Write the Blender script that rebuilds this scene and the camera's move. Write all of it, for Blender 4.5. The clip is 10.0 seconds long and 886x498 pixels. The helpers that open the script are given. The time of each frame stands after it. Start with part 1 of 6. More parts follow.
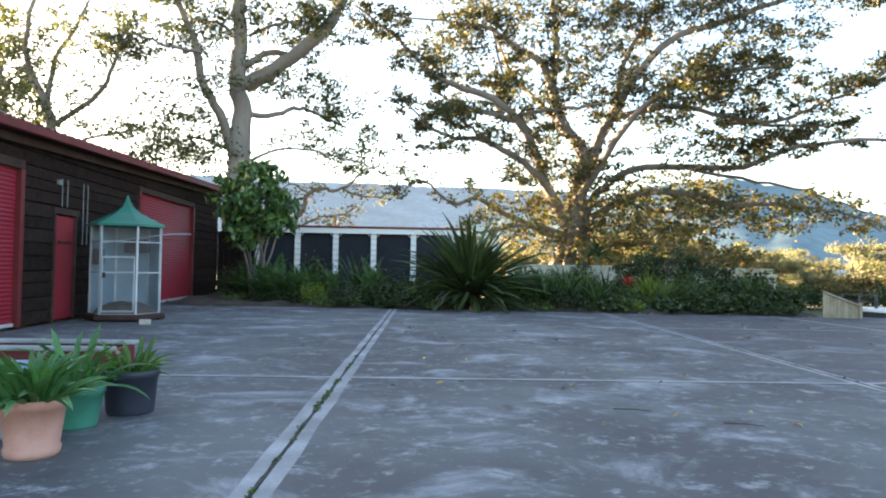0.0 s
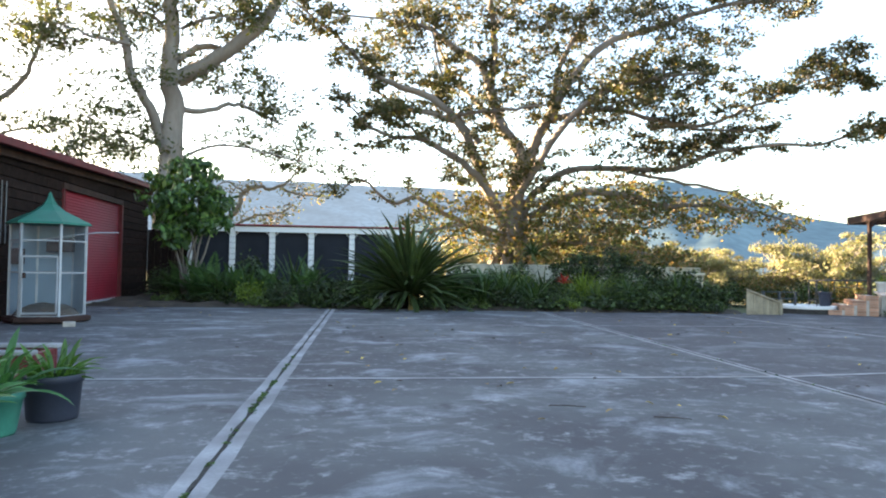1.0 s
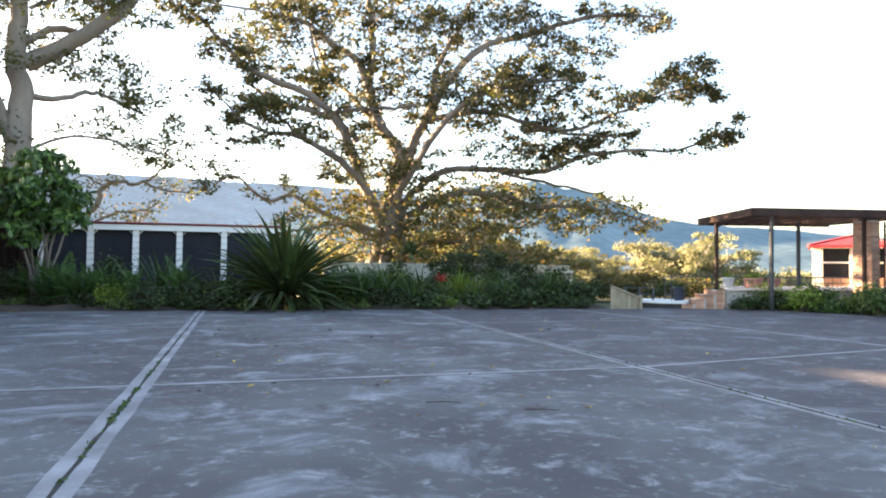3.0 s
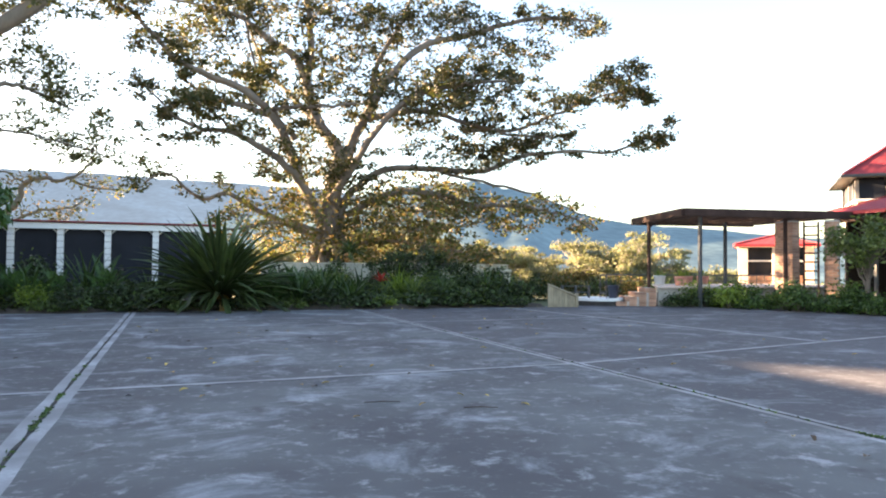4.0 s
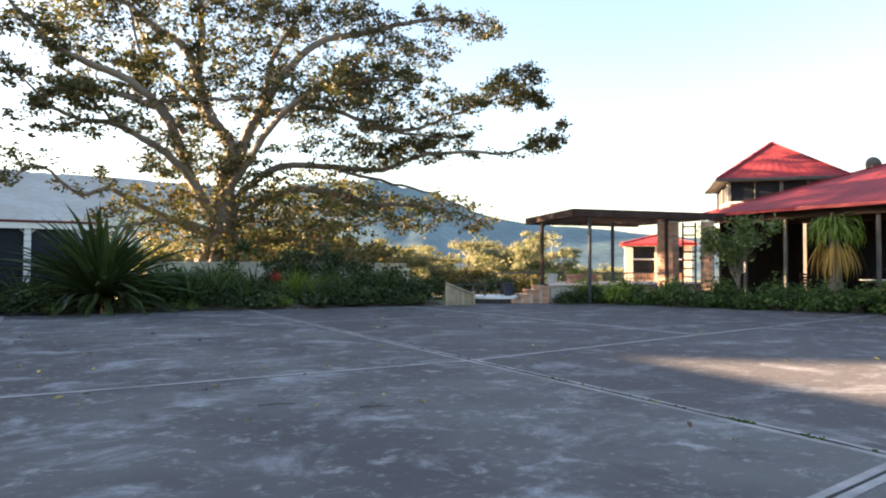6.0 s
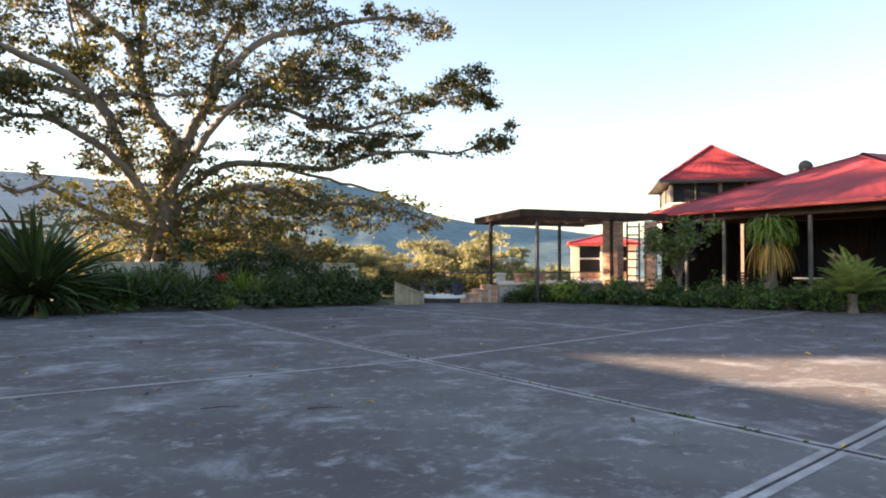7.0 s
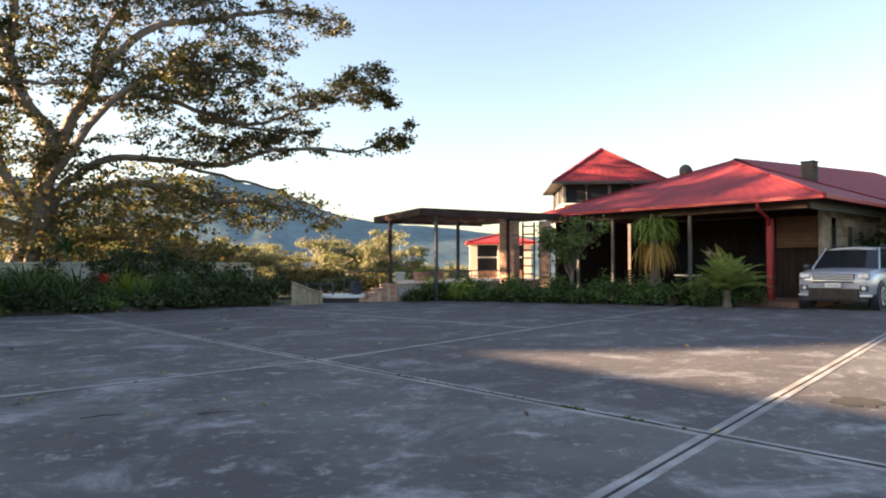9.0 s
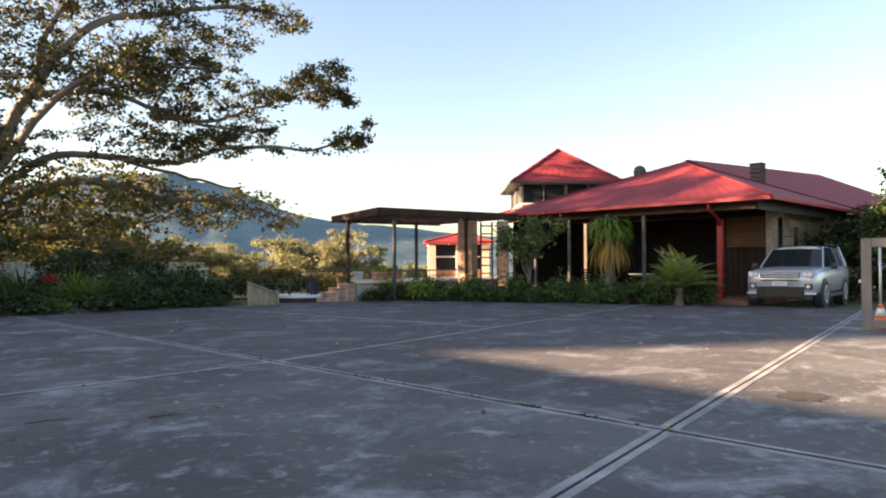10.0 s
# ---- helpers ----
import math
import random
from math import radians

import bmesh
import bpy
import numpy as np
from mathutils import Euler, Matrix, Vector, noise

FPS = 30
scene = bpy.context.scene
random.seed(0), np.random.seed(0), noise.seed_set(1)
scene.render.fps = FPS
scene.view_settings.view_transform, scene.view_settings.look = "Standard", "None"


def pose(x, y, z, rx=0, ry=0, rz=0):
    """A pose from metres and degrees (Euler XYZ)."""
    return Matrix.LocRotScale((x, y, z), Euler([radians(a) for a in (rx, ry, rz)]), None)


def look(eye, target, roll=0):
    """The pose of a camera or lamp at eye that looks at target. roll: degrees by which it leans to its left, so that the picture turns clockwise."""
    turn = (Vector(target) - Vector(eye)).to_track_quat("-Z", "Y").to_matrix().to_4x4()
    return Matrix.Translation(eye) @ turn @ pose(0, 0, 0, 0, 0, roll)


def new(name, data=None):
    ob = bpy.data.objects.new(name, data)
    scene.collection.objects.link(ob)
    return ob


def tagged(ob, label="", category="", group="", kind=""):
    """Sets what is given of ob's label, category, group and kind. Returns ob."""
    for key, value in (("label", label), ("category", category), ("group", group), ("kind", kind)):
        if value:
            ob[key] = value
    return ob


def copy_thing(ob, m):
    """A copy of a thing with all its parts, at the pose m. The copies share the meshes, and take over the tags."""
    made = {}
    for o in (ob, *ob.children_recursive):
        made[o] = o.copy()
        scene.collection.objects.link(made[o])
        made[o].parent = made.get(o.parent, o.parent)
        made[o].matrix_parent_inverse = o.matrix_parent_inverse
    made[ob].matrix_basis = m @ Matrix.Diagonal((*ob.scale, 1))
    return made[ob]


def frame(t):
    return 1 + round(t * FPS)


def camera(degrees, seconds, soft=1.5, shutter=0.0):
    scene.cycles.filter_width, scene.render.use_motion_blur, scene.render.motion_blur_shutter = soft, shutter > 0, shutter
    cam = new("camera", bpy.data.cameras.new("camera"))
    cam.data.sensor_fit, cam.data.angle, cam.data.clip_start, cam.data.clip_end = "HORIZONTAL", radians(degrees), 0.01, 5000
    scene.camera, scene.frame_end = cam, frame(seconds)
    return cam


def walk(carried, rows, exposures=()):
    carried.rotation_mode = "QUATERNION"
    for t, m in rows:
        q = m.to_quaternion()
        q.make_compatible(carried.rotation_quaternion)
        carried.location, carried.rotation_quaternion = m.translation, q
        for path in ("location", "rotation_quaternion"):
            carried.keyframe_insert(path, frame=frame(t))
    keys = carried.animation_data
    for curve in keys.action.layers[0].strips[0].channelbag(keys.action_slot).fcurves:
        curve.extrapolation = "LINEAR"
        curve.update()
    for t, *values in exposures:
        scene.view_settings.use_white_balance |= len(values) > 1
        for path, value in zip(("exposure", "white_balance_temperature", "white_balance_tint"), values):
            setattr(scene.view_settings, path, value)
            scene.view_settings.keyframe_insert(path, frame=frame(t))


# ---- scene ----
# camera
cam = camera(65.72, 10.0, soft=2.0)
walk(cam, [
    (0.0, pose(0.000, 0.000, 1.2, 91.400, -1.080, 0.000)),
    (0.5, pose(0.004, -0.001, 1.2, 91.413, -1.081, -2.487)),
    (1.0, pose(0.008, -0.002, 1.2, 91.438, -0.994, -5.082)),
    (1.5, pose(0.012, -0.003, 1.2, 91.456, -0.860, -7.705)),
    (2.0, pose(0.016, -0.004, 1.2, 91.448, -0.844, -10.017)),
    (2.5, pose(0.020, -0.005, 1.2, 91.467, -0.850, -12.479)),
    (3.0, pose(0.025, -0.007, 1.2, 91.490, -0.672, -15.180)),
    (4.5, pose(0.037, -0.013, 1.2, 91.456, -0.482, -22.413)),
    (5.0, pose(0.040, -0.015, 1.2, 91.441, -0.453, -24.492)),
    (5.5, pose(0.044, -0.018, 1.2, 91.441, -0.373, -26.549)),
    (7.0, pose(0.055, -0.025, 1.2, 91.426, -0.168, -32.853)),
    (7.5, pose(0.058, -0.028, 1.2, 91.410, -0.110, -34.989)),
    (8.0, pose(0.062, -0.031, 1.2, 91.387, -0.053, -37.122)),
    (8.5, pose(0.066, -0.034, 1.2, 91.380, 0.038, -39.200)),
    (9.0, pose(0.069, -0.037, 1.2, 91.345, 0.078, -41.196)),
    (9.5, pose(0.073, -0.040, 1.2, 91.317, 0.136, -43.068)),
    (10.0, pose(0.076, -0.043, 1.2, 91.294, 0.172, -44.655)),
], exposures=[(0.0, 4.05, 6500, 13), (3.0, 4.05, 6600, 17.5), (4.5, 3.82, 6600, 17), (5.5, 3.6, 6700, 16.5), (7.5, 3.25, 6800, 18), (10.0, 3.05, 6900, 19)])

# light: a low late sun from beyond the shed, and the sky
SUN_EL, SUN_AZ = radians(11.6), radians(52.0)      # azimuth to the left of straight ahead
SUN_DIR = Vector((-math.sin(SUN_AZ) * math.cos(SUN_EL), math.cos(SUN_AZ) * math.cos(SUN_EL), math.sin(SUN_EL)))
world = bpy.data.worlds.new("sky")
scene.world = world
world.use_nodes = True
wn = world.node_tree.nodes
sky = wn.new("ShaderNodeTexSky")
sky.sky_type, sky.sun_disc = "NISHITA", False
sky.sun_elevation, sky.sun_rotation = SUN_EL, -SUN_AZ
sky.air_density, sky.dust_density, sky.ozone_density = 1.0, 1.2, 1.0
wn["Background"].inputs["Strength"].default_value = 0.05
world.node_tree.links.new(sky.outputs[0], wn["Background"].inputs["Color"])
sun = new("sun", bpy.data.lights.new("sun", "SUN"))
sun.data.energy, sun.data.angle, sun.data.color = 6.0, radians(0.6), (1.0, 0.74, 0.46)
sun.matrix_world = look(SUN_DIR * 50, (0, 0, 0))

# ---- materials ----


def mat(name, col, rough=0.7, var=0.25, scale=6.0, fine=60.0, bump=0.2, dist=0.01, metal=0.0, spec=0.4,
        stain=None, stain_amount=0.0, stain_scale=0.8, rand=0.0, island=0.0, translucent=0.0, stretch=(1, 1, 1), col2=None, share2=0.4):
    """Base colour with coarse and fine variation, optional stains, random tone per object or island, relief, translucency."""
    m = bpy.data.materials.new(name)
    m.use_nodes = True
    nt = m.node_tree
    n, link = nt.nodes, nt.links.new
    bsdf = n["Principled BSDF"]
    tc = n.new("ShaderNodeTexCoord")
    mp = n.new("ShaderNodeMapping")
    mp.inputs["Scale"].default_value = stretch
    link(tc.outputs["Object"], mp.inputs["Vector"])

    def noise_node(sc, detail=4):
        t = n.new("ShaderNodeTexNoise")
        t.inputs["Scale"].default_value, t.inputs["Detail"].default_value = sc, detail
        link(mp.outputs[0], t.inputs["Vector"])
        return t

    def remap(src, lo, hi):
        r = n.new("ShaderNodeMapRange")
        r.inputs["From Min"].default_value, r.inputs["From Max"].default_value = 0.3, 0.7
        r.inputs["To Min"].default_value, r.inputs["To Max"].default_value = lo, hi
        link(src, r.inputs["Value"])
        return r.outputs[0]

    coarse, grain = noise_node(scale), noise_node(fine, 3)
    mult = n.new("ShaderNodeMath")
    mult.operation = "MULTIPLY"
    link(remap(coarse.outputs[0], 1 - var, 1 + var), mult.inputs[0])
    link(remap(grain.outputs[0], 1 - var * 0.6, 1 + var * 0.6), mult.inputs[1])
    value = mult.outputs[0]
    for amount, socket in ((rand, ("ShaderNodeObjectInfo", "Random")), (island, ("ShaderNodeNewGeometry", "Random Per Island"))):
        if amount:
            src = n.new(socket[0])
            r = n.new("ShaderNodeMapRange")
            r.inputs["To Min"].default_value, r.inputs["To Max"].default_value = 1 - amount, 1 + amount
            link(src.outputs[socket[1]], r.inputs["Value"])
            k = n.new("ShaderNodeMath")
            k.operation = "MULTIPLY"
            link(value, k.inputs[0])
            link(r.outputs[0], k.inputs[1])
            value = k.outputs[0]
    base = n.new("ShaderNodeMix")
    base.data_type, base.blend_type = "RGBA", "MULTIPLY"
    base.inputs[0].default_value = 1.0
    base.inputs[6].default_value = (*col, 1)
    if col2:
        geo = n.new("ShaderNodeNewGeometry")
        pick = n.new("ShaderNodeMapRange")
        pick.inputs["From Min"].default_value, pick.inputs["From Max"].default_value = 1 - share2 - 0.12, 1 - share2 + 0.12
        link(geo.outputs["Random Per Island"], pick.inputs["Value"])
        two = n.new("ShaderNodeMix")
        two.data_type = "RGBA"
        link(pick.outputs[0], two.inputs[0])
        two.inputs[6].default_value, two.inputs[7].default_value = (*col, 1), (*col2, 1)
        link(two.outputs[2], base.inputs[6])
    comb = n.new("ShaderNodeCombineColor")
    for i in range(3):
        link(value, comb.inputs[i])
    link(comb.outputs[0], base.inputs[7])
    colour = base.outputs[2]
    if stain:
        s = noise_node(stain_scale, 6)
        mask = remap(s.outputs[0], 0.0, stain_amount)
        mx = n.new("ShaderNodeMix")
        mx.data_type = "RGBA"
        link(mask, mx.inputs[0])
        link(colour, mx.inputs[6])
        mx.inputs[7].default_value = (*stain, 1)
        colour = mx.outputs[2]
    link(colour, bsdf.inputs["Base Color"])
    link(remap(grain.outputs[0], rough * 0.88, min(1.0, rough * 1.12)), bsdf.inputs["Roughness"])
    bsdf.inputs["Metallic"].default_value = metal
    bsdf.inputs["Specular IOR Level"].default_value = spec
    if bump:
        b = n.new("ShaderNodeBump")
        b.inputs["Strength"].default_value, b.inputs["Distance"].default_value = bump, dist
        link(grain.outputs[0], b.inputs["Height"])
        link(b.outputs[0], bsdf.inputs["Normal"])
    if translucent:
        tr = n.new("ShaderNodeBsdfTranslucent")
        bright = n.new("ShaderNodeMix")
        bright.data_type, bright.blend_type = "RGBA", "MULTIPLY"
        bright.inputs[0].default_value = 1.0
        bright.inputs[7].default_value = (1.25, 1.25, 0.6, 1)
        link(colour, bright.inputs[6])
        link(bright.outputs[2], tr.inputs["Color"])
        ms = n.new("ShaderNodeMixShader")
        ms.inputs[0].default_value = translucent
        link(bsdf.outputs[0], ms.inputs[1])
        link(tr.outputs[0], ms.inputs[2])
        link(ms.outputs[0], n["Material Output"].inputs["Surface"])
    return m


def slab_material(name, base_col, scuff):
    """Worn concrete: mottling, pale scuffs, brown stains, tyre-wide streaks and fine grain, in world metres."""
    m = bpy.data.materials.new(name)
    m.use_nodes = True
    n, link = m.node_tree.nodes, m.node_tree.links.new
    bsdf = n["Principled BSDF"]
    tc = n.new("ShaderNodeTexCoord")

    def layer(scale, detail, lo, hi, stretch=(1, 1, 1), turn=0.0, rough=0.6, distort=0.0):
        mp = n.new("ShaderNodeMapping")
        mp.inputs["Scale"].default_value = stretch
        mp.inputs["Rotation"].default_value = (0, 0, radians(turn))
        link(tc.outputs["Object"], mp.inputs["Vector"])
        t = n.new("ShaderNodeTexNoise")
        t.inputs["Scale"].default_value, t.inputs["Detail"].default_value = scale, detail
        t.inputs["Roughness"].default_value, t.inputs["Distortion"].default_value = rough, distort
        link(mp.outputs[0], t.inputs["Vector"])
        r = n.new("ShaderNodeMapRange")
        r.interpolation_type = "SMOOTHSTEP"
        r.inputs["From Min"].default_value, r.inputs["From Max"].default_value = lo, hi
        link(t.outputs[0], r.inputs["Value"])
        return r.outputs[0], t.outputs[0]

    def over(base, mask, col, amount):
        k = n.new("ShaderNodeMath")
        k.operation = "MULTIPLY"
        k.inputs[1].default_value = amount
        link(mask, k.inputs[0])
        mx = n.new("ShaderNodeMix")
        mx.data_type = "RGBA"
        link(k.outputs[0], mx.inputs[0])
        if base is None:
            mx.inputs[6].default_value = (*base_col, 1)
        else:
            link(base, mx.inputs[6])
        mx.inputs[7].default_value = (*col, 1)
        return mx.outputs[2]

    c = over(None, layer(0.35, 4, 0.35, 0.62, turn=20)[0], (0.064, 0.058, 0.062), 0.85)
    c = over(c, layer(0.9, 6, 0.50, 0.70, (1.0, 1.2, 1), 12, 0.7, 0.55)[0], (0.32, 0.335, 0.35), 0.75 * scuff)
    c = over(c, layer(2.6, 6, 0.55, 0.70, (1.0, 1.1, 1), -15, 0.74, 0.4)[0], (0.36, 0.365, 0.37), 0.65 * scuff)
    c = over(c, layer(1.6, 5, 0.56, 0.72, turn=50)[0], (0.06, 0.052, 0.05), 0.7)
    c = over(c, layer(9, 5, 0.55, 0.75)[0], (0.30, 0.30, 0.30), 0.6 * scuff)
    fine, raw = layer(55, 3, 0.4, 0.75)
    c = over(c, fine, (0.08, 0.08, 0.08), 0.3)
    link(c, bsdf.inputs["Base Color"])
    bsdf.inputs["Roughness"].default_value = 0.8
    bsdf.inputs["Specular IOR Level"].default_value = 0.3
    b = n.new("ShaderNodeBump")
    b.inputs["Strength"].default_value, b.inputs["Distance"].default_value = 0.35, 0.004
    link(raw, b.inputs["Height"])
    link(b.outputs[0], bsdf.inputs["Normal"])
    return m


M_SLAB = slab_material("yard_concrete", (0.124, 0.126, 0.124), 1.15)
M_SLAB2 = slab_material("smooth_brown_concrete", (0.088, 0.081, 0.085), 0.75)
M_BAND = mat("trowelled_concrete_edge", (0.33, 0.33, 0.335), 0.85, 0.25, 3, 40, 0.3, 0.003, stain=(0.17, 0.165, 0.16), stain_amount=0.85, stain_scale=1.6)
M_CRACK = mat("joint_dirt", (0.03, 0.028, 0.024), 0.95, 0.4, 8, 60)
M_SOIL = mat("garden_soil", (0.06, 0.045, 0.032), 0.95, 0.4, 3, 30, 0.6, 0.03)
M_LAND = mat("grassland", (0.09, 0.10, 0.04), 0.95, 0.35, 0.05, 1.5, 0.3, 0.05)
M_LOG = mat("dark_timber_slab", (0.02, 0.0125, 0.0105), 0.9, 0.4, 2.0, 30, 0.7, 0.012, spec=0.08, rand=0.35, stretch=(4, 0.35, 4), stain=(0.04, 0.028, 0.024), stain_amount=0.35, stain_scale=1.0)
M_REDMETAL = mat("red_roller_door", (0.25, 0.011, 0.026), 0.5, 0.12, 1.5, 40, 0.1, 0.002, stain=(0.20, 0.02, 0.03), stain_amount=0.6)
M_REDPAINT = mat("red_paint", (0.32, 0.022, 0.03), 0.5, 0.15, 3, 40, 0.15, 0.003)
M_DARKRED = mat("dark_red_paint", (0.115, 0.013, 0.015), 0.6, 0.2, 3, 30, 0.2)
M_ROOF = mat("red_roof_metal", (0.26, 0.034, 0.038), 0.6, 0.12, 0.8, 20, 0.1, 0.003, spec=0.2, stain=(0.19, 0.03, 0.036), stain_amount=0.6, stain_scale=0.5)
M_WHITE = mat("white_paint", (0.78, 0.78, 0.76), 0.6, 0.08, 3, 40, 0.2, 0.003, stain=(0.5, 0.49, 0.45), stain_amount=0.35, stain_scale=3)
M_SCREEN = mat("dark_shade_screen", (0.024, 0.026, 0.032), 0.8, 0.2, 1, 80, 0.2, 0.002, spec=0.1)
M_CREAM = mat("cream_fence_metal", (0.44, 0.41, 0.31), 0.6, 0.12, 2, 30, 0.15, 0.003)
M_DARKWOOD = mat("dark_stained_timber", (0.05, 0.03, 0.025), 0.75, 0.3, 3, 30, 0.3, 0.006, spec=0.15)
M_GREENBLACK = mat("dark_painted_steel", (0.05, 0.055, 0.06), 0.55, 0.2, 3, 40)
M_BRICK = mat("brick_face", (0.44, 0.25, 0.165), 0.85, 0.25, 4, 60, 0.4, 0.006, rand=0.3)
M_MORTAR = mat("mortar", (0.42, 0.38, 0.33), 0.95, 0.2, 5, 60)
M_STONE = mat("sandstone", (0.33, 0.27, 0.20), 0.9, 0.25, 2.5, 40, 0.5, 0.01, rand=0.25)
M_GREENROOF = mat("green_sheet_metal", (0.02, 0.15, 0.10), 0.5, 0.15, 3, 40, 0.1)
M_GALV = mat("galvanised_steel", (0.62, 0.64, 0.66), 0.45, 0.1, 4, 60, 0.05, 0.001, metal=0.5)
M_CAGE = mat("dull_galvanised_tube", (0.40, 0.43, 0.46), 0.55, 0.15, 4, 60, 0.05, 0.001, metal=0.3, stain=(0.25, 0.24, 0.23), stain_amount=0.4, stain_scale=3)
M_STEELGREY = mat("dull_grey_conduit", (0.20, 0.20, 0.20), 0.7, 0.15, 4, 40)
M_LINER = mat("pale_blue_sheet", (0.19, 0.27, 0.34), 0.6, 0.1, 2, 40, 0.05)
M_TERRA = mat("terracotta", (0.43, 0.205, 0.155), 0.85, 0.15, 6, 70, 0.25, 0.003, stain=(0.5, 0.33, 0.28), stain_amount=0.5, stain_scale=5)
M_BLACKPOT = mat("dark_plastic_pot", (0.035, 0.04, 0.06), 0.45, 0.15, 6, 60, 0.05)
M_GREENPOT = mat("green_plastic_pot", (0.05, 0.22, 0.16), 0.45, 0.15, 6, 60, 0.05)
M_BLUEPOT = mat("blue_grey_pot", (0.25, 0.34, 0.42), 0.6, 0.15, 6, 60, 0.1)
M_FIGBARK = mat("fig_bark", (0.13, 0.105, 0.085), 0.9, 0.3, 1.2, 14, 0.6, 0.04, stain=(0.27, 0.235, 0.20), stain_amount=0.6, stain_scale=0.7)
M_GUMBARK = mat("gum_bark", (0.245, 0.225, 0.195), 0.85, 0.25, 1.0, 12, 0.4, 0.03, stain=(0.12, 0.10, 0.08), stain_amount=0.7, stain_scale=0.9, stretch=(1, 1, 0.35))
M_FIGLEAF = mat("fig_leaf", (0.048, 0.056, 0.022), 0.55, 0.35, 0.35, 3, 0, spec=0.25, translucent=0.26, col2=(0.13, 0.10, 0.05), share2=0.2)
M_GUMLEAF = mat("gum_leaf", (0.06, 0.075, 0.03), 0.6, 0.3, 0.4, 3, 0, spec=0.25, translucent=0.25, col2=(0.12, 0.115, 0.05), share2=0.2)
# golden copy of the fig leaf: sunlight tinted in, besides the rusty share
M_FIGLOW = mat("sunlit_rusty_leaf", (0.08, 0.09, 0.032), 0.6, 0.35, 0.5, 3, 0, spec=0.2, translucent=0.35, col2=(0.21, 0.14, 0.07), share2=0.3)
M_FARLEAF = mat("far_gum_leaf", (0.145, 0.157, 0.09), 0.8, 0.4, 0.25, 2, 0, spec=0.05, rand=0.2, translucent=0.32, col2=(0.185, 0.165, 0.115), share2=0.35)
M_CITRUS = mat("glossy_green_leaf", (0.04, 0.085, 0.02), 0.42, 0.3, 1.0, 8, 0, spec=0.5, translucent=0.3, col2=(0.12, 0.22, 0.04), share2=0.25)
M_SHRUB = mat("shrub_leaf", (0.026, 0.041, 0.011), 0.5, 0.35, 1.2, 8, 0, rand=0.35, translucent=0.2, col2=(0.075, 0.12, 0.03), share2=0.25)
M_STRAP = mat("strap_leaf", (0.04, 0.07, 0.018), 0.45, 0.2, 2, 12, 0, rand=0.4, translucent=0.15)
M_SPEAR = mat("spear_leaf", (0.055, 0.08, 0.028), 0.4, 0.2, 2, 12, 0, rand=0.45, translucent=0.12)
M_LIME = mat("lime_leaf", (0.14, 0.20, 0.03), 0.45, 0.2, 2, 12, 0, island=0.3, rand=0.3, translucent=0.3)
M_FERN = mat("fern_frond", (0.18, 0.23, 0.065), 0.55, 0.2, 2, 12, 0, island=0.3, rand=0.2, translucent=0.3)
M_FERNDARK = mat("dark_fern_frond", (0.05, 0.10, 0.03), 0.55, 0.2, 2, 12, 0, island=0.3, rand=0.2, translucent=0.25)
M_SHRUB2 = mat("hedge_leaf", (0.065, 0.115, 0.03), 0.5, 0.25, 1.2, 8, 0, island=0.75, rand=0.15, translucent=0.3)
M_LIMEDARK = mat("pale_green_leaf", (0.10, 0.14, 0.04), 0.5, 0.25, 1.2, 8, 0, island=0.45, translucent=0.3)
M_STRAW = mat("straw_leaf", (0.38, 0.24, 0.06), 0.7, 0.2, 2, 12, 0, island=0.3, rand=0.3, translucent=0.3)
M_PEACE = mat("broad_pot_leaf", (0.06, 0.16, 0.05), 0.4, 0.2, 3, 20, 0, rand=0.35, translucent=0.25)
M_PEACE2 = mat("narrow_pot_leaf", (0.08, 0.17, 0.03), 0.4, 0.2, 3, 20, 0, rand=0.35, translucent=0.25)
M_YELLOW = mat("yellow_fallen_leaf", (0.50, 0.36, 0.08), 0.7, 0.2, 4, 30, 0, rand=0.3)
M_BROWNLEAF = mat("brown_fallen_leaf", (0.10, 0.065, 0.04), 0.8, 0.2, 4, 30, 0, rand=0.4)
M_SILVER = mat("silver_car_paint", (0.50, 0.53, 0.59), 0.22, 0.03, 2, 200, 0.0, metal=0.35, spec=0.6)
M_CARGLASS = mat("car_glass", (0.02, 0.025, 0.03), 0.05, 0.05, 2, 20, 0.0, spec=0.8)
M_LAMP = mat("headlight_cover", (0.38, 0.39, 0.41), 0.1, 0.05, 8, 40, 0.0, spec=0.8)
M_TYRE = mat("tyre_rubber", (0.025, 0.024, 0.023), 0.85, 0.2, 6, 60, 0.2, 0.003, stain=(0.09, 0.075, 0.055), stain_amount=0.5, stain_scale=4)
M_ORANGE = mat("orange_plastic", (0.65, 0.14, 0.03), 0.5, 0.12, 5, 40, 0.05)
# cream darkened to grey: shade is put into this colour
M_CREAM2 = mat("shaded_cream_timber", (0.17, 0.16, 0.145), 0.75, 0.15, 4, 40, 0.2, 0.003)
M_TANWOOD = mat("tan_fence_board", (0.30, 0.25, 0.17), 0.8, 0.2, 4, 40, 0.2, 0.003, rand=0.15)
M_TAN = mat("bamboo_slats", (0.13, 0.07, 0.04), 0.75, 0.2, 5, 40, 0.2, 0.003, rand=0.2)
M_DRY = mat("dry_leaf", (0.30, 0.20, 0.08), 0.8, 0.2, 2, 12, 0, island=0.3, rand=0.35, translucent=0.2)
M_REDLEAF = mat("red_bromeliad", (0.35, 0.03, 0.02), 0.5, 0.2, 2, 12, 0, island=0.3)


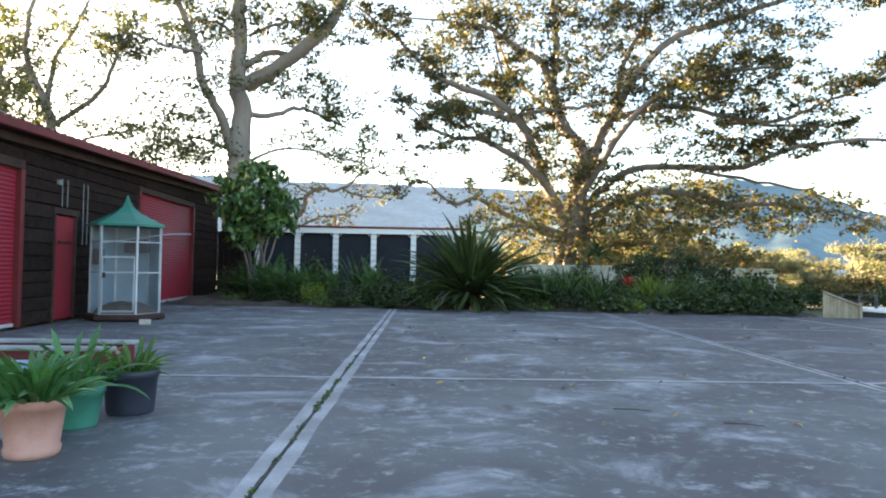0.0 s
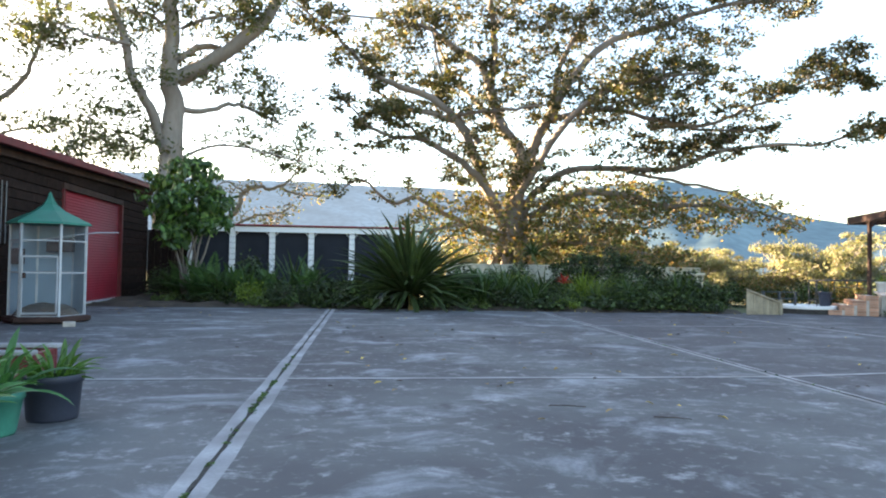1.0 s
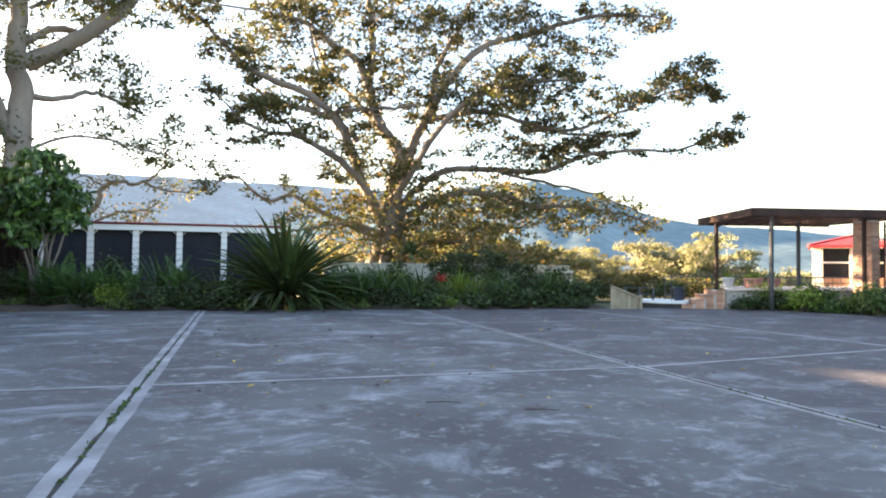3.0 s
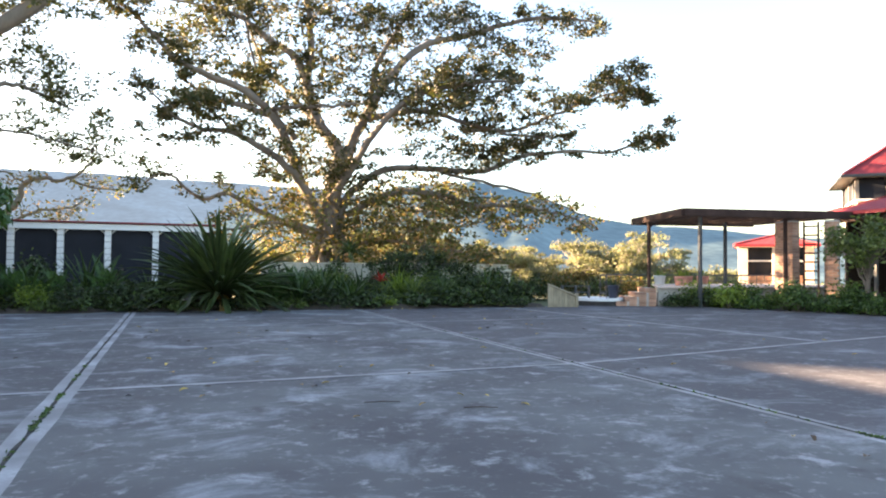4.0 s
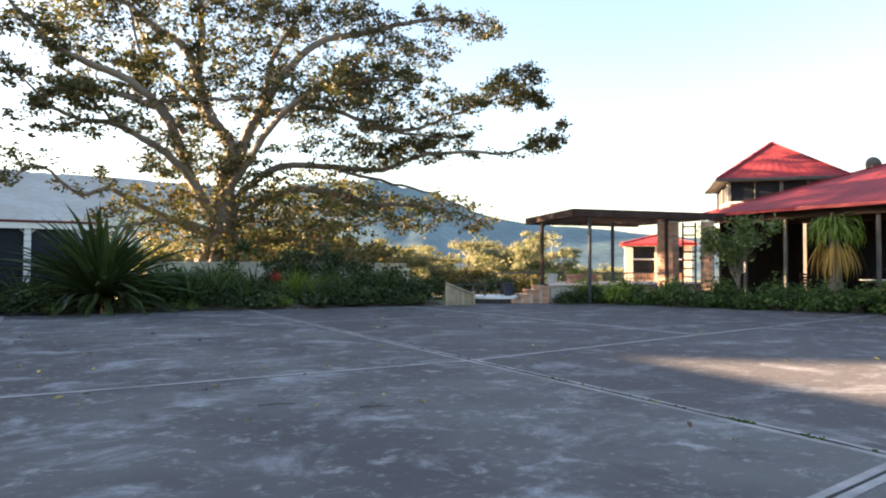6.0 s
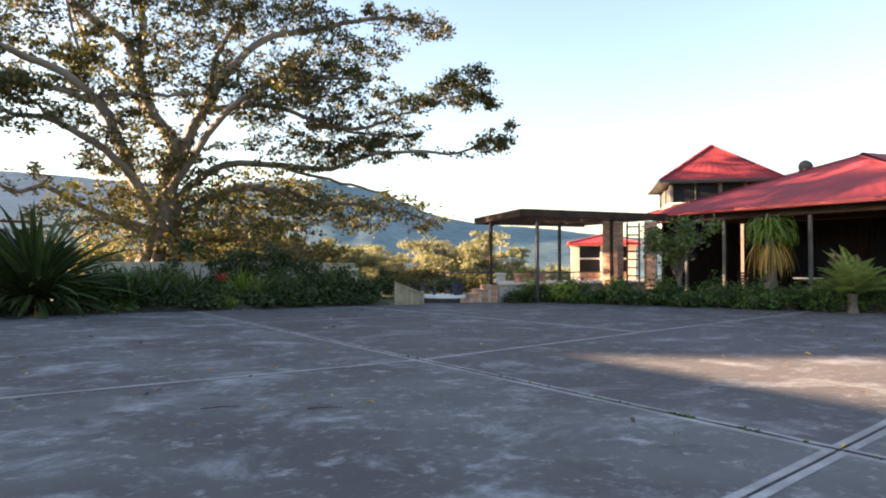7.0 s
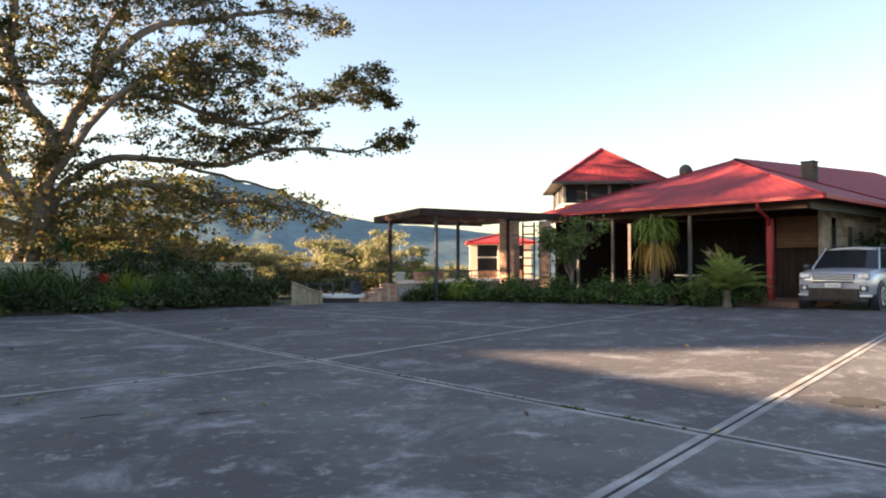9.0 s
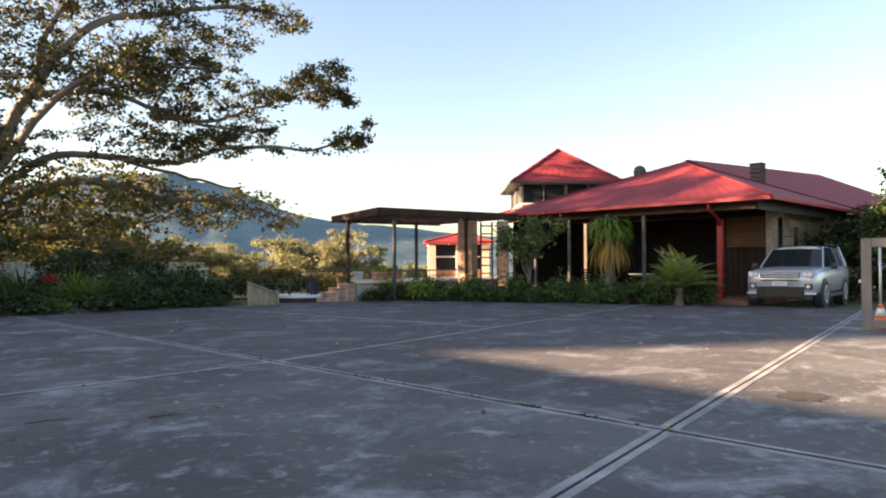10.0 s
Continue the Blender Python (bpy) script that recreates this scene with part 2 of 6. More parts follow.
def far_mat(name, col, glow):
    """Distant wooded slope: diffuse, with the air's haze put in as emission."""
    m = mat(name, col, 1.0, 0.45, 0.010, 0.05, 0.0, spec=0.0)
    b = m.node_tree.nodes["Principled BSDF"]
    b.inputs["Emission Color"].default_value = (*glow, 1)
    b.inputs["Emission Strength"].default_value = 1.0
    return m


# ---- mesh helpers ----


def mesh_object(name, verts, faces, material, parent=None, label="", smooth=False):
    me = bpy.data.meshes.new(name)
    me.from_pydata([tuple(v) for v in verts], [], faces)
    me.materials.append(material)
    if smooth:
        me.polygons.foreach_set("use_smooth", [True] * len(me.polygons))
    me.update()
    ob = new(name, me)
    if parent:
        ob.parent = parent
    if label:
        tagged(ob, label)
    return ob


def part(name, bm, material, parent=None, label="", smooth=False):
    me = bpy.data.meshes.new(name)
    bmesh.ops.recalc_face_normals(bm, faces=bm.faces)
    bm.to_mesh(me)
    bm.free()
    me.materials.append(material)
    if smooth:
        me.polygons.foreach_set("use_smooth", [True] * len(me.polygons))
    ob = new(name, me)
    if parent:
        ob.parent = parent
    if label:
        tagged(ob, label)
    return ob


def thing(name, m, label, category, group="", kind=""):
    ob = new(name)
    ob.empty_display_size = 0.2
    ob.matrix_world = m
    return tagged(ob, label, category, group, kind)


def add_box(bm, lo, hi, bevel=0.0, m=None):
    r = bmesh.ops.create_cube(bm, size=1.0)
    vs = r["verts"]
    lo, hi = Vector(lo), Vector(hi)
    for v in vs:
        v.co = Vector(((lo[i] + hi[i]) / 2 + v.co[i] * (hi[i] - lo[i]) for i in range(3)))
    if bevel:
        es = list({e for v in vs for e in v.link_edges})
        b = bmesh.ops.bevel(bm, geom=es, offset=bevel, segments=1, affect="EDGES")
        vs = b["verts"]
    if m is not None:
        bmesh.ops.transform(bm, matrix=m, verts=vs)
    return vs


def box_part(name, lo, hi, material, parent=None, bevel=0.01, m=None, label=""):
    bm = bmesh.new()
    add_box(bm, lo, hi, bevel, m)
    return part(name, bm, material, parent, label)


def lathe(bm, profile, n=20, m=None, close=True):
    rings = []
    for r, z in profile:
        rings.append([bm.verts.new((r * math.cos(2 * math.pi * i / n), r * math.sin(2 * math.pi * i / n), z)) for i in range(n)])
    for a, b in zip(rings, rings[1:]):
        for i in range(n):
            bm.faces.new((a[i], a[(i + 1) % n], b[(i + 1) % n], b[i]))
    if close:
        bm.faces.new(rings[0][::-1])
        bm.faces.new(rings[-1])
    if m is not None:
        bmesh.ops.transform(bm, matrix=m, verts=[v for ring in rings for v in ring])


def beam(name, a, b, w, h, material, parent=None, label="", bevel=0.008):
    """A squared timber or rail from a to b."""
    a, b = Vector(a), Vector(b)
    d = b - a
    m = Matrix.Translation((a + b) / 2) @ d.to_track_quat("X", "Z").to_matrix().to_4x4()
    return box_part(name, (-d.length / 2, -w / 2, -h / 2), (d.length / 2, w / 2, h / 2), material, parent, bevel, m, label)


def tube(bm, pts, radii, n=8):
    rings = []
    for i, p in enumerate(pts):
        p = Vector(p)
        d = (Vector(pts[min(i + 1, len(pts) - 1)]) - Vector(pts[max(i - 1, 0)])).normalized()
        q = d.to_track_quat("Z", "Y")
        rings.append([bm.verts.new(p + q @ Vector((radii[i] * math.cos(2 * math.pi * k / n), radii[i] * math.sin(2 * math.pi * k / n), 0))) for k in range(n)])
    for a, b in zip(rings, rings[1:]):
        for k in range(n):
            bm.faces.new((a[k], a[(k + 1) % n], b[(k + 1) % n], b[k]))
    bm.faces.new(rings[0][::-1])
    bm.faces.new(rings[-1])


# ---- trees ----


class Wood:
    """Gathers limbs as tubes and the twig ends that carry leaves."""

    def __init__(self, seed):
        self.r = random.Random(seed)
        self.verts, self.faces, self.tips = [], [], []

    def limb(self, pts, r0, r1, n=8):
        base = len(self.verts)
        k = len(pts)
        ax = None
        for i, p in enumerate(pts):
            d = (pts[min(i + 1, k - 1)] - pts[max(i - 1, 0)]).normalized()
            if ax is None:
                ax = d.orthogonal()
            ax = (ax - d * ax.dot(d)).normalized()
            ay = d.cross(ax)
            rad = r0 + (r1 - r0) * i / (k - 1)
            for j in range(n):
                a = 2 * math.pi * j / n
                w = rad * (1 + 0.12 * math.sin(3 * a + i * 0.4))
                self.verts.append(p + ax * (w * math.cos(a)) + ay * (w * math.sin(a)))
        for i in range(k - 1):
            for j in range(n):
                a, b = base + i * n + j, base + i * n + (j + 1) % n
                self.faces.append((a, b, b + n, a + n))
        self.faces.append(tuple(base + (k - 1) * n + j for j in range(n)))

    def smooth(self, pts, wob=0.0, per=4):
        out = []
        P = [Vector(p) for p in pts]
        for i in range(len(P) - 1):
            p0, p1, p2, p3 = P[max(i - 1, 0)], P[i], P[i + 1], P[min(i + 2, len(P) - 1)]
            for s in range(per):
                t = s / per
                v = 0.5 * ((2 * p1) + (p2 - p0) * t + (2 * p0 - 5 * p1 + 4 * p2 - p3) * t * t + (3 * p1 - p0 - 3 * p2 + p3) * t ** 3)
                if wob and (i or s):
                    v = v + Vector((self.r.uniform(-wob, wob) for _ in range(3)))
                out.append(v)
        out.append(P[-1])
        return out

    def grow(self, p, d, length, rad, depth, lift=0.15, spread=0.8, n=5):
        """A side branch with forks; its ends are leaf tips."""
        r = self.r
        pts, dirn, steps = [p], d.normalized(), 4
        for _ in range(steps):
            dirn = (dirn + Vector((r.gauss(0, 0.22), r.gauss(0, 0.22), r.gauss(0, 0.16) + lift * 0.5))).normalized()
            pts.append(pts[-1] + dirn * length / steps)
        self.limb(pts, rad, rad * 0.5, n)
        if depth == 0:
            self.tips += [pts[-1], pts[-2], (pts[-1] + pts[2]) / 2]
            return
        for i in range(r.choice((2, 3, 3))):
            q = pts[r.choice((2, 3, 4))]
            side = Vector((r.gauss(0, 1), r.gauss(0, 1), r.gauss(0, 0.55) + lift)).normalized()
            self.grow(q, (dirn * (1 - spread * 0.5) + side * spread).normalized(), length * r.uniform(0.5, 0.75), rad * 0.5, depth - 1, lift, spread, 4)
        if depth <= 1:
            self.tips.append(pts[-1])


def leaves(tips, per_tip, spread, size, seed, flat=0.55, aspect=0.45, droop=0.0):
    """Vertices and faces of leaves, each a folded blade, in loose clumps round the tips."""
    g = np.random.default_rng(seed)
    T = np.array([tuple(t) for t in tips])
    k = len(T) * per_tip
    c = np.repeat(T, per_tip, axis=0)
    off = g.normal(size=(k, 3)) * spread * np.array([1, 1, flat])
    c = c + off * g.uniform(0.5, 1.2, (len(T), 1)).repeat(per_tip, axis=0)
    d = g.normal(size=(k, 3))
    d[:, 2] = d[:, 2] * 0.6 - droop
    d /= np.linalg.norm(d, axis=1, keepdims=True)
    e = np.cross(d, g.normal(size=(k, 3)))
    e /= np.linalg.norm(e, axis=1, keepdims=True)
    up = np.cross(d, e)
    L = size * g.uniform(0.6, 1.3, (k, 1))
    W = L * aspect * 0.5
    v = np.stack([c - d * L * 0.5, c + e * W + up * W * 0.25, c + d * L * 0.5, c - e * W + up * W * 0.25], 1).reshape(-1, 3)
    return v, k


def leaf_shell(tips, per_tip, radius, size, seed, flat=0.62, droop=0.0, aspect=0.5):
    """Leaves laid over the upper skin of rounded clumps, so that each clump has a lit and a shaded side."""
    g = np.random.default_rng(seed)
    c0 = np.repeat(np.array([tuple(p) for p in tips]), per_tip, axis=0)
    r0 = np.repeat(radius * g.uniform(0.6, 1.25, (len(tips), 1)), per_tip, axis=0)
    k = len(c0)
    o = g.normal(size=(k, 3))
    o[:, 2] = np.abs(o[:, 2]) - 0.35
    o /= np.linalg.norm(o, axis=1, keepdims=True)
    c = c0 + o * r0 * np.array((1, 1, flat)) * g.uniform(0.6, 1.1, (k, 1))
    d = np.cross(o, g.normal(size=(k, 3))) + o * g.normal(0, 0.35, (k, 1)) - np.array((0, 0, droop))
    d /= np.linalg.norm(d, axis=1, keepdims=True)
    e = np.cross(d, o + g.normal(0, 0.35, (k, 3)))
    e /= np.linalg.norm(e, axis=1, keepdims=True)
    up = np.cross(d, e)
    L = size * g.uniform(0.6, 1.3, (k, 1))
    W = L * aspect * 0.5
    v = np.stack([c - d * L * 0.5, c + e * W + up * W * 0.25, c + d * L * 0.5, c - e * W + up * W * 0.25], 1).reshape(-1, 3)
    return v, k


def leaf_object(name, v, k, material, parent):
    me = bpy.data.meshes.new(name)
    me.vertices.add(4 * k)
    me.vertices.foreach_set("co", np.ascontiguousarray(v, dtype=np.float32).ravel())
    me.loops.add(4 * k)
    me.loops.foreach_set("vertex_index", np.arange(4 * k, dtype=np.int32))
    me.polygons.add(k)
    me.polygons.foreach_set("loop_start", np.arange(0, 4 * k, 4, dtype=np.int32))
    me.materials.append(material)
    me.update(calc_edges=True)
    ob = new(name, me)
    if parent:
        ob.parent = parent
    return ob


def clothe(w, limbs, at_parts, count, length, rad, depth, lift, out=None):
    """Side branches along given limbs."""
    for pts in limbs:
        n = len(pts)
        for i in range(count):
            f = at_parts + (1 - at_parts) * (i + w.r.random()) / count
            j = min(n - 2, int(f * (n - 1)))
            d = (pts[j + 1] - pts[j]).normalized()
            side = Vector((w.r.gauss(0, 1), w.r.gauss(0, 1), w.r.gauss(0, 0.6) + lift)).normalized()
            w.grow(pts[j], d * 0.5 + side, length * w.r.uniform(0.6, 1.2) * (1.15 - 0.4 * f), rad, depth, lift)
        w.grow(pts[-1], (pts[-1] - pts[-2]).normalized(), length * 0.7, rad, depth, lift)


def plane_limb(az, dist, uvs, depths, seed, amp=0.15):
    """Limb points from (sideways, height) in the plane square to the line of sight, with their own depths."""
    a = radians(az)
    fwd, right = Vector((-math.sin(a), math.cos(a), 0)), Vector((math.cos(a), math.sin(a), 0))
    d0, d1 = depths
    n = len(uvs) - 1
    out = []
    for i, (u, z) in enumerate(uvs):
        dep = d0 + (d1 - d0) * i / n
        k = 1 + dep / dist                    # keeps the limb on its line of sight
        out.append(fwd * (dist + dep) + right * u * k + Vector((0, 0, 1.2 + (z - 1.2) * k)))
    return out


def plane_point(az, dist, u, z, dep):
    a = radians(az)
    k = 1 + dep / dist
    return Vector((-math.sin(a), math.cos(a), 0)) * (dist + dep) + Vector((math.cos(a), math.sin(a), 0)) * u * k + Vector((0, 0, 1.2 + (z - 1.2) * k))


def mass_twigs(w, limbs, masses, az, dist, density, deep, rad=0.022):
    """Spray by spray: twigs that branch from the nearest limb into a leafy mass (sideways, height, half width, half height)."""
    a = radians(az)
    fwd = Vector((-math.sin(a), math.cos(a), 0))
    joints = [p for pts in limbs for p in pts[2:]]
    for u, z, ru, rz in masses:
        mid = plane_point(az, dist, u, z, 0)
        flat = lambda p: (p - fwd * p.dot(fwd)) * (dist / p.dot(fwd))
        root = min(joints, key=lambda p: (flat(p - Vector((0, 0, 1.2))) - flat(mid - Vector((0, 0, 1.2)))).length)
        dep0 = root.dot(fwd) - dist
        spots = []
        for _ in range(max(4, int(ru * rz * density))):
            q, b = math.sqrt(w.r.random()), w.r.uniform(0, 2 * math.pi)
            spots.append(plane_point(az, dist, u + ru * q * math.cos(b) * 1.1, z + rz * q * math.sin(b) * 1.1, dep0 + w.r.gauss(0, deep)))
        spots.sort(key=lambda p: (p - root).length)
        grown = [root]
        for p in spots:
            n = min(grown, key=lambda g: (g - p).length)
            far = (p - n).length
            bend = n.lerp(p, 0.5) + Vector((w.r.gauss(0, 0.08), w.r.gauss(0, 0.08), w.r.gauss(0, 0.08) + 0.05)) * far
            thick = rad * (1.6 if n is root else 1.0)
            w.limb([n, bend, p], thick, rad * 0.45, 4)
            grown.append(p)
            w.tips.append(p)
            if far > 0.9:
                grown.append(bend)
                w.tips.append(bend)


def fig_tree():
    t = thing("fig_tree", pose(6.03, 29.39, -0.6), "huge spreading fig tree with pale limbs and sparse leathery leaves", "tree")
    w = Wood(11)
    az, D = -11.6, 30.0
    specs = [          # (sideways, height), depths, radii
        ([(-0.5, 2.8), (-1.5, 4.5), (-2.1, 6.2), (-3.0, 7.7), (-4.3, 8.8), (-5.5, 9.2), (-6.8, 9.8), (-7.8, 10.8), (-9.1, 12.1), (-10.6, 13.2)], (0, -3), 0.27, 0.05),
        ([(-2.9, 7.6), (-4.3, 8.0), (-5.8, 8.5), (-6.8, 9.2)], (-0.8, -2), 0.16, 0.06),
        ([(-0.7, 2.8), (-1.1, 3.8), (-2.0, 5.2), (-3.2, 6.1), (-4.5, 6.8), (-6.0, 7.0), (-7.0, 7.5), (-7.8, 8.4)], (0, -4), 0.24, 0.04),
        ([(-4.5, 6.8), (-5.1, 7.5), (-6.0, 8.0)], (-2, -3), 0.09, 0.04),
        ([(-0.4, 3.0), (-0.4, 4.5), (-0.1, 6.2), (-0.8, 7.2), (-1.4, 8.7), (-1.3, 11.0), (-1.5, 13.0), (-1.3, 15.5)], (0, 1), 0.36, 0.10),
        ([(-1.3, 8.5), (-1.9, 10.1), (-3.1, 10.9), (-4.1, 11.7), (-5.6, 12.1), (-8.6, 12.6)], (0.4, 3), 0.24, 0.05),
        ([(-4.1, 11.7), (-3.6, 9.6), (-3.4, 9.0), (-3.7, 8.3)], (1.5, 0), 0.06, 0.07),
        ([(-1.9, 6.6), (-2.8, 7.7), (-2.4, 8.0), (-0.8, 8.1), (0.7, 8.3)], (-0.6, -2), 0.15, 0.06),
        ([(-0.3, 3.0), (-0.1, 4.5), (0.5, 6.5), (1.2, 8.0), (2.4, 9.9), (3.9, 11.1), (5.9, 11.7), (8.1, 12.4), (10.5, 12.6), (11.7, 12.5)], (0, 2), 0.32, 0.05),
        ([(1.2, 7.6), (3.4, 8.1), (5.7, 7.6), (7.4, 7.2), (9.6, 7.1)], (0.5, -1), 0.15, 0.05),
        ([(5.4, 7.3), (7.6, 7.4), (9.3, 8.0), (10.8, 8.7), (12.0, 9.5), (13.4, 10.4)], (-0.2, -1), 0.10, 0.03),
        ([(10.8, 8.7), (12.5, 9.3), (13.8, 9.2)], (-0.6, -1), 0.05, 0.025),
        ([(0.0, 3.2), (0.5, 4.4), (2.0, 5.4), (4.4, 5.5), (6.4, 5.5), (8.1, 6.2), (10.1, 6.5), (12.5, 6.6), (14.2, 7.3), (15.1, 7.7)], (0, -3), 0.20, 0.025),
        ([(0.3, 3.4), (2.2, 4.4), (4.5, 4.4), (5.9, 3.9), (7.9, 4.0), (9.6, 3.7), (10.6, 3.5), (11.5, 2.9)], (0, -3), 0.17, 0.03),
        ([(4.4, 5.4), (6.9, 4.9), (8.4, 4.6), (9.8, 4.1), (11.0, 3.6)], (-1, -2), 0.08, 0.03),
        ([(0.0, 2.0), (2.0, 2.3), (4.0, 2.1), (5.5, 1.8)], (0, -3), 0.12, 0.05),
        ([(-0.9, 2.4), (-3.0, 3.3), (-4.6, 4.2), (-5.8, 4.0), (-7.1, 5.0), (-8.0, 4.6)], (0, -2), 0.15, 0.04),
        ([(-0.6, 2.6), (-2.2, 3.0), (-3.6, 2.9), (-5.0, 2.6)], (-0.5, -3), 0.13, 0.04),
        ([(1.2, 8.0), (1.6, 10.2), (2.6, 12.0), (3.4, 14.0)], (1, 4), 0.16, 0.06),
        ([(-0.1, 6.0), (-1.6, 8.0), (-3.4, 10.0), (-4.5, 14.0)], (1, 6), 0.20, 0.06),
        ([(-0.3, 4.0), (1.2, 6.6), (3.0, 8.6), (5.4, 9.4), (7.5, 9.6)], (-0.5, -5), 0.20, 0.05),
    ]
    limbs = []
    for uv, dep, r0, r1 in specs:
        pts = w.smooth(plane_limb(az, D, uv, dep, 0), 0.05)
        w.limb(pts, r0 * 0.88, r1 * 0.8, 9)
        limbs.append(pts)
    # trunk of fused stems, with root buttresses
    base = plane_limb(az, D, [(-0.4, -0.6), (-0.4, 1.6), (-0.4, 3.0), (-0.3, 4.2)], (0, 0), 0)
    w.limb(w.smooth(base), 0.72, 0.40, 14)
    for i in range(9):
        a = i * 0.7
        foot = base[0] + Vector((math.cos(a) * 1.8, math.sin(a) * 1.8, -0.2))
        w.limb(w.smooth([base[2] + Vector((math.cos(a) * 0.30, math.sin(a) * 0.30, 0.5)), base[1] + Vector((math.cos(a) * 0.75, math.sin(a) * 0.75, 0.1)), foot]), 0.06, 0.34, 8)
    left = [(-5.8, 10.9, 1.5, 1.5), (-7.6, 10.5, 1.1, 0.7), (-3.1, 12.5, 2.5, 0.7), (-9.4, 12.4, 1.4, 0.7), (-4.6, 11.9, 1.5, 0.9), (-3.3, 9.9, 0.9, 1.2), (-2.5, 5.7, 1.1, 0.9), (-4.0, 7.2, 0.7, 0.6)]
    thin = [(-6.5, 8.2, 1.2, 0.6), (-7.3, 6.9, 1.3, 0.7), (-5.5, 6.8, 1.0, 0.5), (-8.6, 8.6, 1.2, 0.6), (-5.7, 4.5, 1.2, 0.6), (-7.4, 5.2, 0.9, 0.5)]
    top = [(3.4, 12.2, 2.3, 1.0), (0.9, 11.5, 1.5, 1.1), (-0.6, 9.7, 1.2, 1.1), (1.7, 8.7, 1.4, 1.1), (3.2, 7.9, 1.2, 0.7), (-1.0, 6.0, 1.5, 0.9), (0.7, 5.2, 1.5, 0.7), (6.8, 11.0, 1.1, 0.7), (-0.1, 12.5, 1.5, 0.7), (5.4, 12.2, 1.5, 0.7), (-1.0, 14.5, 3.0, 1.2), (-6.0, 14.0, 3.0, 1.0), (4.5, 14.4, 3.0, 1.0)]
    right = [(5.9, 9.5, 2.0, 1.1), (4.4, 9.0, 1.5, 1.0), (8.8, 6.8, 1.5, 0.5), (8.8, 8.5, 1.0, 0.9), (4.9, 6.1, 2.1, 0.8), (6.9, 6.3, 1.5, 0.6), (9.3, 12.5, 1.2, 0.6), (11.0, 12.4, 1.1, 0.6), (13.0, 9.9, 1.2, 0.7), (10.3, 8.8, 0.8, 0.5), (14.4, 7.3, 1.0, 0.5), (6.4, 7.7, 1.2, 0.5), (8.6, 11.1, 1.2, 0.5), (12.0, 9.3, 1.0, 0.5)]
    low = [(3.5, 4.4, 2.1, 0.8), (5.0, 3.8, 1.7, 1.0), (2.5, 2.9, 1.7, 1.1), (4.5, 2.4, 1.6, 0.7), (6.9, 3.7, 1.5, 0.7), (9.3, 4.0, 1.4, 0.5), (10.7, 3.3, 1.0, 0.4), (-2.9, 3.6, 1.6, 0.8), (-4.4, 2.8, 1.2, 0.6), (-1.5, 4.5, 1.2, 1.1), (1.0, 1.8, 1.5, 0.6), (-2.2, 2.2, 1.1, 0.6), (5.9, 1.7, 1.4, 0.5), (1.3, 3.5, 1.2, 1.0)]
    mass_twigs(w, limbs, left + top + right, az, D, 56, 0.7, 0.018)
    mass_twigs(w, limbs, thin + [(12.7, 6.6, 1.2, 0.2)], az, D, 20, 0.6, 0.016)
    mass_twigs(w, limbs, [(-3.5, 9.6, 4.5, 3.0), (3.5, 10.0, 5.5, 3.0), (0.2, 7.0, 3.5, 2.2), (6.5, 8.0, 4.0, 2.0), (-1.0, 12.0, 7.0, 2.0)], az, D, 7, 2.2, 0.016)
    clothe(w, limbs[:13] + limbs[18:], 0.4, 7, 0.75, 0.02, 1, 0.08)
    high_tips, w.tips = w.tips, []
    mass_twigs(w, limbs, [(-0.3, 3.3, 1.0, 1.0), (-0.6, 2.0, 1.4, 0.7), (0.6, 2.4, 1.0, 0.8), (-1.8, 3.0, 1.0, 0.7), (8.0, 3.2, 1.2, 0.5), (3.0, 3.6, 2.5, 0.9)], az, D, 34, 1.4, 0.014)
    mass_twigs(w, limbs, low, az, D, 48, 1.0, 0.014)
    inv = t.matrix_world.inverted()
    mesh_object("trunk", [inv @ v for v in w.verts], w.faces, M_FIGBARK, t, smooth=True)
    v, k = leaves(high_tips, 16, 0.20, 0.19, 5, 0.5, 0.5, 0.1)
    leaf_object("crown", v - np.array(t.location), k, M_FIGLEAF, t)
    v, k = leaves(w.tips, 15, 0.24, 0.20, 6, 0.55, 0.5, 0.1)
    tagged(leaf_object("low_foliage", v - np.array(t.location), k, M_FIGLOW, t), "low leaves, part rusty, coloured golden as if sunlit")


def open_tree(name, m, label, az, D, specs, masses, density, seed, leafmat, per_tip, size, aspect, droop, deep=0.7, rad=0.02, spare=None):
    """A tree with limbs drawn one by one and loose sprays of leaves."""
    t = thing(name, m, label, "tree")
    w = Wood(seed)
    limbs = []
    for uv, dep, r0, r1 in specs:
        pts = w.smooth(plane_limb(az, D, uv, dep, 0), 0.05)
        w.limb(pts, r0, r1, 10)
        limbs.append(pts)
    mass_twigs(w, limbs, masses, az, D, density, deep, rad)
    if spare:
        clothe(w, limbs[1:], 0.4, spare, 1.3, 0.02, 1, 0.0)
    inv = t.matrix_world.inverted()
    mesh_object("trunk", [inv @ v for v in w.verts], w.faces, M_GUMBARK, t, smooth=True)
    v, k = leaves(w.tips, per_tip, 0.24, size, seed, 0.6, aspect, droop)
    leaf_object("crown", v - np.array(t.location), k, leafmat, t)


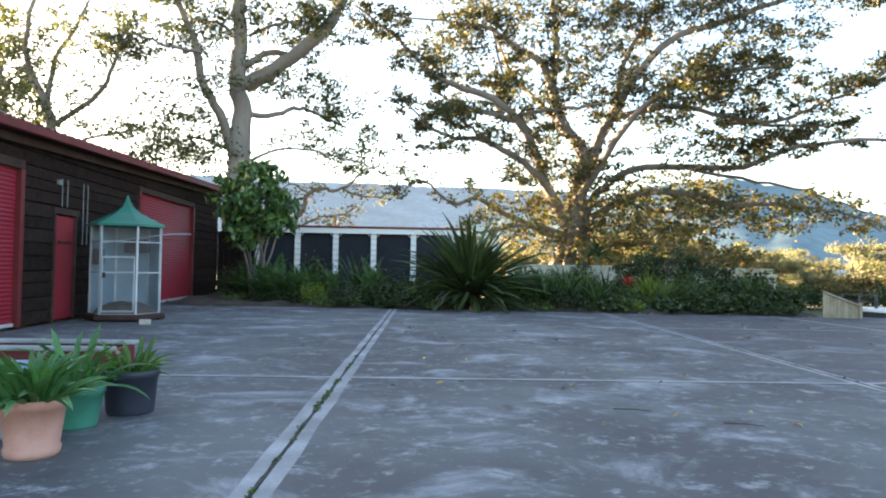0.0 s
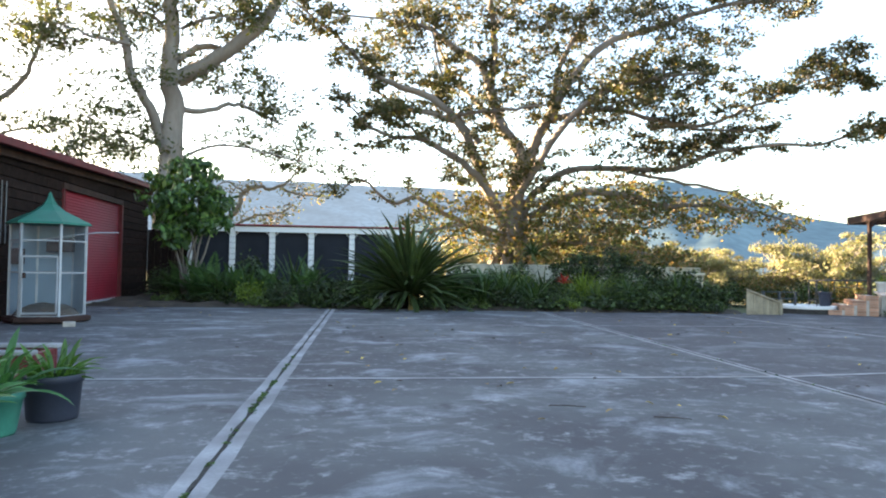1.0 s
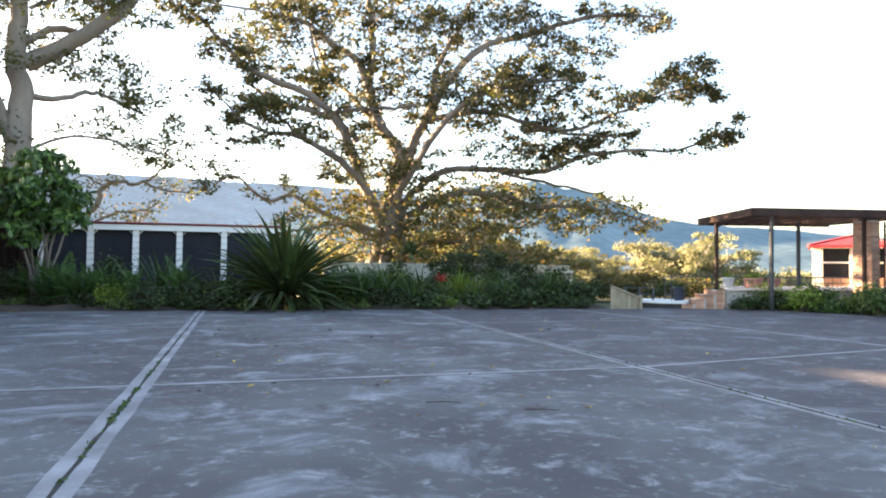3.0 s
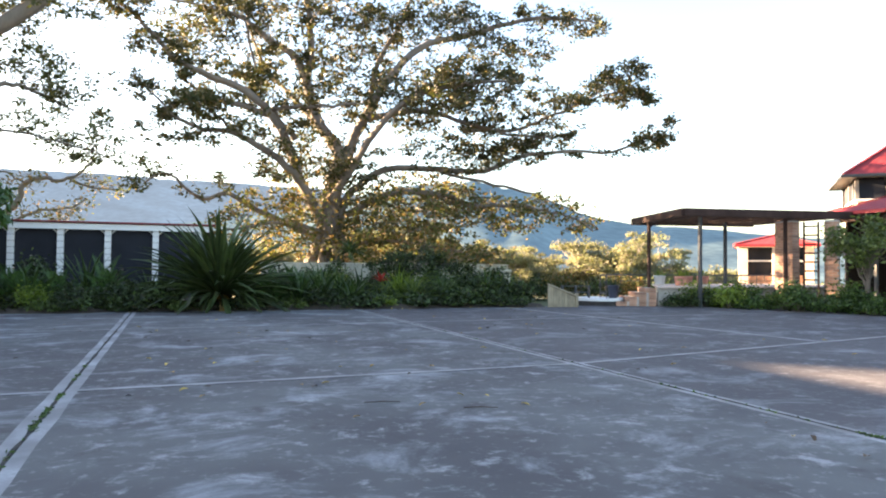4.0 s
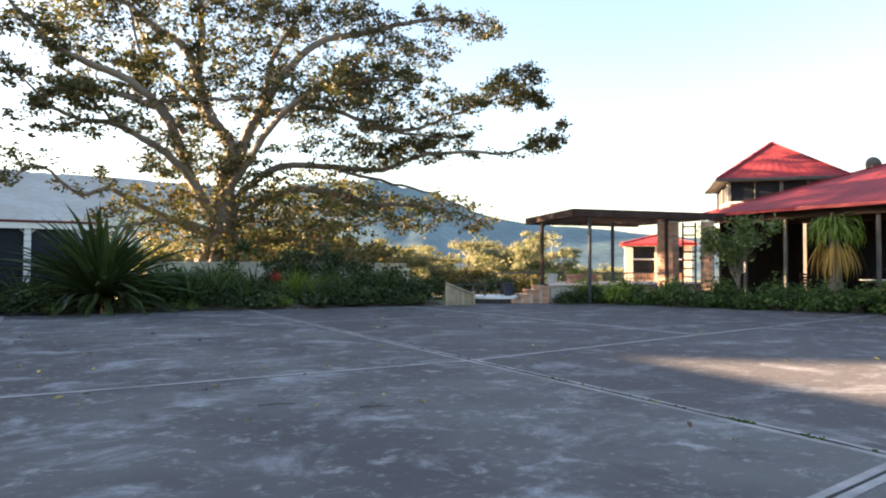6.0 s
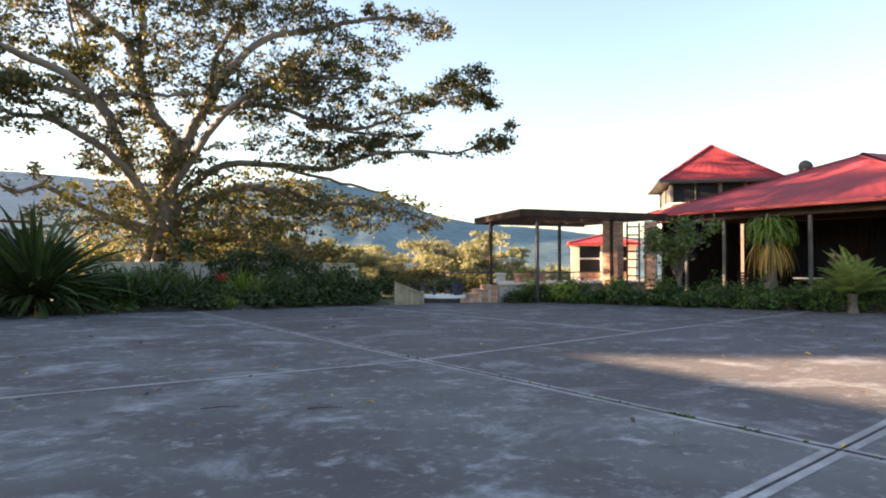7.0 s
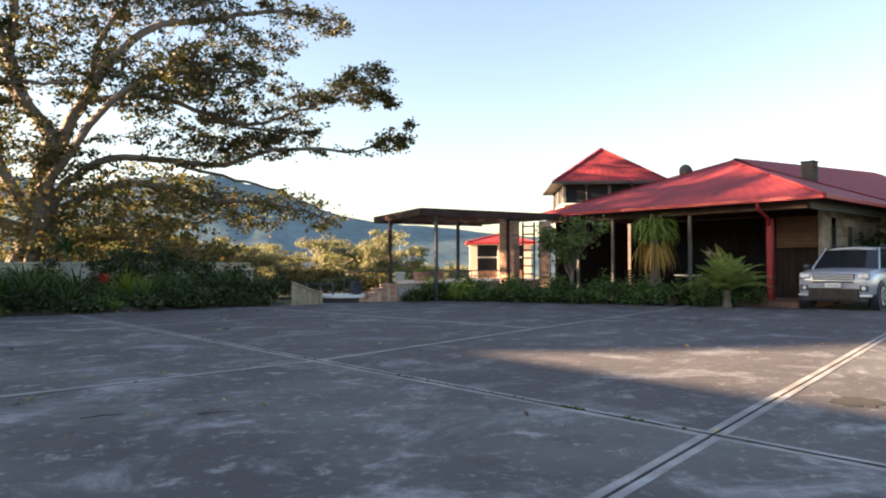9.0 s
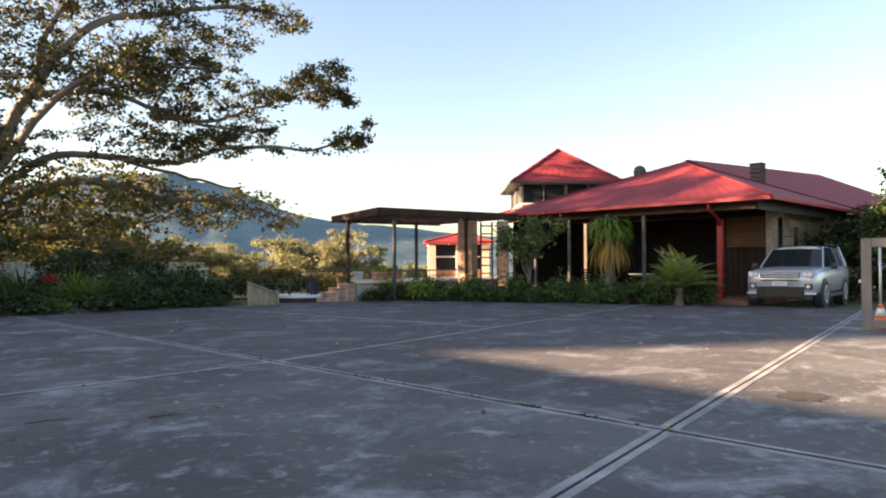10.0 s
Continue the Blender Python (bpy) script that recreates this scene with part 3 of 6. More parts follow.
def gum_tree():
    specs = [
        ([(-0.3, -0.4), (-0.25, 2.6), (-0.2, 4.7), (-0.05, 6.9), (-0.2, 7.9), (-0.2, 9.4), (-0.3, 11.1), (-0.2, 13.0), (0.2, 16)], (0, 0), 0.46, 0.16),
        ([(-0.3, 5.2), (-0.9, 6.8), (-1.5, 7.8), (-1.8, 9.3), (-2.3, 10.5), (-3.3, 12.0)], (0, -1), 0.20, 0.09),
        ([(0.0, 7.9), (1.4, 8.9), (2.7, 10.1), (3.3, 10.9), (3.8, 11.9), (4.6, 14)], (0, -1), 0.30, 0.15),
        ([(0.1, 6.8), (1.2, 6.9), (2.0, 7.2), (2.9, 7.0), (3.9, 6.6)], (0, 1), 0.12, 0.04),
        ([(0.0, 8.6), (0.9, 9.3), (1.8, 9.2), (2.4, 9.6)], (0, 1), 0.13, 0.10),
        ([(-1.6, 9.0), (-2.8, 9.1), (-3.8, 9.4), (-5.2, 9.2)], (-1, -2), 0.07, 0.03),
        ([(-0.2, 9.4), (-0.9, 10.2), (-1.8, 10.2), (-2.4, 10.6)], (0, 1), 0.08, 0.04),
        ([(0.1, 5.0), (1.6, 5.6), (3.0, 5.5), (4.6, 5.2), (5.6, 4.8)], (0, 0.5), 0.06, 0.02),
        ([(-0.2, 5.2), (-1.4, 5.8), (-2.6, 5.5), (-3.6, 5.6)], (0, 1), 0.06, 0.02),
        ([(0.1, 9.8), (1.2, 10.4), (2.2, 10.5), (3.2, 10.3)], (0, -1), 0.07, 0.03),
    ]
    masses = [(-0.9, 10.3, 1.0, 0.6), (0.7, 10.3, 0.7, 0.6), (-1.7, 9.1, 0.7, 0.6), (-2.4, 7.2, 1.0, 0.6), (-1.8, 6.1, 1.2, 0.6), (-2.8, 5.4, 1.1, 0.6), (-1.0, 5.1, 0.9, 0.4), (-1.3, 7.8, 0.7, 0.4), (2.3, 8.1, 1.1, 0.5), (3.6, 7.5, 1.0, 0.5), (2.5, 5.8, 1.1, 0.3)]
    masses += [(1.0, 8.2, 0.8, 0.4), (4.5, 5.2, 1.3, 0.4), (2.6, 11.1, 0.9, 0.4), (-3.8, 9.4, 0.9, 0.6), (1.3, 11.0, 0.9, 0.4), (0.1, 8.4, 0.6, 0.4), (4.1, 6.3, 0.9, 0.3), (-2.8, 12.1, 1.3, 1.1), (0.2, 12.5, 1.6, 0.9), (3.5, 12.8, 1.3, 0.9)]
    open_tree("gum_tree", pose(-7.67, 25.89, -0.3), "tall smooth-barked gum tree with open drooping foliage", 16.5, 27.0, specs, [(u, z, ru * 1.35, rz * 1.3) for u, z, ru, rz in masses], 40, 23, M_GUMLEAF, 15, 0.19, 0.42, 0.4, spare=5)


def back_gum():
    specs = [
        ([(-1.5, -0.3), (-1.6, 2.6), (-1.6, 5.2), (-1.8, 7.1), (-2.2, 8.2), (-2.7, 9.3), (-2.7, 10.7), (-2.4, 13)], (0, 0), 0.26, 0.07),
        ([(-1.9, 7.6), (-1.7, 9.5), (-1.0, 11.0), (-0.4, 12.6)], (0, 1), 0.12, 0.05),
        ([(-1.6, 6.8), (0.0, 8.4), (0.5, 9.5), (0.8, 10.8), (1.4, 12.2)], (0, -1), 0.12, 0.05),
        ([(-1.6, 5.6), (-0.7, 6.2), (0.6, 6.7), (2.6, 7.2)], (0, 1), 0.08, 0.03),
        ([(-1.6, 6.0), (-2.6, 6.6), (-3.6, 7.2)], (0, -1), 0.08, 0.03),
    ]
    masses = [(-3.1, 10.9, 1.4, 1.2), (-3.2, 8.8, 1.0, 1.6), (-1.3, 11.2, 1.2, 0.8), (-1.4, 8.8, 1.2, 1.2), (-0.5, 8.3, 0.8, 0.8), (0.5, 10.5, 1.2, 0.7), (-1.8, 6.9, 1.4, 0.7), (1.2, 9.6, 1.1, 0.7), (0.4, 7.2, 1.2, 0.5), (1.0, 6.5, 1.6, 0.6), (-3.0, 6.9, 1.1, 0.8), (2.2, 7.4, 1.2, 0.5), (-0.2, 11.9, 1.4, 0.7), (1.8, 11.8, 1.1, 0.7), (-2.5, 9.8, 1.1, 0.8), (3.0, 6.2, 1.2, 0.5), (4.2, 5.6, 1.1, 0.5)]
    open_tree("tall_gum", pose(-16.3, 28.6, 0), "tall gum behind the shed with open hanging foliage", 27.0, 33.0, specs, [(u, z, ru * 1.15, rz * 1.1) for u, z, ru, rz in masses], 32, 205, M_GUMLEAF, 12, 0.19, 0.4, 0.4)


def low_gum():
    specs = [
        ([(-2.6, -0.8), (-2.4, 1.5), (-2.1, 2.9), (-1.5, 3.8), (-1.3, 4.5), (-0.6, 4.75), (0.1, 4.7), (0.8, 5.2), (1.3, 5.9)], (0, 0), 0.17, 0.04),
        ([(-2.2, 2.6), (-1.0, 3.3), (0.2, 3.5), (0.9, 3.9)], (0, 0.5), 0.07, 0.03),
        ([(0.3, 4.8), (1.2, 4.5), (2.4, 4.5)], (0, 0), 0.06, 0.02),
        ([(-1.3, 4.5), (-2.0, 4.9), (-2.6, 4.6)], (0, 0), 0.05, 0.02),
    ]
    masses = [(-0.6, 3.4, 1.2, 0.4), (0.4, 3.7, 1.0, 0.3), (1.2, 4.7, 0.8, 0.5), (-1.0, 4.6, 0.5, 0.5), (2.0, 4.4, 0.7, 0.3), (0.2, 3.1, 0.8, 0.2), (1.6, 6.0, 0.8, 0.3), (-2.0, 4.3, 0.5, 0.5), (-2.8, 3.8, 0.6, 0.6)]
    # yellow evening light on this gum comes from the golden leaf colour
    open_tree("low_gum", pose(-7.5, 32.1, -0.8), "low branching gum behind the outbuilding, leaves coloured for yellow light", 9.0, 33.0, specs, masses, 44, 207, M_FIGLOW, 11, 0.17, 0.45, 0.3, 0.5)


def wild_tree(name, x, y, z, height, width, seed, label, leafmat, barkmat, per_tip=30, size=0.3, spread=0.5, low=0.35, group="", girth=0.03, forks=9, gaps=False, shell=0.0):
    """A rounded bush tree: a forked trunk and clumped crown."""
    t = thing(name, pose(x, y, z), label, "tree", group)
    w = Wood(seed)
    lean = Vector((w.r.uniform(-0.4, 0.4), w.r.uniform(-0.4, 0.4), 0))
    top = Vector((0, 0, height * 0.55)) + lean
    trunk = w.smooth([Vector((0, 0, -0.5)), Vector((0.1, 0, height * 0.25)) + lean * 0.4, top], 0.05)
    w.limb(trunk, height * girth, height * girth * 0.5, 8)
    for i in range(forks):
        a = i * 2.4 + w.r.uniform(-0.3, 0.3)
        f = w.r.uniform(low, 1.0)
        s = trunk[int(f * (len(trunk) - 1))]
        reach = width * 0.5 * w.r.uniform(0.55, 0.9)
        e = Vector((math.cos(a) * reach, math.sin(a) * reach, height * w.r.uniform(low + 0.1, 0.88)))
        pts = w.smooth([s, s.lerp(e, 0.5) + Vector((0, 0, height * 0.06)), e], 0.05)
        w.limb(pts, height * girth * 0.4, height * girth * 0.16, 6)
        clothe(w, [pts], 0.3, 5, height * 0.17, height * 0.005, 1, 0.2)
    clothe(w, [trunk], 0.7, 4, height * 0.3, height * 0.006, 2, 0.4)
    mesh_object("trunk", w.verts, w.faces, barkmat, t, smooth=True)
    tips = [p for p in w.tips if noise.noise(p * 0.5) > -0.05] if gaps else w.tips
    if shell:
        v, k = leaf_shell(w.r.sample(tips, min(len(tips), 190)), per_tip, shell, size, seed)
    else:
        v, k = leaves(tips, per_tip, spread, size, seed, 0.6, 0.5)
    leaf_object("crown", v, k, leafmat, t)
    return t

# ---- ground ----


def ground_height(r):
    s = min(1.0, max(0.0, (r - 33) / 45))
    return -0.06 - 7.0 * s * s * (3 - 2 * s) - 8.0 * min(1.0, max(0.0, (r - 80) / 300))


def ground_sheet():
    radii = [0] + [3 * 1.14 ** i for i in range(55)]
    n = 72
    verts, faces = [(0, 0, -0.06)], []
    for r in radii[1:]:
        for i in range(n):
            a = 2 * math.pi * i / n
            x, y = r * math.cos(a), r * math.sin(a)
            verts.append((x, y, ground_height(r) + (0.4 * noise.noise((x * 0.03, y * 0.03, 0)) * min(1, max(0, r - 33) / 30))))
    for i in range(n):
        faces.append((0, 1 + i, 1 + (i + 1) % n))
    for k in range(len(radii) - 2):
        for i in range(n):
            a, b = 1 + k * n + i, 1 + k * n + (i + 1) % n
            faces.append((a, a + n, b + n, b))
    g = mesh_object("ground", verts, faces, M_LAND, smooth=True)
    tagged(g, "dry grassy land falling away beyond the yard", "ground", kind="structure")


ground_sheet()


def ridge(name, base_r, az0, az1, profile, material, seed, label):
    """A distant wooded range; profile gives the elevation of its skyline, in degrees, over azimuth."""
    n, rows = 140, 14
    verts, faces = [], []
    for i in range(n + 1):
        az = az0 + (az1 - az0) * i / n
        el = np.interp(-az, [-p[0] for p in profile], [p[1] for p in profile])
        el *= 1 + 0.05 * noise.noise((az * 0.12, seed, 0)) + 0.022 * noise.noise((az * 0.9, seed, 3))
        a = radians(az)
        for j in range(rows + 1):
            f = j / rows
            r = base_r * (0.55 + 0.45 * f)
            top = base_r * math.tan(radians(el))
            z = -20 + (top + 20) * f ** 1.4 + 0.06 * top * f * (1 - f) * 4 * noise.noise((az * 0.35, f * 4, seed))
            verts.append((-r * math.sin(a), r * math.cos(a), z + top * 0.03 * noise.noise((az * 1.4, f * 9, seed + 5))))
    for i in range(n):
        for j in range(rows):
            a = i * (rows + 1) + j
            faces.append((a, a + 1, a + rows + 2, a + rows + 1))
    ob = mesh_object(name, verts, faces, material, smooth=True)
    return tagged(ob, label, "hills", kind="structure")


# bluish tone and glow of both ranges carry the haze of distance
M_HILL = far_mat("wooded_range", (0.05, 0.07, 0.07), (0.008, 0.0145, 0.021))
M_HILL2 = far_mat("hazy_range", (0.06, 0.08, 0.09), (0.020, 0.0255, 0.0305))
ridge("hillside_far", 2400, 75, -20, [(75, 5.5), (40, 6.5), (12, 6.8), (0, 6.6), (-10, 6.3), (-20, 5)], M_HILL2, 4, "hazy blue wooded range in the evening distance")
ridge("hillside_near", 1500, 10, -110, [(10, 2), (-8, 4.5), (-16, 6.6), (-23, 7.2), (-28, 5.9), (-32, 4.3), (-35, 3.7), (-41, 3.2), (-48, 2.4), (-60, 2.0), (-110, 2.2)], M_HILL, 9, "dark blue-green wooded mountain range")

# yard of concrete slabs: column lines run away from the viewer, rows across
COL = [lambda y: -7.0 - 0.075 * (y - 10), lambda y: -0.885 - 0.0235 * y, lambda y: 4.75 - 0.022 * y, lambda y: 10.9 - 0.105 * y, lambda y: 15.4 - 0.05 * y, lambda y: 21.0 - 0.12 * y]
ROW = [lambda x: -11 + 0.1 * x, lambda x: -4.0 + 0.12 * x, lambda x: 1.60 + 0.163 * x, lambda x: 7.27 + 0.04 * x + 0.155 * max(0.0, x - 4.6), lambda x: 13.85 + 0.05 * x, lambda x: 19.3 - 0.03 * x]


def node(c, r):
    x, y = 0.0, 0.0
    for _ in range(8):
        y = ROW[r](x)
        x = COL[c](y)
    return Vector((x, y, 0))


pavement = thing("pavement", pose(0, 0, 0), "worn grey concrete yard of large jointed slabs", "pavement", kind="structure")


def slab(a, b, c, d, material, gap=0.006, t=0.12):
    bm = bmesh.new()
    ctr = (a + b + c + d) / 4
    top, mid, bot = [], [], []
    for p in (a, b, c, d):
        q = p + (ctr - p).normalized() * gap * 1.5
        top.append(bm.verts.new(q + (ctr - q).normalized() * 0.008))
        mid.append(bm.verts.new(q + Vector((0, 0, -0.008))))
        bot.append(bm.verts.new(q + Vector((0, 0, -t))))
    bm.faces.new(top)
    for i in range(4):
        j = (i + 1) % 4
        bm.faces.new((mid[i], mid[j], top[j], top[i]))
        bm.faces.new((bot[i], bot[j], mid[j], mid[i]))
    bm.faces.new(bot[::-1])
    return part("slab", bm, material, pavement)


def strip(a, b, off, width, z=0.003, seg=14, seed=0):
    """A trowelled pale band along a joint, its edge slightly wandering."""
    d = (b - a).normalized()
    s = Vector((-d.y, d.x, 0))
    verts, faces = [], []
    for i in range(seg + 1):
        p = a.lerp(b, i / seg)
        w = width * (1 + 0.18 * noise.noise((p.x * 1.3 + seed, p.y * 1.3, off * 9)))
        sign = 1 if off > 0 else -1
        verts += [p + s * off + Vector((0, 0, z)), p + s * (off + sign * w) + Vector((0, 0, z - 0.001))]
    for i in range(seg):
        q = (2 * i, 2 * i + 1, 2 * i + 3, 2 * i + 2)
        faces.append(q if off < 0 else q[::-1])
    return mesh_object("joint_band", verts, faces, M_BAND, pavement)


for ci in range(5):
    for ri in range(5):
        if ci == 3 and ri < 3:
            continue
        cj = 4 if ci == 2 and ri < 3 else ci + 1
        slab(node(ci, ri), node(cj, ri), node(cj, ri + 1), node(ci, ri + 1), M_SLAB if ci < 2 or ri < 2 else M_SLAB2)
for ri in range(5):
    for ci, wid in ((1, 0.10), (2, 0.075), (3, 0.10)):
        if ci == 3 and ri < 3:
            continue
        for off in ((-0.013, 0.013) if ci < 3 else (0.004,)):
            strip(node(ci, ri), node(ci, ri + 1), off, wid, seed=ci)
for ci in range(5):
    strip(node(ci, 2), node(ci + 1, 2), 0.013, 0.062, 0.0042, seed=7)
    strip(node(ci, 2), node(ci + 1, 2), -0.013, 0.062, 0.0042, seed=8)
    strip(node(ci, 3), node(ci + 1, 3), 0.004, 0.10, 0.0042, seed=9)
    strip(node(ci, 4), node(ci + 1, 4), 0.004, 0.09, 0.0042, seed=5)

def crack(a, b, width, seed, seg=70):
    """The open joint itself: a dark ragged line that widens and closes."""
    d = (b - a).normalized()
    s = Vector((-d.y, d.x, 0))
    verts, faces = [], []
    for i in range(seg + 1):
        p = a.lerp(b, i / seg)
        q = 0.016 * noise.noise((p.x * 2.1, p.y * 2.1, seed)) + 0.006 * noise.noise((p.x * 11, p.y * 11, seed))
        w = width * max(0.25, 1 + 1.3 * noise.noise((p.x * 4.0, p.y * 4.0, seed + 7)))
        verts += [p + s * (q - w) + Vector((0, 0, 0.0062)), p + s * (q + w) + Vector((0, 0, 0.0062))]
    for i in range(seg):
        faces.append((2 * i, 2 * i + 2, 2 * i + 3, 2 * i + 1))
    return mesh_object("joint_crack", verts, faces, M_CRACK, pavement)


for ri in range(1, 5):
    crack(node(1, ri), node(1, ri + 1), 0.013, 3)
    crack(node(2, ri), node(2, ri + 1), 0.017, 5)
for ci in range(1, 4):
    crack(node(ci, 2), node(ci + 1, 2), 0.006, 8)

# garden beds
bm = bmesh.new()
bmesh.ops.create_grid(bm, x_segments=60, y_segments=14, size=1)
for v in bm.verts:
    v.co = Vector((1.3 + v.co.x * 8.9, 21.5 + v.co.y * 3.0, 0))
    v.co.z = 0.10 + 0.12 * noise.noise((v.co.x * 0.9, v.co.y * 0.9, 2)) + 0.03 * noise.noise((v.co.x * 5, v.co.y * 5, 1)) - (0.15 if v.co.y < 18.7 else 0)
tagged(part("garden_bed", bm, M_SOIL, smooth=True), "dark mulched soil of the garden bed", "soil", kind="structure")

# ---- timber shed ----
SHED = Matrix.Translation((-7.36, 12.03, 0)) @ Matrix.Rotation(radians(94.32), 4, "Z")


def shed():
    t = thing("timber_shed", SHED, "long dark timber slab shed with red roller doors", "shed")
    r = random.Random(5)
    openings = [(-4.0, -0.14, 2.74), (1.05, 1.98, 2.06), (5.46, 10.22, 2.93)]
    z, row = 0.0, 0
    while z < 3.3:
        h = min(r.uniform(0.2, 0.27), 3.42 - z)
        spans, s = [], -9.0
        for a, b, top in openings:
            if z < top - 0.02:
                spans.append((s, a))
                s = b
        spans.append((s, 13.4))
        for a, b in spans:
            x = a
            while x < b - 0.05:
                e = min(b, x + r.uniform(2.6, 4.6)) if b - x > 3.0 else b
                bm = bmesh.new()
                y = r.uniform(-0.012, 0.012)
                vs = add_box(bm, (x + 0.004, y, z + 0.008), (e - 0.004, 0.09, z + h - 0.006), 0.012)
                for v in vs:
                    if v.co.y < 0.03:
                        v.co.z += 0.012 * noise.noise((v.co.x * 2, row, 3))
                part("plank", bm, M_LOG, t)
                x = e
        z += h
        row += 1
    box_part("wall_lining", (-9, 0.1, 0), (13.4, 0.2, 3.4), M_DARKWOOD, t, 0)
    box_part("end_wall", (13.3, 0.2, 0), (13.4, 8, 3.5), M_LOG, t, 0)
    # unseen back and near end walls, added to keep sun from leaking through
    box_part("back_wall", (-9, 8.2, 0), (13.4, 8.3, 4.2), M_LOG, t, 0)
    box_part("end_wall", (-9, 0.2, 0), (-8.9, 8.2, 3.3), M_LOG, t, 0)
    # roller doors of ribbed sheet
    for a, b, top in (openings[0], openings[2]):
        n = int(top / 0.038)
        verts, faces = [], []
        for i in range(n + 1):
            zz = 0.03 + (top - 0.03) * i / n
            yy = 0.055 + (0.016 if i % 2 else 0.0)
            verts += [(a, yy, zz), (b, yy, zz)]
        for i in range(n):
            faces.append((2 * i, 2 * i + 1, 2 * i + 3, 2 * i + 2))
        mesh_object("roller_door", verts, faces, M_REDMETAL, t, "ribbed crimson roller door")
        box_part("bottom_rail", (a, 0.03, 0.01), (b, 0.08, 0.07), M_GALV, t, 0.005)
        for x in (a, b):
            box_part("door_jamb", (x - 0.06, -0.035, 0), (x + 0.06, 0.095, top), M_DARKRED, t, 0.006)
        box_part("lintel", (a - 0.06, -0.03, top), (b + 0.06, 0.098, top + 0.16), M_DARKWOOD, t, 0.006)
    door = box_part("door", (1.1, 0.02, 0.02), (1.93, 0.07, 2.03), M_REDMETAL, t, 0.008, label="faded red timber door")
    box_part("bolt", (1.25, -0.02, 1.5), (1.75, 0.018, 1.54), M_DARKWOOD, door, 0.004)
    for x in (1.05, 1.93):
        box_part("door_jamb", (x, -0.02, 0), (x + 0.05, 0.1, 2.1), M_DARKWOOD, t, 0.005)
    box_part("door_head", (1.0, -0.03, 2.06), (2.05, 0.1, 2.18), M_DARKWOOD, t, 0.005)
    for x, z0 in ((1.28, 2.2), (1.5, 2.2), (2.2, 1.5), (2.4, 1.5)):
        bm = bmesh.new()
        tube(bm, [(x, -0.03, z0), (x, -0.03, 2.75)], [0.010, 0.010], 8)
        part("conduit", bm, M_STEELGREY, t)
    box_part("meter_box", (1.1, -0.06, 2.62), (1.22, 0.0, 2.72), M_STEELGREY, t, 0.006)
    bm = bmesh.new()
    for v in add_box(bm, (-9, 0.005, 3.2), (13.4, 0.12, 3.42), 0.0):
        if v.co.z > 3.3:
            v.co.z += 0.03 * (v.co.x + 1)
    part("frieze_board", bm, M_LOG, t)
    # eave: soffit beam, gutter, roof sheet
    for name, y0, y1, z0, z1, m in (("eave_beam", -0.12, 0.1, 3.13, 3.30, M_DARKWOOD), ("gutter", -0.42, -0.30, 3.28, 3.43, M_DARKRED), ("barge_board", -0.30, 0.2, 3.30, 3.40, M_DARKWOOD)):
        bm = bmesh.new()
        vs = add_box(bm, (-9, y0, z0), (13.55, y1, z1), 0.01)
        for v in vs:
            v.co.z += 0.03 * (v.co.x + 1)
        part(name, bm, m, t)
    bm = bmesh.new()
    n = 150
    rows = []
    for i in range(n + 1):
        x = -9 + 22.6 * i / n
        w = 0.012 * (1 if i % 2 else -1)
        rows.append([bm.verts.new((x, -0.40, 3.45 + w + 0.03 * (x + 1))), bm.verts.new((x, 8.4, 4.35 + w + 0.03 * (x + 1)))])
    for a, b in zip(rows, rows[1:]):
        bm.faces.new((a[0], b[0], b[1], a[1]))
    part("roof", bm, M_DARKRED, t, "corrugated red metal roof")


shed()

# ---- screened outbuilding with white block posts ----


def screened_shed():
    t = thing("screened_outbuilding", pose(0, 25, 0.12), "low white-posted outbuilding with dark shade screens and red roof edge", "outbuilding")
    xs = [-6.75, -5.31, -3.92, -2.54, -1.09, 0.32]
    bm = bmesh.new()
    add_box(bm, (-0.095, -0.095, 0), (0.095, 0.095, 0.186), 0.008)
    first = None
    for k, x in enumerate(xs):
        post = new("post")
        post.parent = t
        post.location = (x, 0, 0)
        for i in range(11):
            if first is None:
                first = part("block", bm, M_WHITE, post)
                first.location = (0, 0, 0.0)
                continue
            o = new("block", first.data)
            o.parent = post
            o.location = (0, 0.004 * ((i * 7 + k) % 3 - 1), 0.2 * i)
        for s in (-1, 1):
            beam("bracket", (x + s * 0.09, 0, 2.07), (x + s * 0.21, 0, 2.18), 0.03, 0.03, M_WHITE, t)
    for a, b in zip(xs, xs[1:]):
        box_part("shade_screen", (a + 0.1, 0.02, 0.2), (b - 0.1, 0.04, 2.17), M_SCREEN, t, 0)
    box_part("fascia", (-7.0, -0.16, 2.185), (0.75, -0.11, 2.38), M_WHITE, t, 0.006)
    box_part("beam", (-7.0, -0.1, 2.2), (0.7, 0.1, 2.36), M_WHITE, t, 0.006)
    box_part("roof_edge", (-7.05, -0.22, 2.385), (0.80, -0.10, 2.44), M_DARKRED, t, 0.01)
    box_part("roof", (-7.05, -0.1, 2.40), (0.80, 3.5, 2.46), M_ROOF, t, 0.01, label="flat red metal roof")
    box_part("back_wall", (-7.0, 3.3, 0), (0.7, 3.4, 2.38), M_DARKWOOD, t, 0)
    for x in (-7.0, 0.6):
        box_part("side_wall", (x, 0.12, 0), (x + 0.08, 3.3, 2.38), M_DARKWOOD, t, 0)
    box_part("floor_slab", (-7.0, -0.2, -0.2), (0.8, 3.4, 0.19), M_BAND, t, 0.01)


screened_shed()


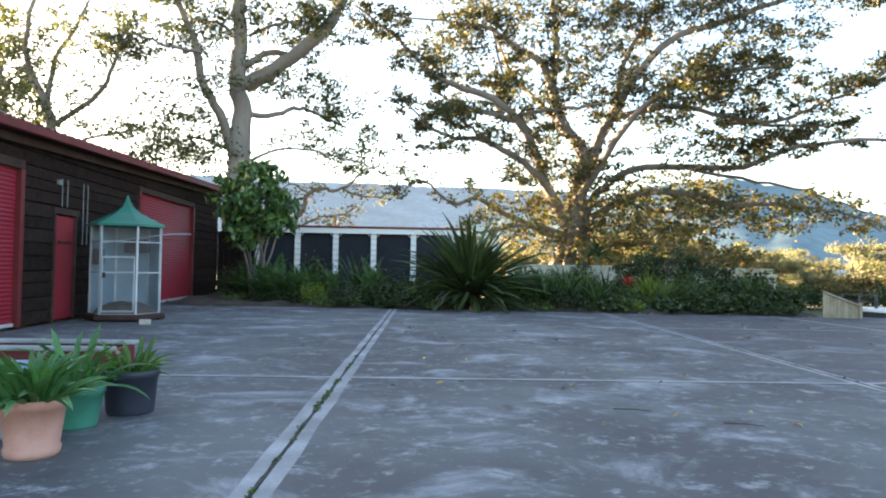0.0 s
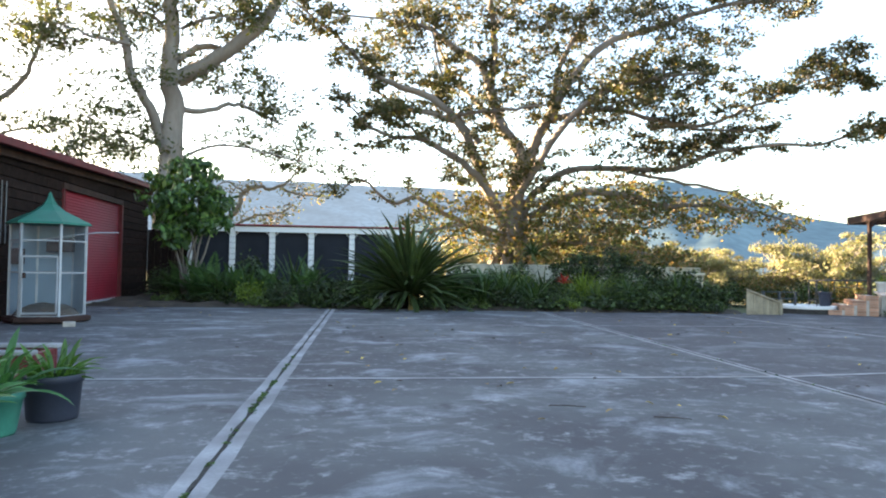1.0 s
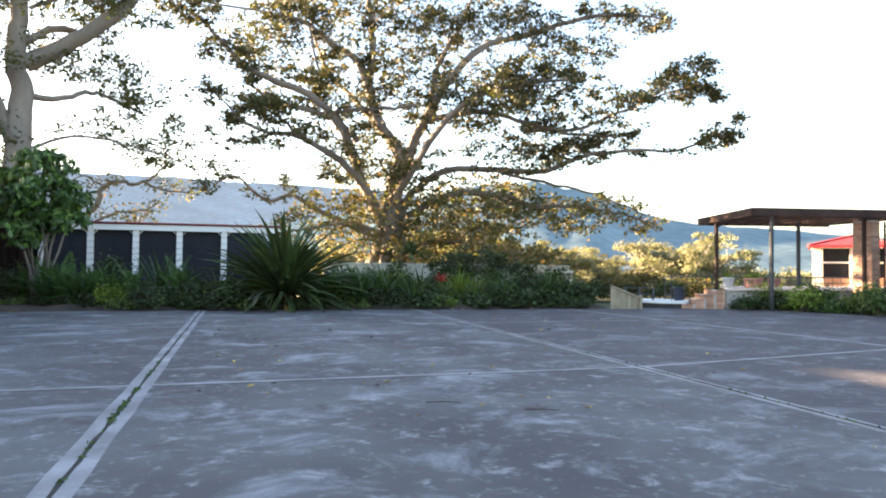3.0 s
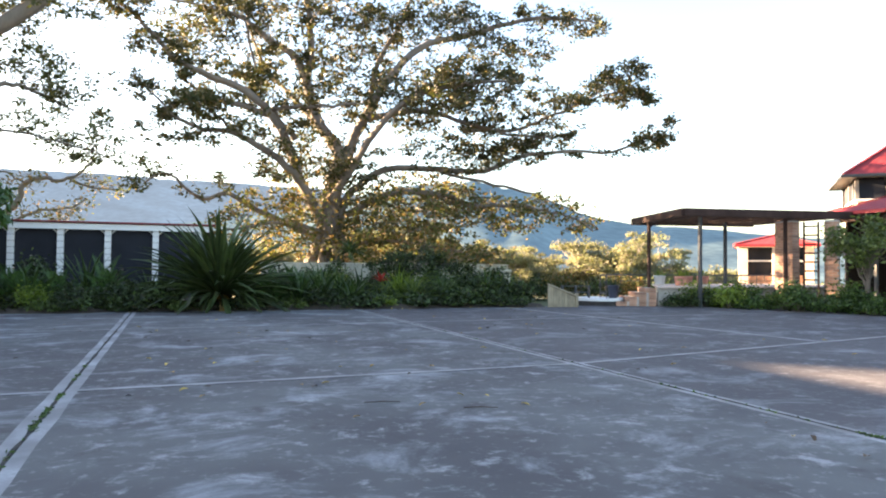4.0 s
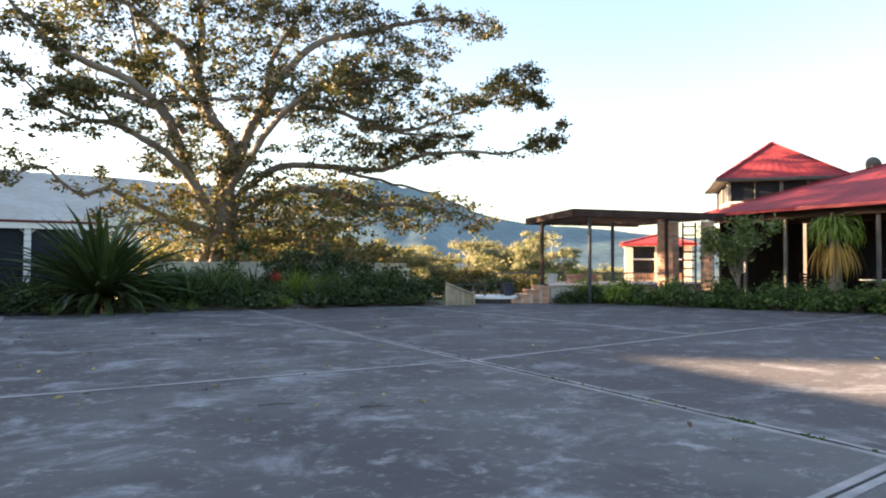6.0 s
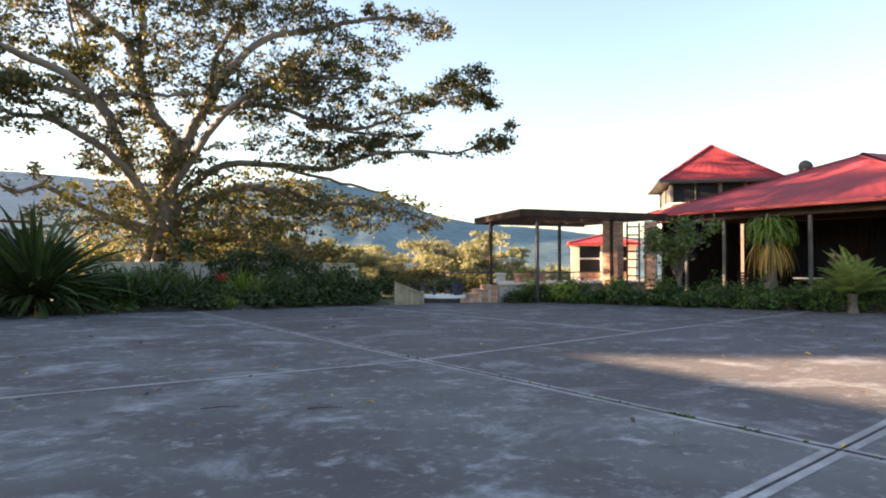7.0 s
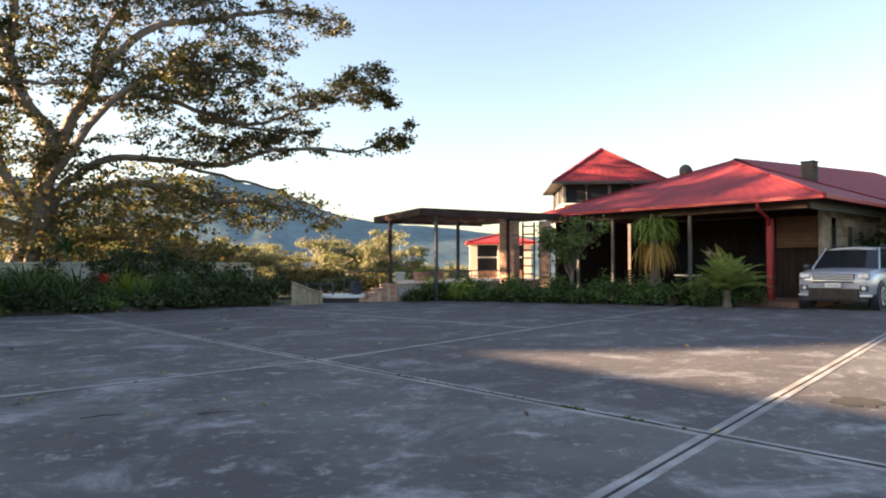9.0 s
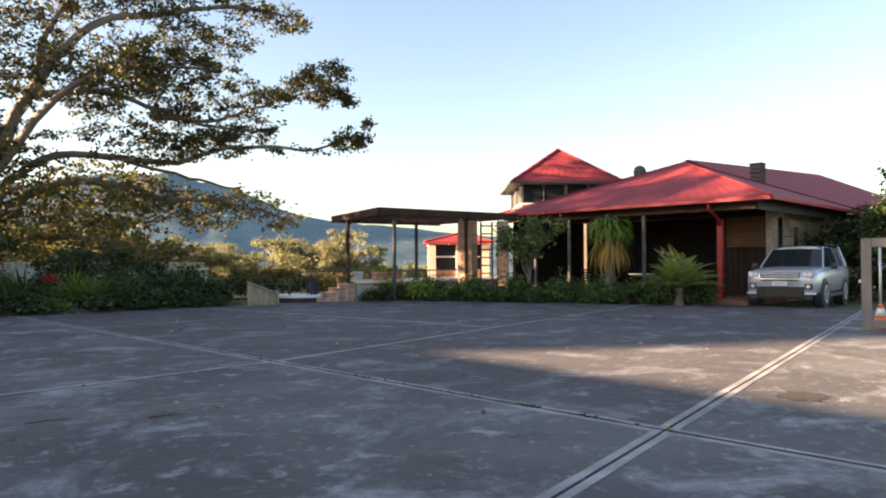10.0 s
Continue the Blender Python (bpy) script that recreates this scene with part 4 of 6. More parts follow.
def cream_fence():
    t = thing("cream_fence", pose(2.3, 24.2, 0, 0, 0, 1), "low cream ribbed metal fence behind the garden", "fence")
    for i in range(4):
        x0 = i * 2.36
        verts, faces = [], []
        n = 24
        for k in range(n + 1):
            x = x0 + 0.04 + 2.28 * k / n
            y = 0.018 * (1 if (k // 2) % 2 else -1)
            verts += [(x, y, 0), (x, y, 1.26)]
        for k in range(n):
            faces.append((2 * k, 2 * k + 2, 2 * k + 3, 2 * k + 1))
        mesh_object("panel", verts, faces, M_CREAM, t)
        box_part("top_rail", (x0 + 0.03, -0.03, 1.25), (x0 + 2.33, 0.03, 1.31), M_CREAM, t, 0.006)
        box_part("post", (x0 - 0.03, -0.035, 0), (x0 + 0.03, 0.035, 1.34), M_CREAM, t, 0.006)


cream_fence()


def paling_fence():
    t = thing("paling_fence", pose(-8.45, 25.3, 0, 0, 0, -8), "dark weathered paling fence beside the shed", "fence")
    for i in range(16):
        box_part("paling", (0.125 * i, 0.004 * (i % 2), 0), (0.125 * i + 0.118, 0.02 + 0.004 * (i % 2), 2.3 + 0.02 * (i % 3)), M_LOG, t, 0.004)
    for z in (0.4, 1.7):
        box_part("rail", (0, 0.028, z), (2.0, 0.07, z + 0.08), M_LOG, t, 0.004)


paling_fence()
fig_tree()
gum_tree()

# ---- house ----


def hip_roof(name, corners, z, apex, parent, material, label="", thick=0.05):
    """A ribbed hip roof: planes of standing ribs from the eave up to the apex."""
    bm = bmesh.new()
    n = len(corners)
    c = [Vector((*p, z)) for p in corners]
    a = Vector(apex)
    for i in range(n):
        p, q = c[i], c[(i + 1) % n]
        k = max(4, int((q - p).length / 0.19))
        up = (q - p).cross(a - p).normalized()
        if up.z < 0:
            up = -up
        prev = None
        for j in range(k + 1):
            b = p.lerp(q, j / k)
            w = up * (0.007 if j % 2 else -0.002)
            lo, hi = bm.verts.new(b + w), bm.verts.new(b.lerp(a, 0.985) + w * 0.2)
            if prev:
                bm.faces.new((prev[0], lo, hi, prev[1]))
            prev = (lo, hi)
    roof = part(name, bm, material, parent, label)
    for i in range(n):
        beam("ridge_cap", c[i] + Vector((0, 0, 0.02)), a + Vector((0, 0, 0.02)), 0.16, 0.03, material, roof)
        p, q = c[i], c[(i + 1) % n]
        beam("gutter", p - Vector((0, 0, 0.06)), q - Vector((0, 0, 0.06)), 0.12, 0.11, M_GREENBLACK if name == "tower_roof" else M_REDPAINT, roof)
    return roof


def house():
    t = thing("house", pose(0, 0, 0), "sandstone and brick house with deep verandah and red metal roofs", "house")
    # main verandah roof
    hip_roof("verandah_roof", [(19.75, 7.0), (29.4, 7.0), (29.4, 17.0), (19.75, 17.0)], 3.09, (25.27, 12.18, 5.11), t, M_ROOF, "red ribbed metal hip roof streaked by shadow")
    beam("verandah_beam", (20.25, 7.6, 2.88), (20.25, 17.0, 2.88), 0.12, 0.22, M_DARKWOOD, t, "dark weathered beam")
    beam("side_beam", (20.3, 7.62, 2.88), (30, 7.62, 2.88), 0.1, 0.22, M_GREENBLACK, t)
    box_part("ceiling_lining", (20.0, 7.4, 2.99), (30, 16.8, 3.02), M_DARKWOOD, t, 0)
    # stone walls: coursed blocks
    r = random.Random(3)

    def stone_wall(x0, y0, x1, y1, h, openings=()):
        a, b = Vector((x0, y0, 0)), Vector((x1, y1, 0))
        L = (b - a).length
        m = Matrix.Translation(a) @ Matrix.Rotation(math.atan2(y1 - y0, x1 - x0), 4, "Z")
        z = 0.0
        while z < h - 0.02:
            hh = min(0.3, h - z)
            s = -r.uniform(0, 0.3)
            while s < L:
                e = s + r.uniform(0.4, 0.75)
                lo, hi = max(s, 0), min(e, L)
                hit = [o for o in openings if hi > o[0] and lo < o[1] and z + hh > o[2] + 0.02 and z < o[3] - 0.02]
                pieces = [(lo, hi)]
                for o in hit:
                    pieces = [q for p in pieces for q in ((p[0], min(p[1], o[0])), (max(p[0], o[1]), p[1])) if q[1] - q[0] > 0.03]
                for p in pieces:
                    box_part("stone_block", (p[0] + 0.006, -0.015 * r.random(), z + 0.006), (p[1] - 0.006, 0.2, z + hh - 0.006), M_STONE, t, 0.012, m)
                s = e
            z += hh
        spans = [(0, L)]
        for o in openings:
            spans = [q for p in spans for q in ((p[0], o[0]), (o[1], p[1])) if q[1] > q[0]]
        for p in spans:
            box_part("wall_core", (p[0], 0.012, 0), (p[1], 0.19, h), M_MORTAR, t, 0, m)
        for o in openings:
            box_part("wall_core", (o[0], 0.012, o[3]), (o[1], 0.19, h), M_MORTAR, t, 0, m)
            if o[2] > 0.1:
                box_part("wall_core", (o[0], 0.012, 0), (o[1], 0.19, o[2]), M_MORTAR, t, 0, m)
            box_part("window_glass", (o[0], 0.002, o[2]), (o[1], 0.010, o[3]), M_GLASS, t, 0, m)

    stone_wall(23.1, 8.2, 28.5, 8.2, 2.95, ((0.55, 0.95, 1.0, 2.45), (2.0, 2.4, 1.0, 2.45)))
    for i in range(44):
        x = 23.3 if i < 9 else 25.6
        box_part("wall_board", (x, 8.42 + 0.19 * i, 0.1), (x + 0.06, 8.60 + 0.19 * i, 2.95), M_BROWNWOOD, t, 0.006)
    box_part("wall_core", (23.37, 8.42, 0), (23.5, 10.1, 2.95), M_DARKWOOD, t, 0)
    box_part("return_wall", (23.5, 10.0, 0), (25.7, 10.1, 2.95), M_BROWNWOOD, t, 0.01)
    box_part("dark_doorway", (25.56, 10.9, 0.12), (25.59, 11.9, 2.15), M_SCREEN, t, 0.004)
    box_part("dark_window", (25.56, 13.2, 0.95), (25.59, 15.2, 2.1), M_SCREEN, t, 0.004)
    box_part("wall_core", (25.67, 10.0, 0), (25.8, 16.9, 2.95), M_DARKWOOD, t, 0)
    box_part("end_wall", (20.9, 17.05, 0), (25.7, 17.15, 2.98), M_BROWNWOOD, t, 0.01)
    box_part("floor_deck", (20.3, 7.9, -0.04), (25.6, 16.9, 0.12), M_BRICKPAVE, t, 0.01)
    # verandah posts
    red = box_part("verandah_post", (21.22, 9.02, 0), (21.38, 9.18, 2.6), M_REDPAINT, t, 0.01, label="bright red square post")
    bm = bmesh.new()
    tube(bm, [(19.80, 8.82, 3.0), (19.86, 8.82, 2.80), (20.9, 9.02, 2.62), (21.22, 9.1, 2.40)], [0.05] * 4, 10)
    part("downpipe", bm, M_REDPAINT, t, "red painted downpipe", smooth=True)
    for y in (11.2, 12.6, 14.1, 15.6):
        box_part("verandah_post", (20.3, y - 0.05, 0), (20.4, y + 0.05, 2.8), M_WEATHERED, t, 0.01)
    # right wing behind
    wing = new("rear_wing")
    wing.parent = t
    verts, faces = [], []
    n = 64
    ra, rb = Vector((30.5, 14.6, 0)), Vector((44.5, 11.2, 0))
    wd = (rb - ra).normalized()
    out = Vector((wd.y, -wd.x, 0))
    for i in range(n + 1):
        p = ra.lerp(rb, i / n)
        w = 0.008 if i % 2 else -0.004
        f = max(0.0, (i / n - 0.72) / 0.28)
        rz = 6.05 - 1.9 * f * f
        q, o = p + out * 5.6, p - out * 5.6
        verts += [(q.x, q.y, 3.5 + w), (p.x, p.y, rz + w), (o.x, o.y, 3.5 + w)]
    for i in range(n):
        a = 3 * i
        faces += [(a, a + 3, a + 4, a + 1), (a + 1, a + 4, a + 5, a + 2)]
    mesh_object("wing_roof", verts, faces, M_ROOF, wing, "long red ribbed metal roof")
    box_part("wing_wall", (30.8, 9.6, 0), (44, 17, 3.5), M_DARKWOOD, wing, 0.02)
    # chimney
    ch = new("chimney")
    ch.parent = t
    for i in range(7):
        box_part("stone_course", (28.82 - 0.01 * (i % 2), 10.62, 4.0 + 0.18 * i), (29.28 + 0.01 * (i % 2), 11.1, 4.17 + 0.18 * i), M_DARKSTONE, ch, 0.015)
    box_part("cap", (28.80, 10.59, 5.262), (29.30, 11.13, 5.32), M_DARKSTONE, ch, 0.015)
    # tower, turned half a right angle
    tw = new("tower")
    tw.parent = t
    o = Vector((24.7, 20.36))
    d1, d2 = Vector((0.70, 0.714)), Vector((0.714, -0.70))
    L = 5.3
    corners = [o, o + d2 * L, o + d2 * L + d1 * L, o + d1 * L]
    apex = o + (d1 + d2) * L / 2
    hip_roof("tower_roof", [tuple(c) for c in corners], 5.06, (*apex, 7.0), tw, M_ROOF, "bright red pyramid roof")
    m = Matrix.Translation((*o, 0)) @ Matrix.Rotation(math.atan2(d2.y, d2.x), 4, "Z")    # x along the front, y inward
    ov = 0.55
    box_part("tower_wall", (ov, ov, 0), (L - ov, L - ov, 4.05), M_STONE2, tw, 0.02, m)
    box_part("soffit", (0.05, 0.05, 4.96), (L - 0.05, L - 0.05, 5.0), M_CREAM2, tw, 0, m)
    # near-black block put in for the shade inside the room
    box_part("room_core", (ov + 0.9, ov + 0.9, 4.05), (L - ov - 0.9, L - ov - 0.9, 4.96), M_SCREEN, tw, 0, m)
    for i in range(5):
        f = ov + (L - 2 * ov) * i / 4
        for (x, y) in {(f, ov), (ov, f), (f, L - ov), (L - ov, f)}:
            box_part("window_post", (x - (0.03 if i % 2 else 0.07), y - (0.03 if i % 2 else 0.07), 4.05), (x + (0.03 if i % 2 else 0.07), y + (0.03 if i % 2 else 0.07), 4.97), M_CREAM2, tw, 0.006, m)
    box_part("sill", (ov - 0.08, ov - 0.08, 4.0), (L - ov + 0.08, L - ov + 0.08, 4.09), M_WHITE, tw, 0.01, m)
    # dark sheets stand in for the shade seen through the open windows
    for k in range(4):
        f0 = ov + (L - 2 * ov) * k / 4 + 0.08
        f1 = ov + (L - 2 * ov) * (k + 1) / 4 - 0.08
        box_part("window_glass", (f0, ov - 0.01, 4.1), (f1, ov + 0.0, 4.95), M_SCREEN, tw, 0, m)
        box_part("window_glass", (ov - 0.01, f0, 4.1), (ov + 0.0, f1, 4.95), M_SCREEN, tw, 0, m)
    # small annex with its own hip
    an = new("annex")
    an.parent = t
    o2 = Vector((23.3, 24.75))
    L2 = 3.4
    cs = [o2, o2 + d2 * L2, o2 + d2 * L2 + d1 * L2, o2 + d1 * L2]
    hip_roof("annex_roof", [tuple(c) for c in cs], 2.34, (*(o2 + (d1 + d2) * L2 / 2), 2.82), an, M_ROOF)
    m2 = Matrix.Translation((*o2, 0)) @ Matrix.Rotation(math.atan2(d2.y, d2.x), 4, "Z")
    box_part("fascia", (0.04, 0.04, 2.2), (L2 - 0.04, L2 - 0.04, 2.33), M_WHITE, an, 0.01, m2)
    for x, y in ((0.35, 0.35), (1.75, 0.35), (3.0, 0.35), (0.35, 1.8), (0.35, 3.0)):
        box_part("brick_pier", (x - 0.2, y - 0.2, 0), (x + 0.2, y + 0.2, 2.2), M_STONE2, an, 0.01, m2)
    box_part("window_wall", (0.45, 0.45, 0), (3.0, 3.0, 2.2), M_SCREEN, an, 0.01, m2)
    box_part("window_rail", (0.5, 0.3, 1.55), (3.0, 0.42, 1.62), M_WHITE, an, 0.005, m2)
    box_part("sill_wall", (0.5, 0.32, 0), (3.0, 0.44, 0.95), M_BRICK, an, 0.01, m2)
    return t


M_WEATHERED = mat("weathered_timber", (0.15, 0.14, 0.13), 0.8, 0.3, 2, 30, 0.3, 0.006)
M_BROWNWOOD = mat("brown_boards", (0.02, 0.012, 0.009), 0.8, 0.3, 3, 30, 0.3, 0.006, rand=0.25, stretch=(3, 3, 0.4))
M_GLASS = mat("dark_window_glass", (0.012, 0.014, 0.016), 0.35, 0.1, 2, 10, 0.0, spec=0.1)
M_BRICKPAVE = mat("brick_paving", (0.32, 0.17, 0.12), 0.85, 0.25, 4, 50, 0.3, 0.005, rand=0.3)
M_DARKSTONE = mat("sooty_stone", (0.07, 0.065, 0.06), 0.9, 0.3, 3, 40, 0.4, 0.01, rand=0.2)
M_STONE2 = mat("pale_render", (0.55, 0.45, 0.38), 0.85, 0.15, 2, 30, 0.2, 0.005)
house()


def pergola():
    t = thing("pergola", pose(0, 0, 0), "flat-roofed dark timber pergola on slender posts", "pergola")
    P0, P1, P2, P3 = Vector((14.1, 17.05, 2.93)), Vector((15.45, 21.5, 2.93)), Vector((20.1, 20.4, 2.93)), Vector((19.85, 15.9, 2.93))
    for a, b in ((P0, P1), (P0, P3), (P1, P2)):
        beam("edge_beam", a, b, 0.12, 0.24, M_DARKWOOD, t)
    n = 9
    for i in range(1, n):
        a, b = P0.lerp(P3, i / n), P1.lerp(P2, i / n)
        beam("rafter", a - Vector((0, 0, 0.03)), b - Vector((0, 0, 0.03)), 0.06, 0.16, M_DARKWOOD, t)
    for i in range(15):
        f = (i + 0.5) / 15
        a, b = P0.lerp(P1, f), P3.lerp(P2, f)
        beam("batten", a + Vector((0, 0, 0.10)), b + Vector((0, 0, 0.10)), 0.07, 0.04, M_DARKWOOD, t)
    for x, y, m in ((14.9, 17.25, M_GREENBLACK), (15.05, 20.0, M_DARKWOOD), (17.62, 19.15, M_GREENBLACK), (17.78, 16.7, M_DARKWOOD)):
        box_part("post", (x - 0.05, y - 0.05, 0.0), (x + 0.05, y + 0.05, 2.83), m, t, 0.01)
        if m is M_DARKWOOD and x < 16:
            beam("brace", (x, y, 2.62), (x + 0.3, y, 2.83), 0.05, 0.05, m, t)


pergola()


# ---- plants ----


def blade_mesh(name, length, width, arch, fold, material, seg=6, curl=1.6):
    """A tapering folded strap leaf along +x that rises and arches over."""
    verts, faces = [], []
    x = z = 0.0
    ang = math.radians(arch[0])
    for i in range(seg + 1):
        f = i / seg
        w = width * (0.55 + 0.9 * f if f < 0.5 else max(0.02, 1.0 * (1 - ((f - 0.5) / 0.5) ** curl))) * 0.5
        verts += [(x, -w, z + fold * w), (x, 0, z), (x, w, z + fold * w)]
        ang = math.radians(arch[0] + (arch[1] - arch[0]) * (f ** 1.4))
        x += math.cos(ang) * length / seg
        z += math.sin(ang) * length / seg
    for i in range(seg):
        a = 3 * i
        faces += [(a, a + 3, a + 4, a + 1), (a + 1, a + 4, a + 5, a + 2)]
    me = bpy.data.meshes.new(name)
    me.from_pydata(verts, [], faces)
    me.materials.append(material)
    return me


def rosette(name, m, label, category, material, count, length, width, elev, seed, group="", droop=50, radius=0.1, z0=0.0, dry=0, part_name="leaf"):
    """A rosette of strap leaves, each a part on shared blades."""
    t = thing(name, m, label, category, group)
    r = random.Random(seed)
    kinds = [blade_mesh(part_name, length * k, width, (0, -droop * q), 0.5, material) for k, q in ((1.0, 0.6), (0.85, 1.0), (1.1, 0.8))]
    old = blade_mesh(part_name, length * 0.9, width, (0, -droop), 0.4, M_DRY) if dry else None
    for i in range(count + dry):
        f = i / max(1, count - 1)
        e = elev[0] + (elev[1] - elev[0]) * min(1.0, f) + r.uniform(-7, 7)
        me = r.choice(kinds)
        if i >= count:
            me, e = old, elev[0] - 18
        ob = new(part_name, me)
        ob.parent = t
        a = i * 137.5 + r.uniform(-14, 14)
        s = r.uniform(0.8, 1.15)
        ob.matrix_local = Matrix.Rotation(radians(a), 4, "Z") @ Matrix.Translation((radius * (1 - 0.7 * min(1, f)), 0, z0)) @ Matrix.Rotation(radians(-e), 4, "Y") @ Matrix.Rotation(radians(r.uniform(-25, 25)), 4, "X") @ Matrix.Diagonal((s, s, s, 1))
    return t


def frond_mesh(name, length, width, arch, material, pairs=22):
    """A fern frond: a rib and tapering leaflets on both sides."""
    verts, faces = [], []
    x = z = 0.0
    prev = None
    for i in range(pairs + 1):
        f = i / pairs
        ang = math.radians(arch[0] + (arch[1] - arch[0]) * f ** 1.3)
        w = width * math.sin(math.pi * (0.12 + 0.86 * f)) ** 0.8 * 0.5
        step = length / pairs
        b = len(verts)
        rib = 0.012 * (1 - f) + 0.003
        verts += [(x, -rib, z), (x, rib, z)]
        if prev is not None:
            faces.append((prev, b, b + 1, prev + 1))
        prev = b
        if i > 1:
            dz = -w * 0.22
            for s in (-1, 1):
                c = len(verts)
                verts += [(x, s * rib, z), (x + step * 1.05, s * w * 0.5, z + dz * 0.2), (x + step * 0.95, s * w, z + dz), (x + step * 0.12, s * w * 0.5, z + dz * 0.25)]
                faces.append((c, c + 1, c + 2, c + 3) if s < 0 else (c, c + 3, c + 2, c + 1))
        x += math.cos(ang) * step
        z += math.sin(ang) * step
    me = bpy.data.meshes.new(name)
    me.from_pydata(verts, [], faces)
    me.materials.append(material)
    return me


def fern(name, m, label, material, count, length, width, elev, seed, z0=0.0, trunk=0.0, group="", category="fern"):
    t = thing(name, m, label, category, group)
    r = random.Random(seed)
    kinds = [frond_mesh("frond", length * k, width, (20, -45 * q), material) for k, q in ((1, 0.9), (0.85, 1.2), (0.7, 0.6))]
    for i in range(count):
        e = elev[0] + (elev[1] - elev[0]) * i / count + r.uniform(-6, 6)
        ob = new("frond", r.choice(kinds))
        ob.parent = t
        ob.matrix_local = Matrix.Translation((0, 0, z0)) @ Matrix.Rotation(radians(i * 137.5 + r.uniform(-12, 12)), 4, "Z") @ Matrix.Rotation(radians(-e), 4, "Y") @ Matrix.Rotation(radians(r.uniform(-15, 15)), 4, "X")
    if trunk:
        bm = bmesh.new()
        lathe(bm, [(0.17, -0.1), (0.13, 0.1), (0.10, z0 * 0.6), (0.12, z0)], 12)
        part("trunk", bm, M_FIGBARK, t, "fibrous brown trunk")
    return t


def shrub(name, m, label, material, w, d, h, seed, size=0.09, count=1400, aspect=0.5, group="", category="shrub", stems=7):
    """A bush: forked stems and leaves in an uneven heap."""
    t = thing(name, m, label, category, group)
    r = random.Random(seed)
    wd = Wood(seed)
    tips = []
    n_tip = max(12, count // 28)
    for i in range(n_tip):
        a, q = r.uniform(0, 2 * math.pi), math.sqrt(r.random())
        x, y = math.cos(a) * q * w / 2, math.sin(a) * q * d / 2
        top = h * (1 - 0.55 * q ** 2.2) * (0.78 + 0.34 * noise.noise((x * 1.6 + seed, y * 1.6, 0)) + r.uniform(-0.08, 0.1))
        tips.append(Vector((x, y, max(0.08, top * r.uniform(0.45, 1.0)))))
    for p in tips[:stems * 3]:
        wd.limb(wd.smooth([Vector((p.x * 0.15, p.y * 0.15, -0.05)), Vector((p.x * 0.5, p.y * 0.5, p.z * 0.6)), p], 0.01, 3), 0.014, 0.005, 5)
    mesh_object("stem", wd.verts, wd.faces, M_FIGBARK, t)
    v, k = leaves(tips, 28, min(0.16, h * 0.22), size, seed, 0.8, aspect)
    v[:, 2] = np.maximum(v[:, 2], 0.01)
    leaf_object("foliage", v, k, material, t)
    return t


# -- garden bed along the back of the yard --
rosette("spear_lily", pose(0.78, 19.55, 0.1), "giant dark green spear lily with long arching sword leaves", "plant", M_SPEAR, 300, 2.2, 0.15, (-4, 84), 3, droop=52, radius=0.25, z0=0.3, dry=8)


def umbrella_tree():
    t = thing("umbrella_tree", pose(-5.75, 21.3, 0), "bushy umbrella tree with glossy bright green leaves", "tree")
    w = Wood(31)
    lobes = [Vector(p) for p in ((-0.3, 0.1, 4.0), (0.25, -0.2, 3.7), (-0.75, 0.0, 3.35), (0.55, 0.2, 3.15), (-0.1, -0.5, 3.0), (-0.6, -0.3, 2.45), (0.35, -0.2, 2.35), (0.8, 0.0, 2.6), (-0.15, 0.4, 2.6), (-0.2, -0.2, 1.95), (-0.95, 0.2, 2.8))]
    for i, top in enumerate(lobes):
        a = i * 1.7
        pts = w.smooth([Vector((math.cos(a) * 0.12, math.sin(a) * 0.12, -0.1)), Vector((math.cos(a) * 0.2 + top.x * 0.2, math.sin(a) * 0.15, 1.1)), top], 0.03)
        w.limb(pts, 0.05, 0.02, 7)
    mesh_object("trunk", w.verts, w.faces, M_FIGBARK, t, smooth=True)
    tips = [p + Vector((w.r.gauss(0, 0.24), w.r.gauss(0, 0.24), w.r.gauss(0, 0.2))) for p in lobes for _ in range(15)]
    v, k = leaf_shell(tips, 26, 0.28, 0.25, 31, 0.8, 0.7, 0.42)
    leaf_object("crown", v, k, M_CITRUS, t)
    # sun on the upper left of the crown, painted as extra lime leaves
    sunlit_tips = [p for p in tips if p.z > 3.3 and p.x < 0.0]
    v, k = leaf_shell(sunlit_tips, 16, 0.3, 0.24, 33, 0.8, 0.5, 0.42)
    tagged(leaf_object("new_leaf", v, k, M_LIME, t), "upper leaves coloured pale lime as if sunlit")


umbrella_tree()
bed = random.Random(77)
for i in range(22):
    x = -6.2 + 0.74 * i
    if x > 2 and i % 3 == 1:
        continue
    shrub("ground_cover", pose(x, 18.95 + 0.12 * math.sin(i * 2.3) + max(0.0, -x - 3.5) * 0.7, 0.03, 0, 0, i * 80), "low trailing ground cover spilling at the bed's edge", M_SHRUB if i % 4 else M_LIMEDARK, 1.0, 0.7, 0.28 + 0.16 * ((i * 5) % 4) / 3, 1500 + i, 0.085, 900, 0.5, group="ground cover")
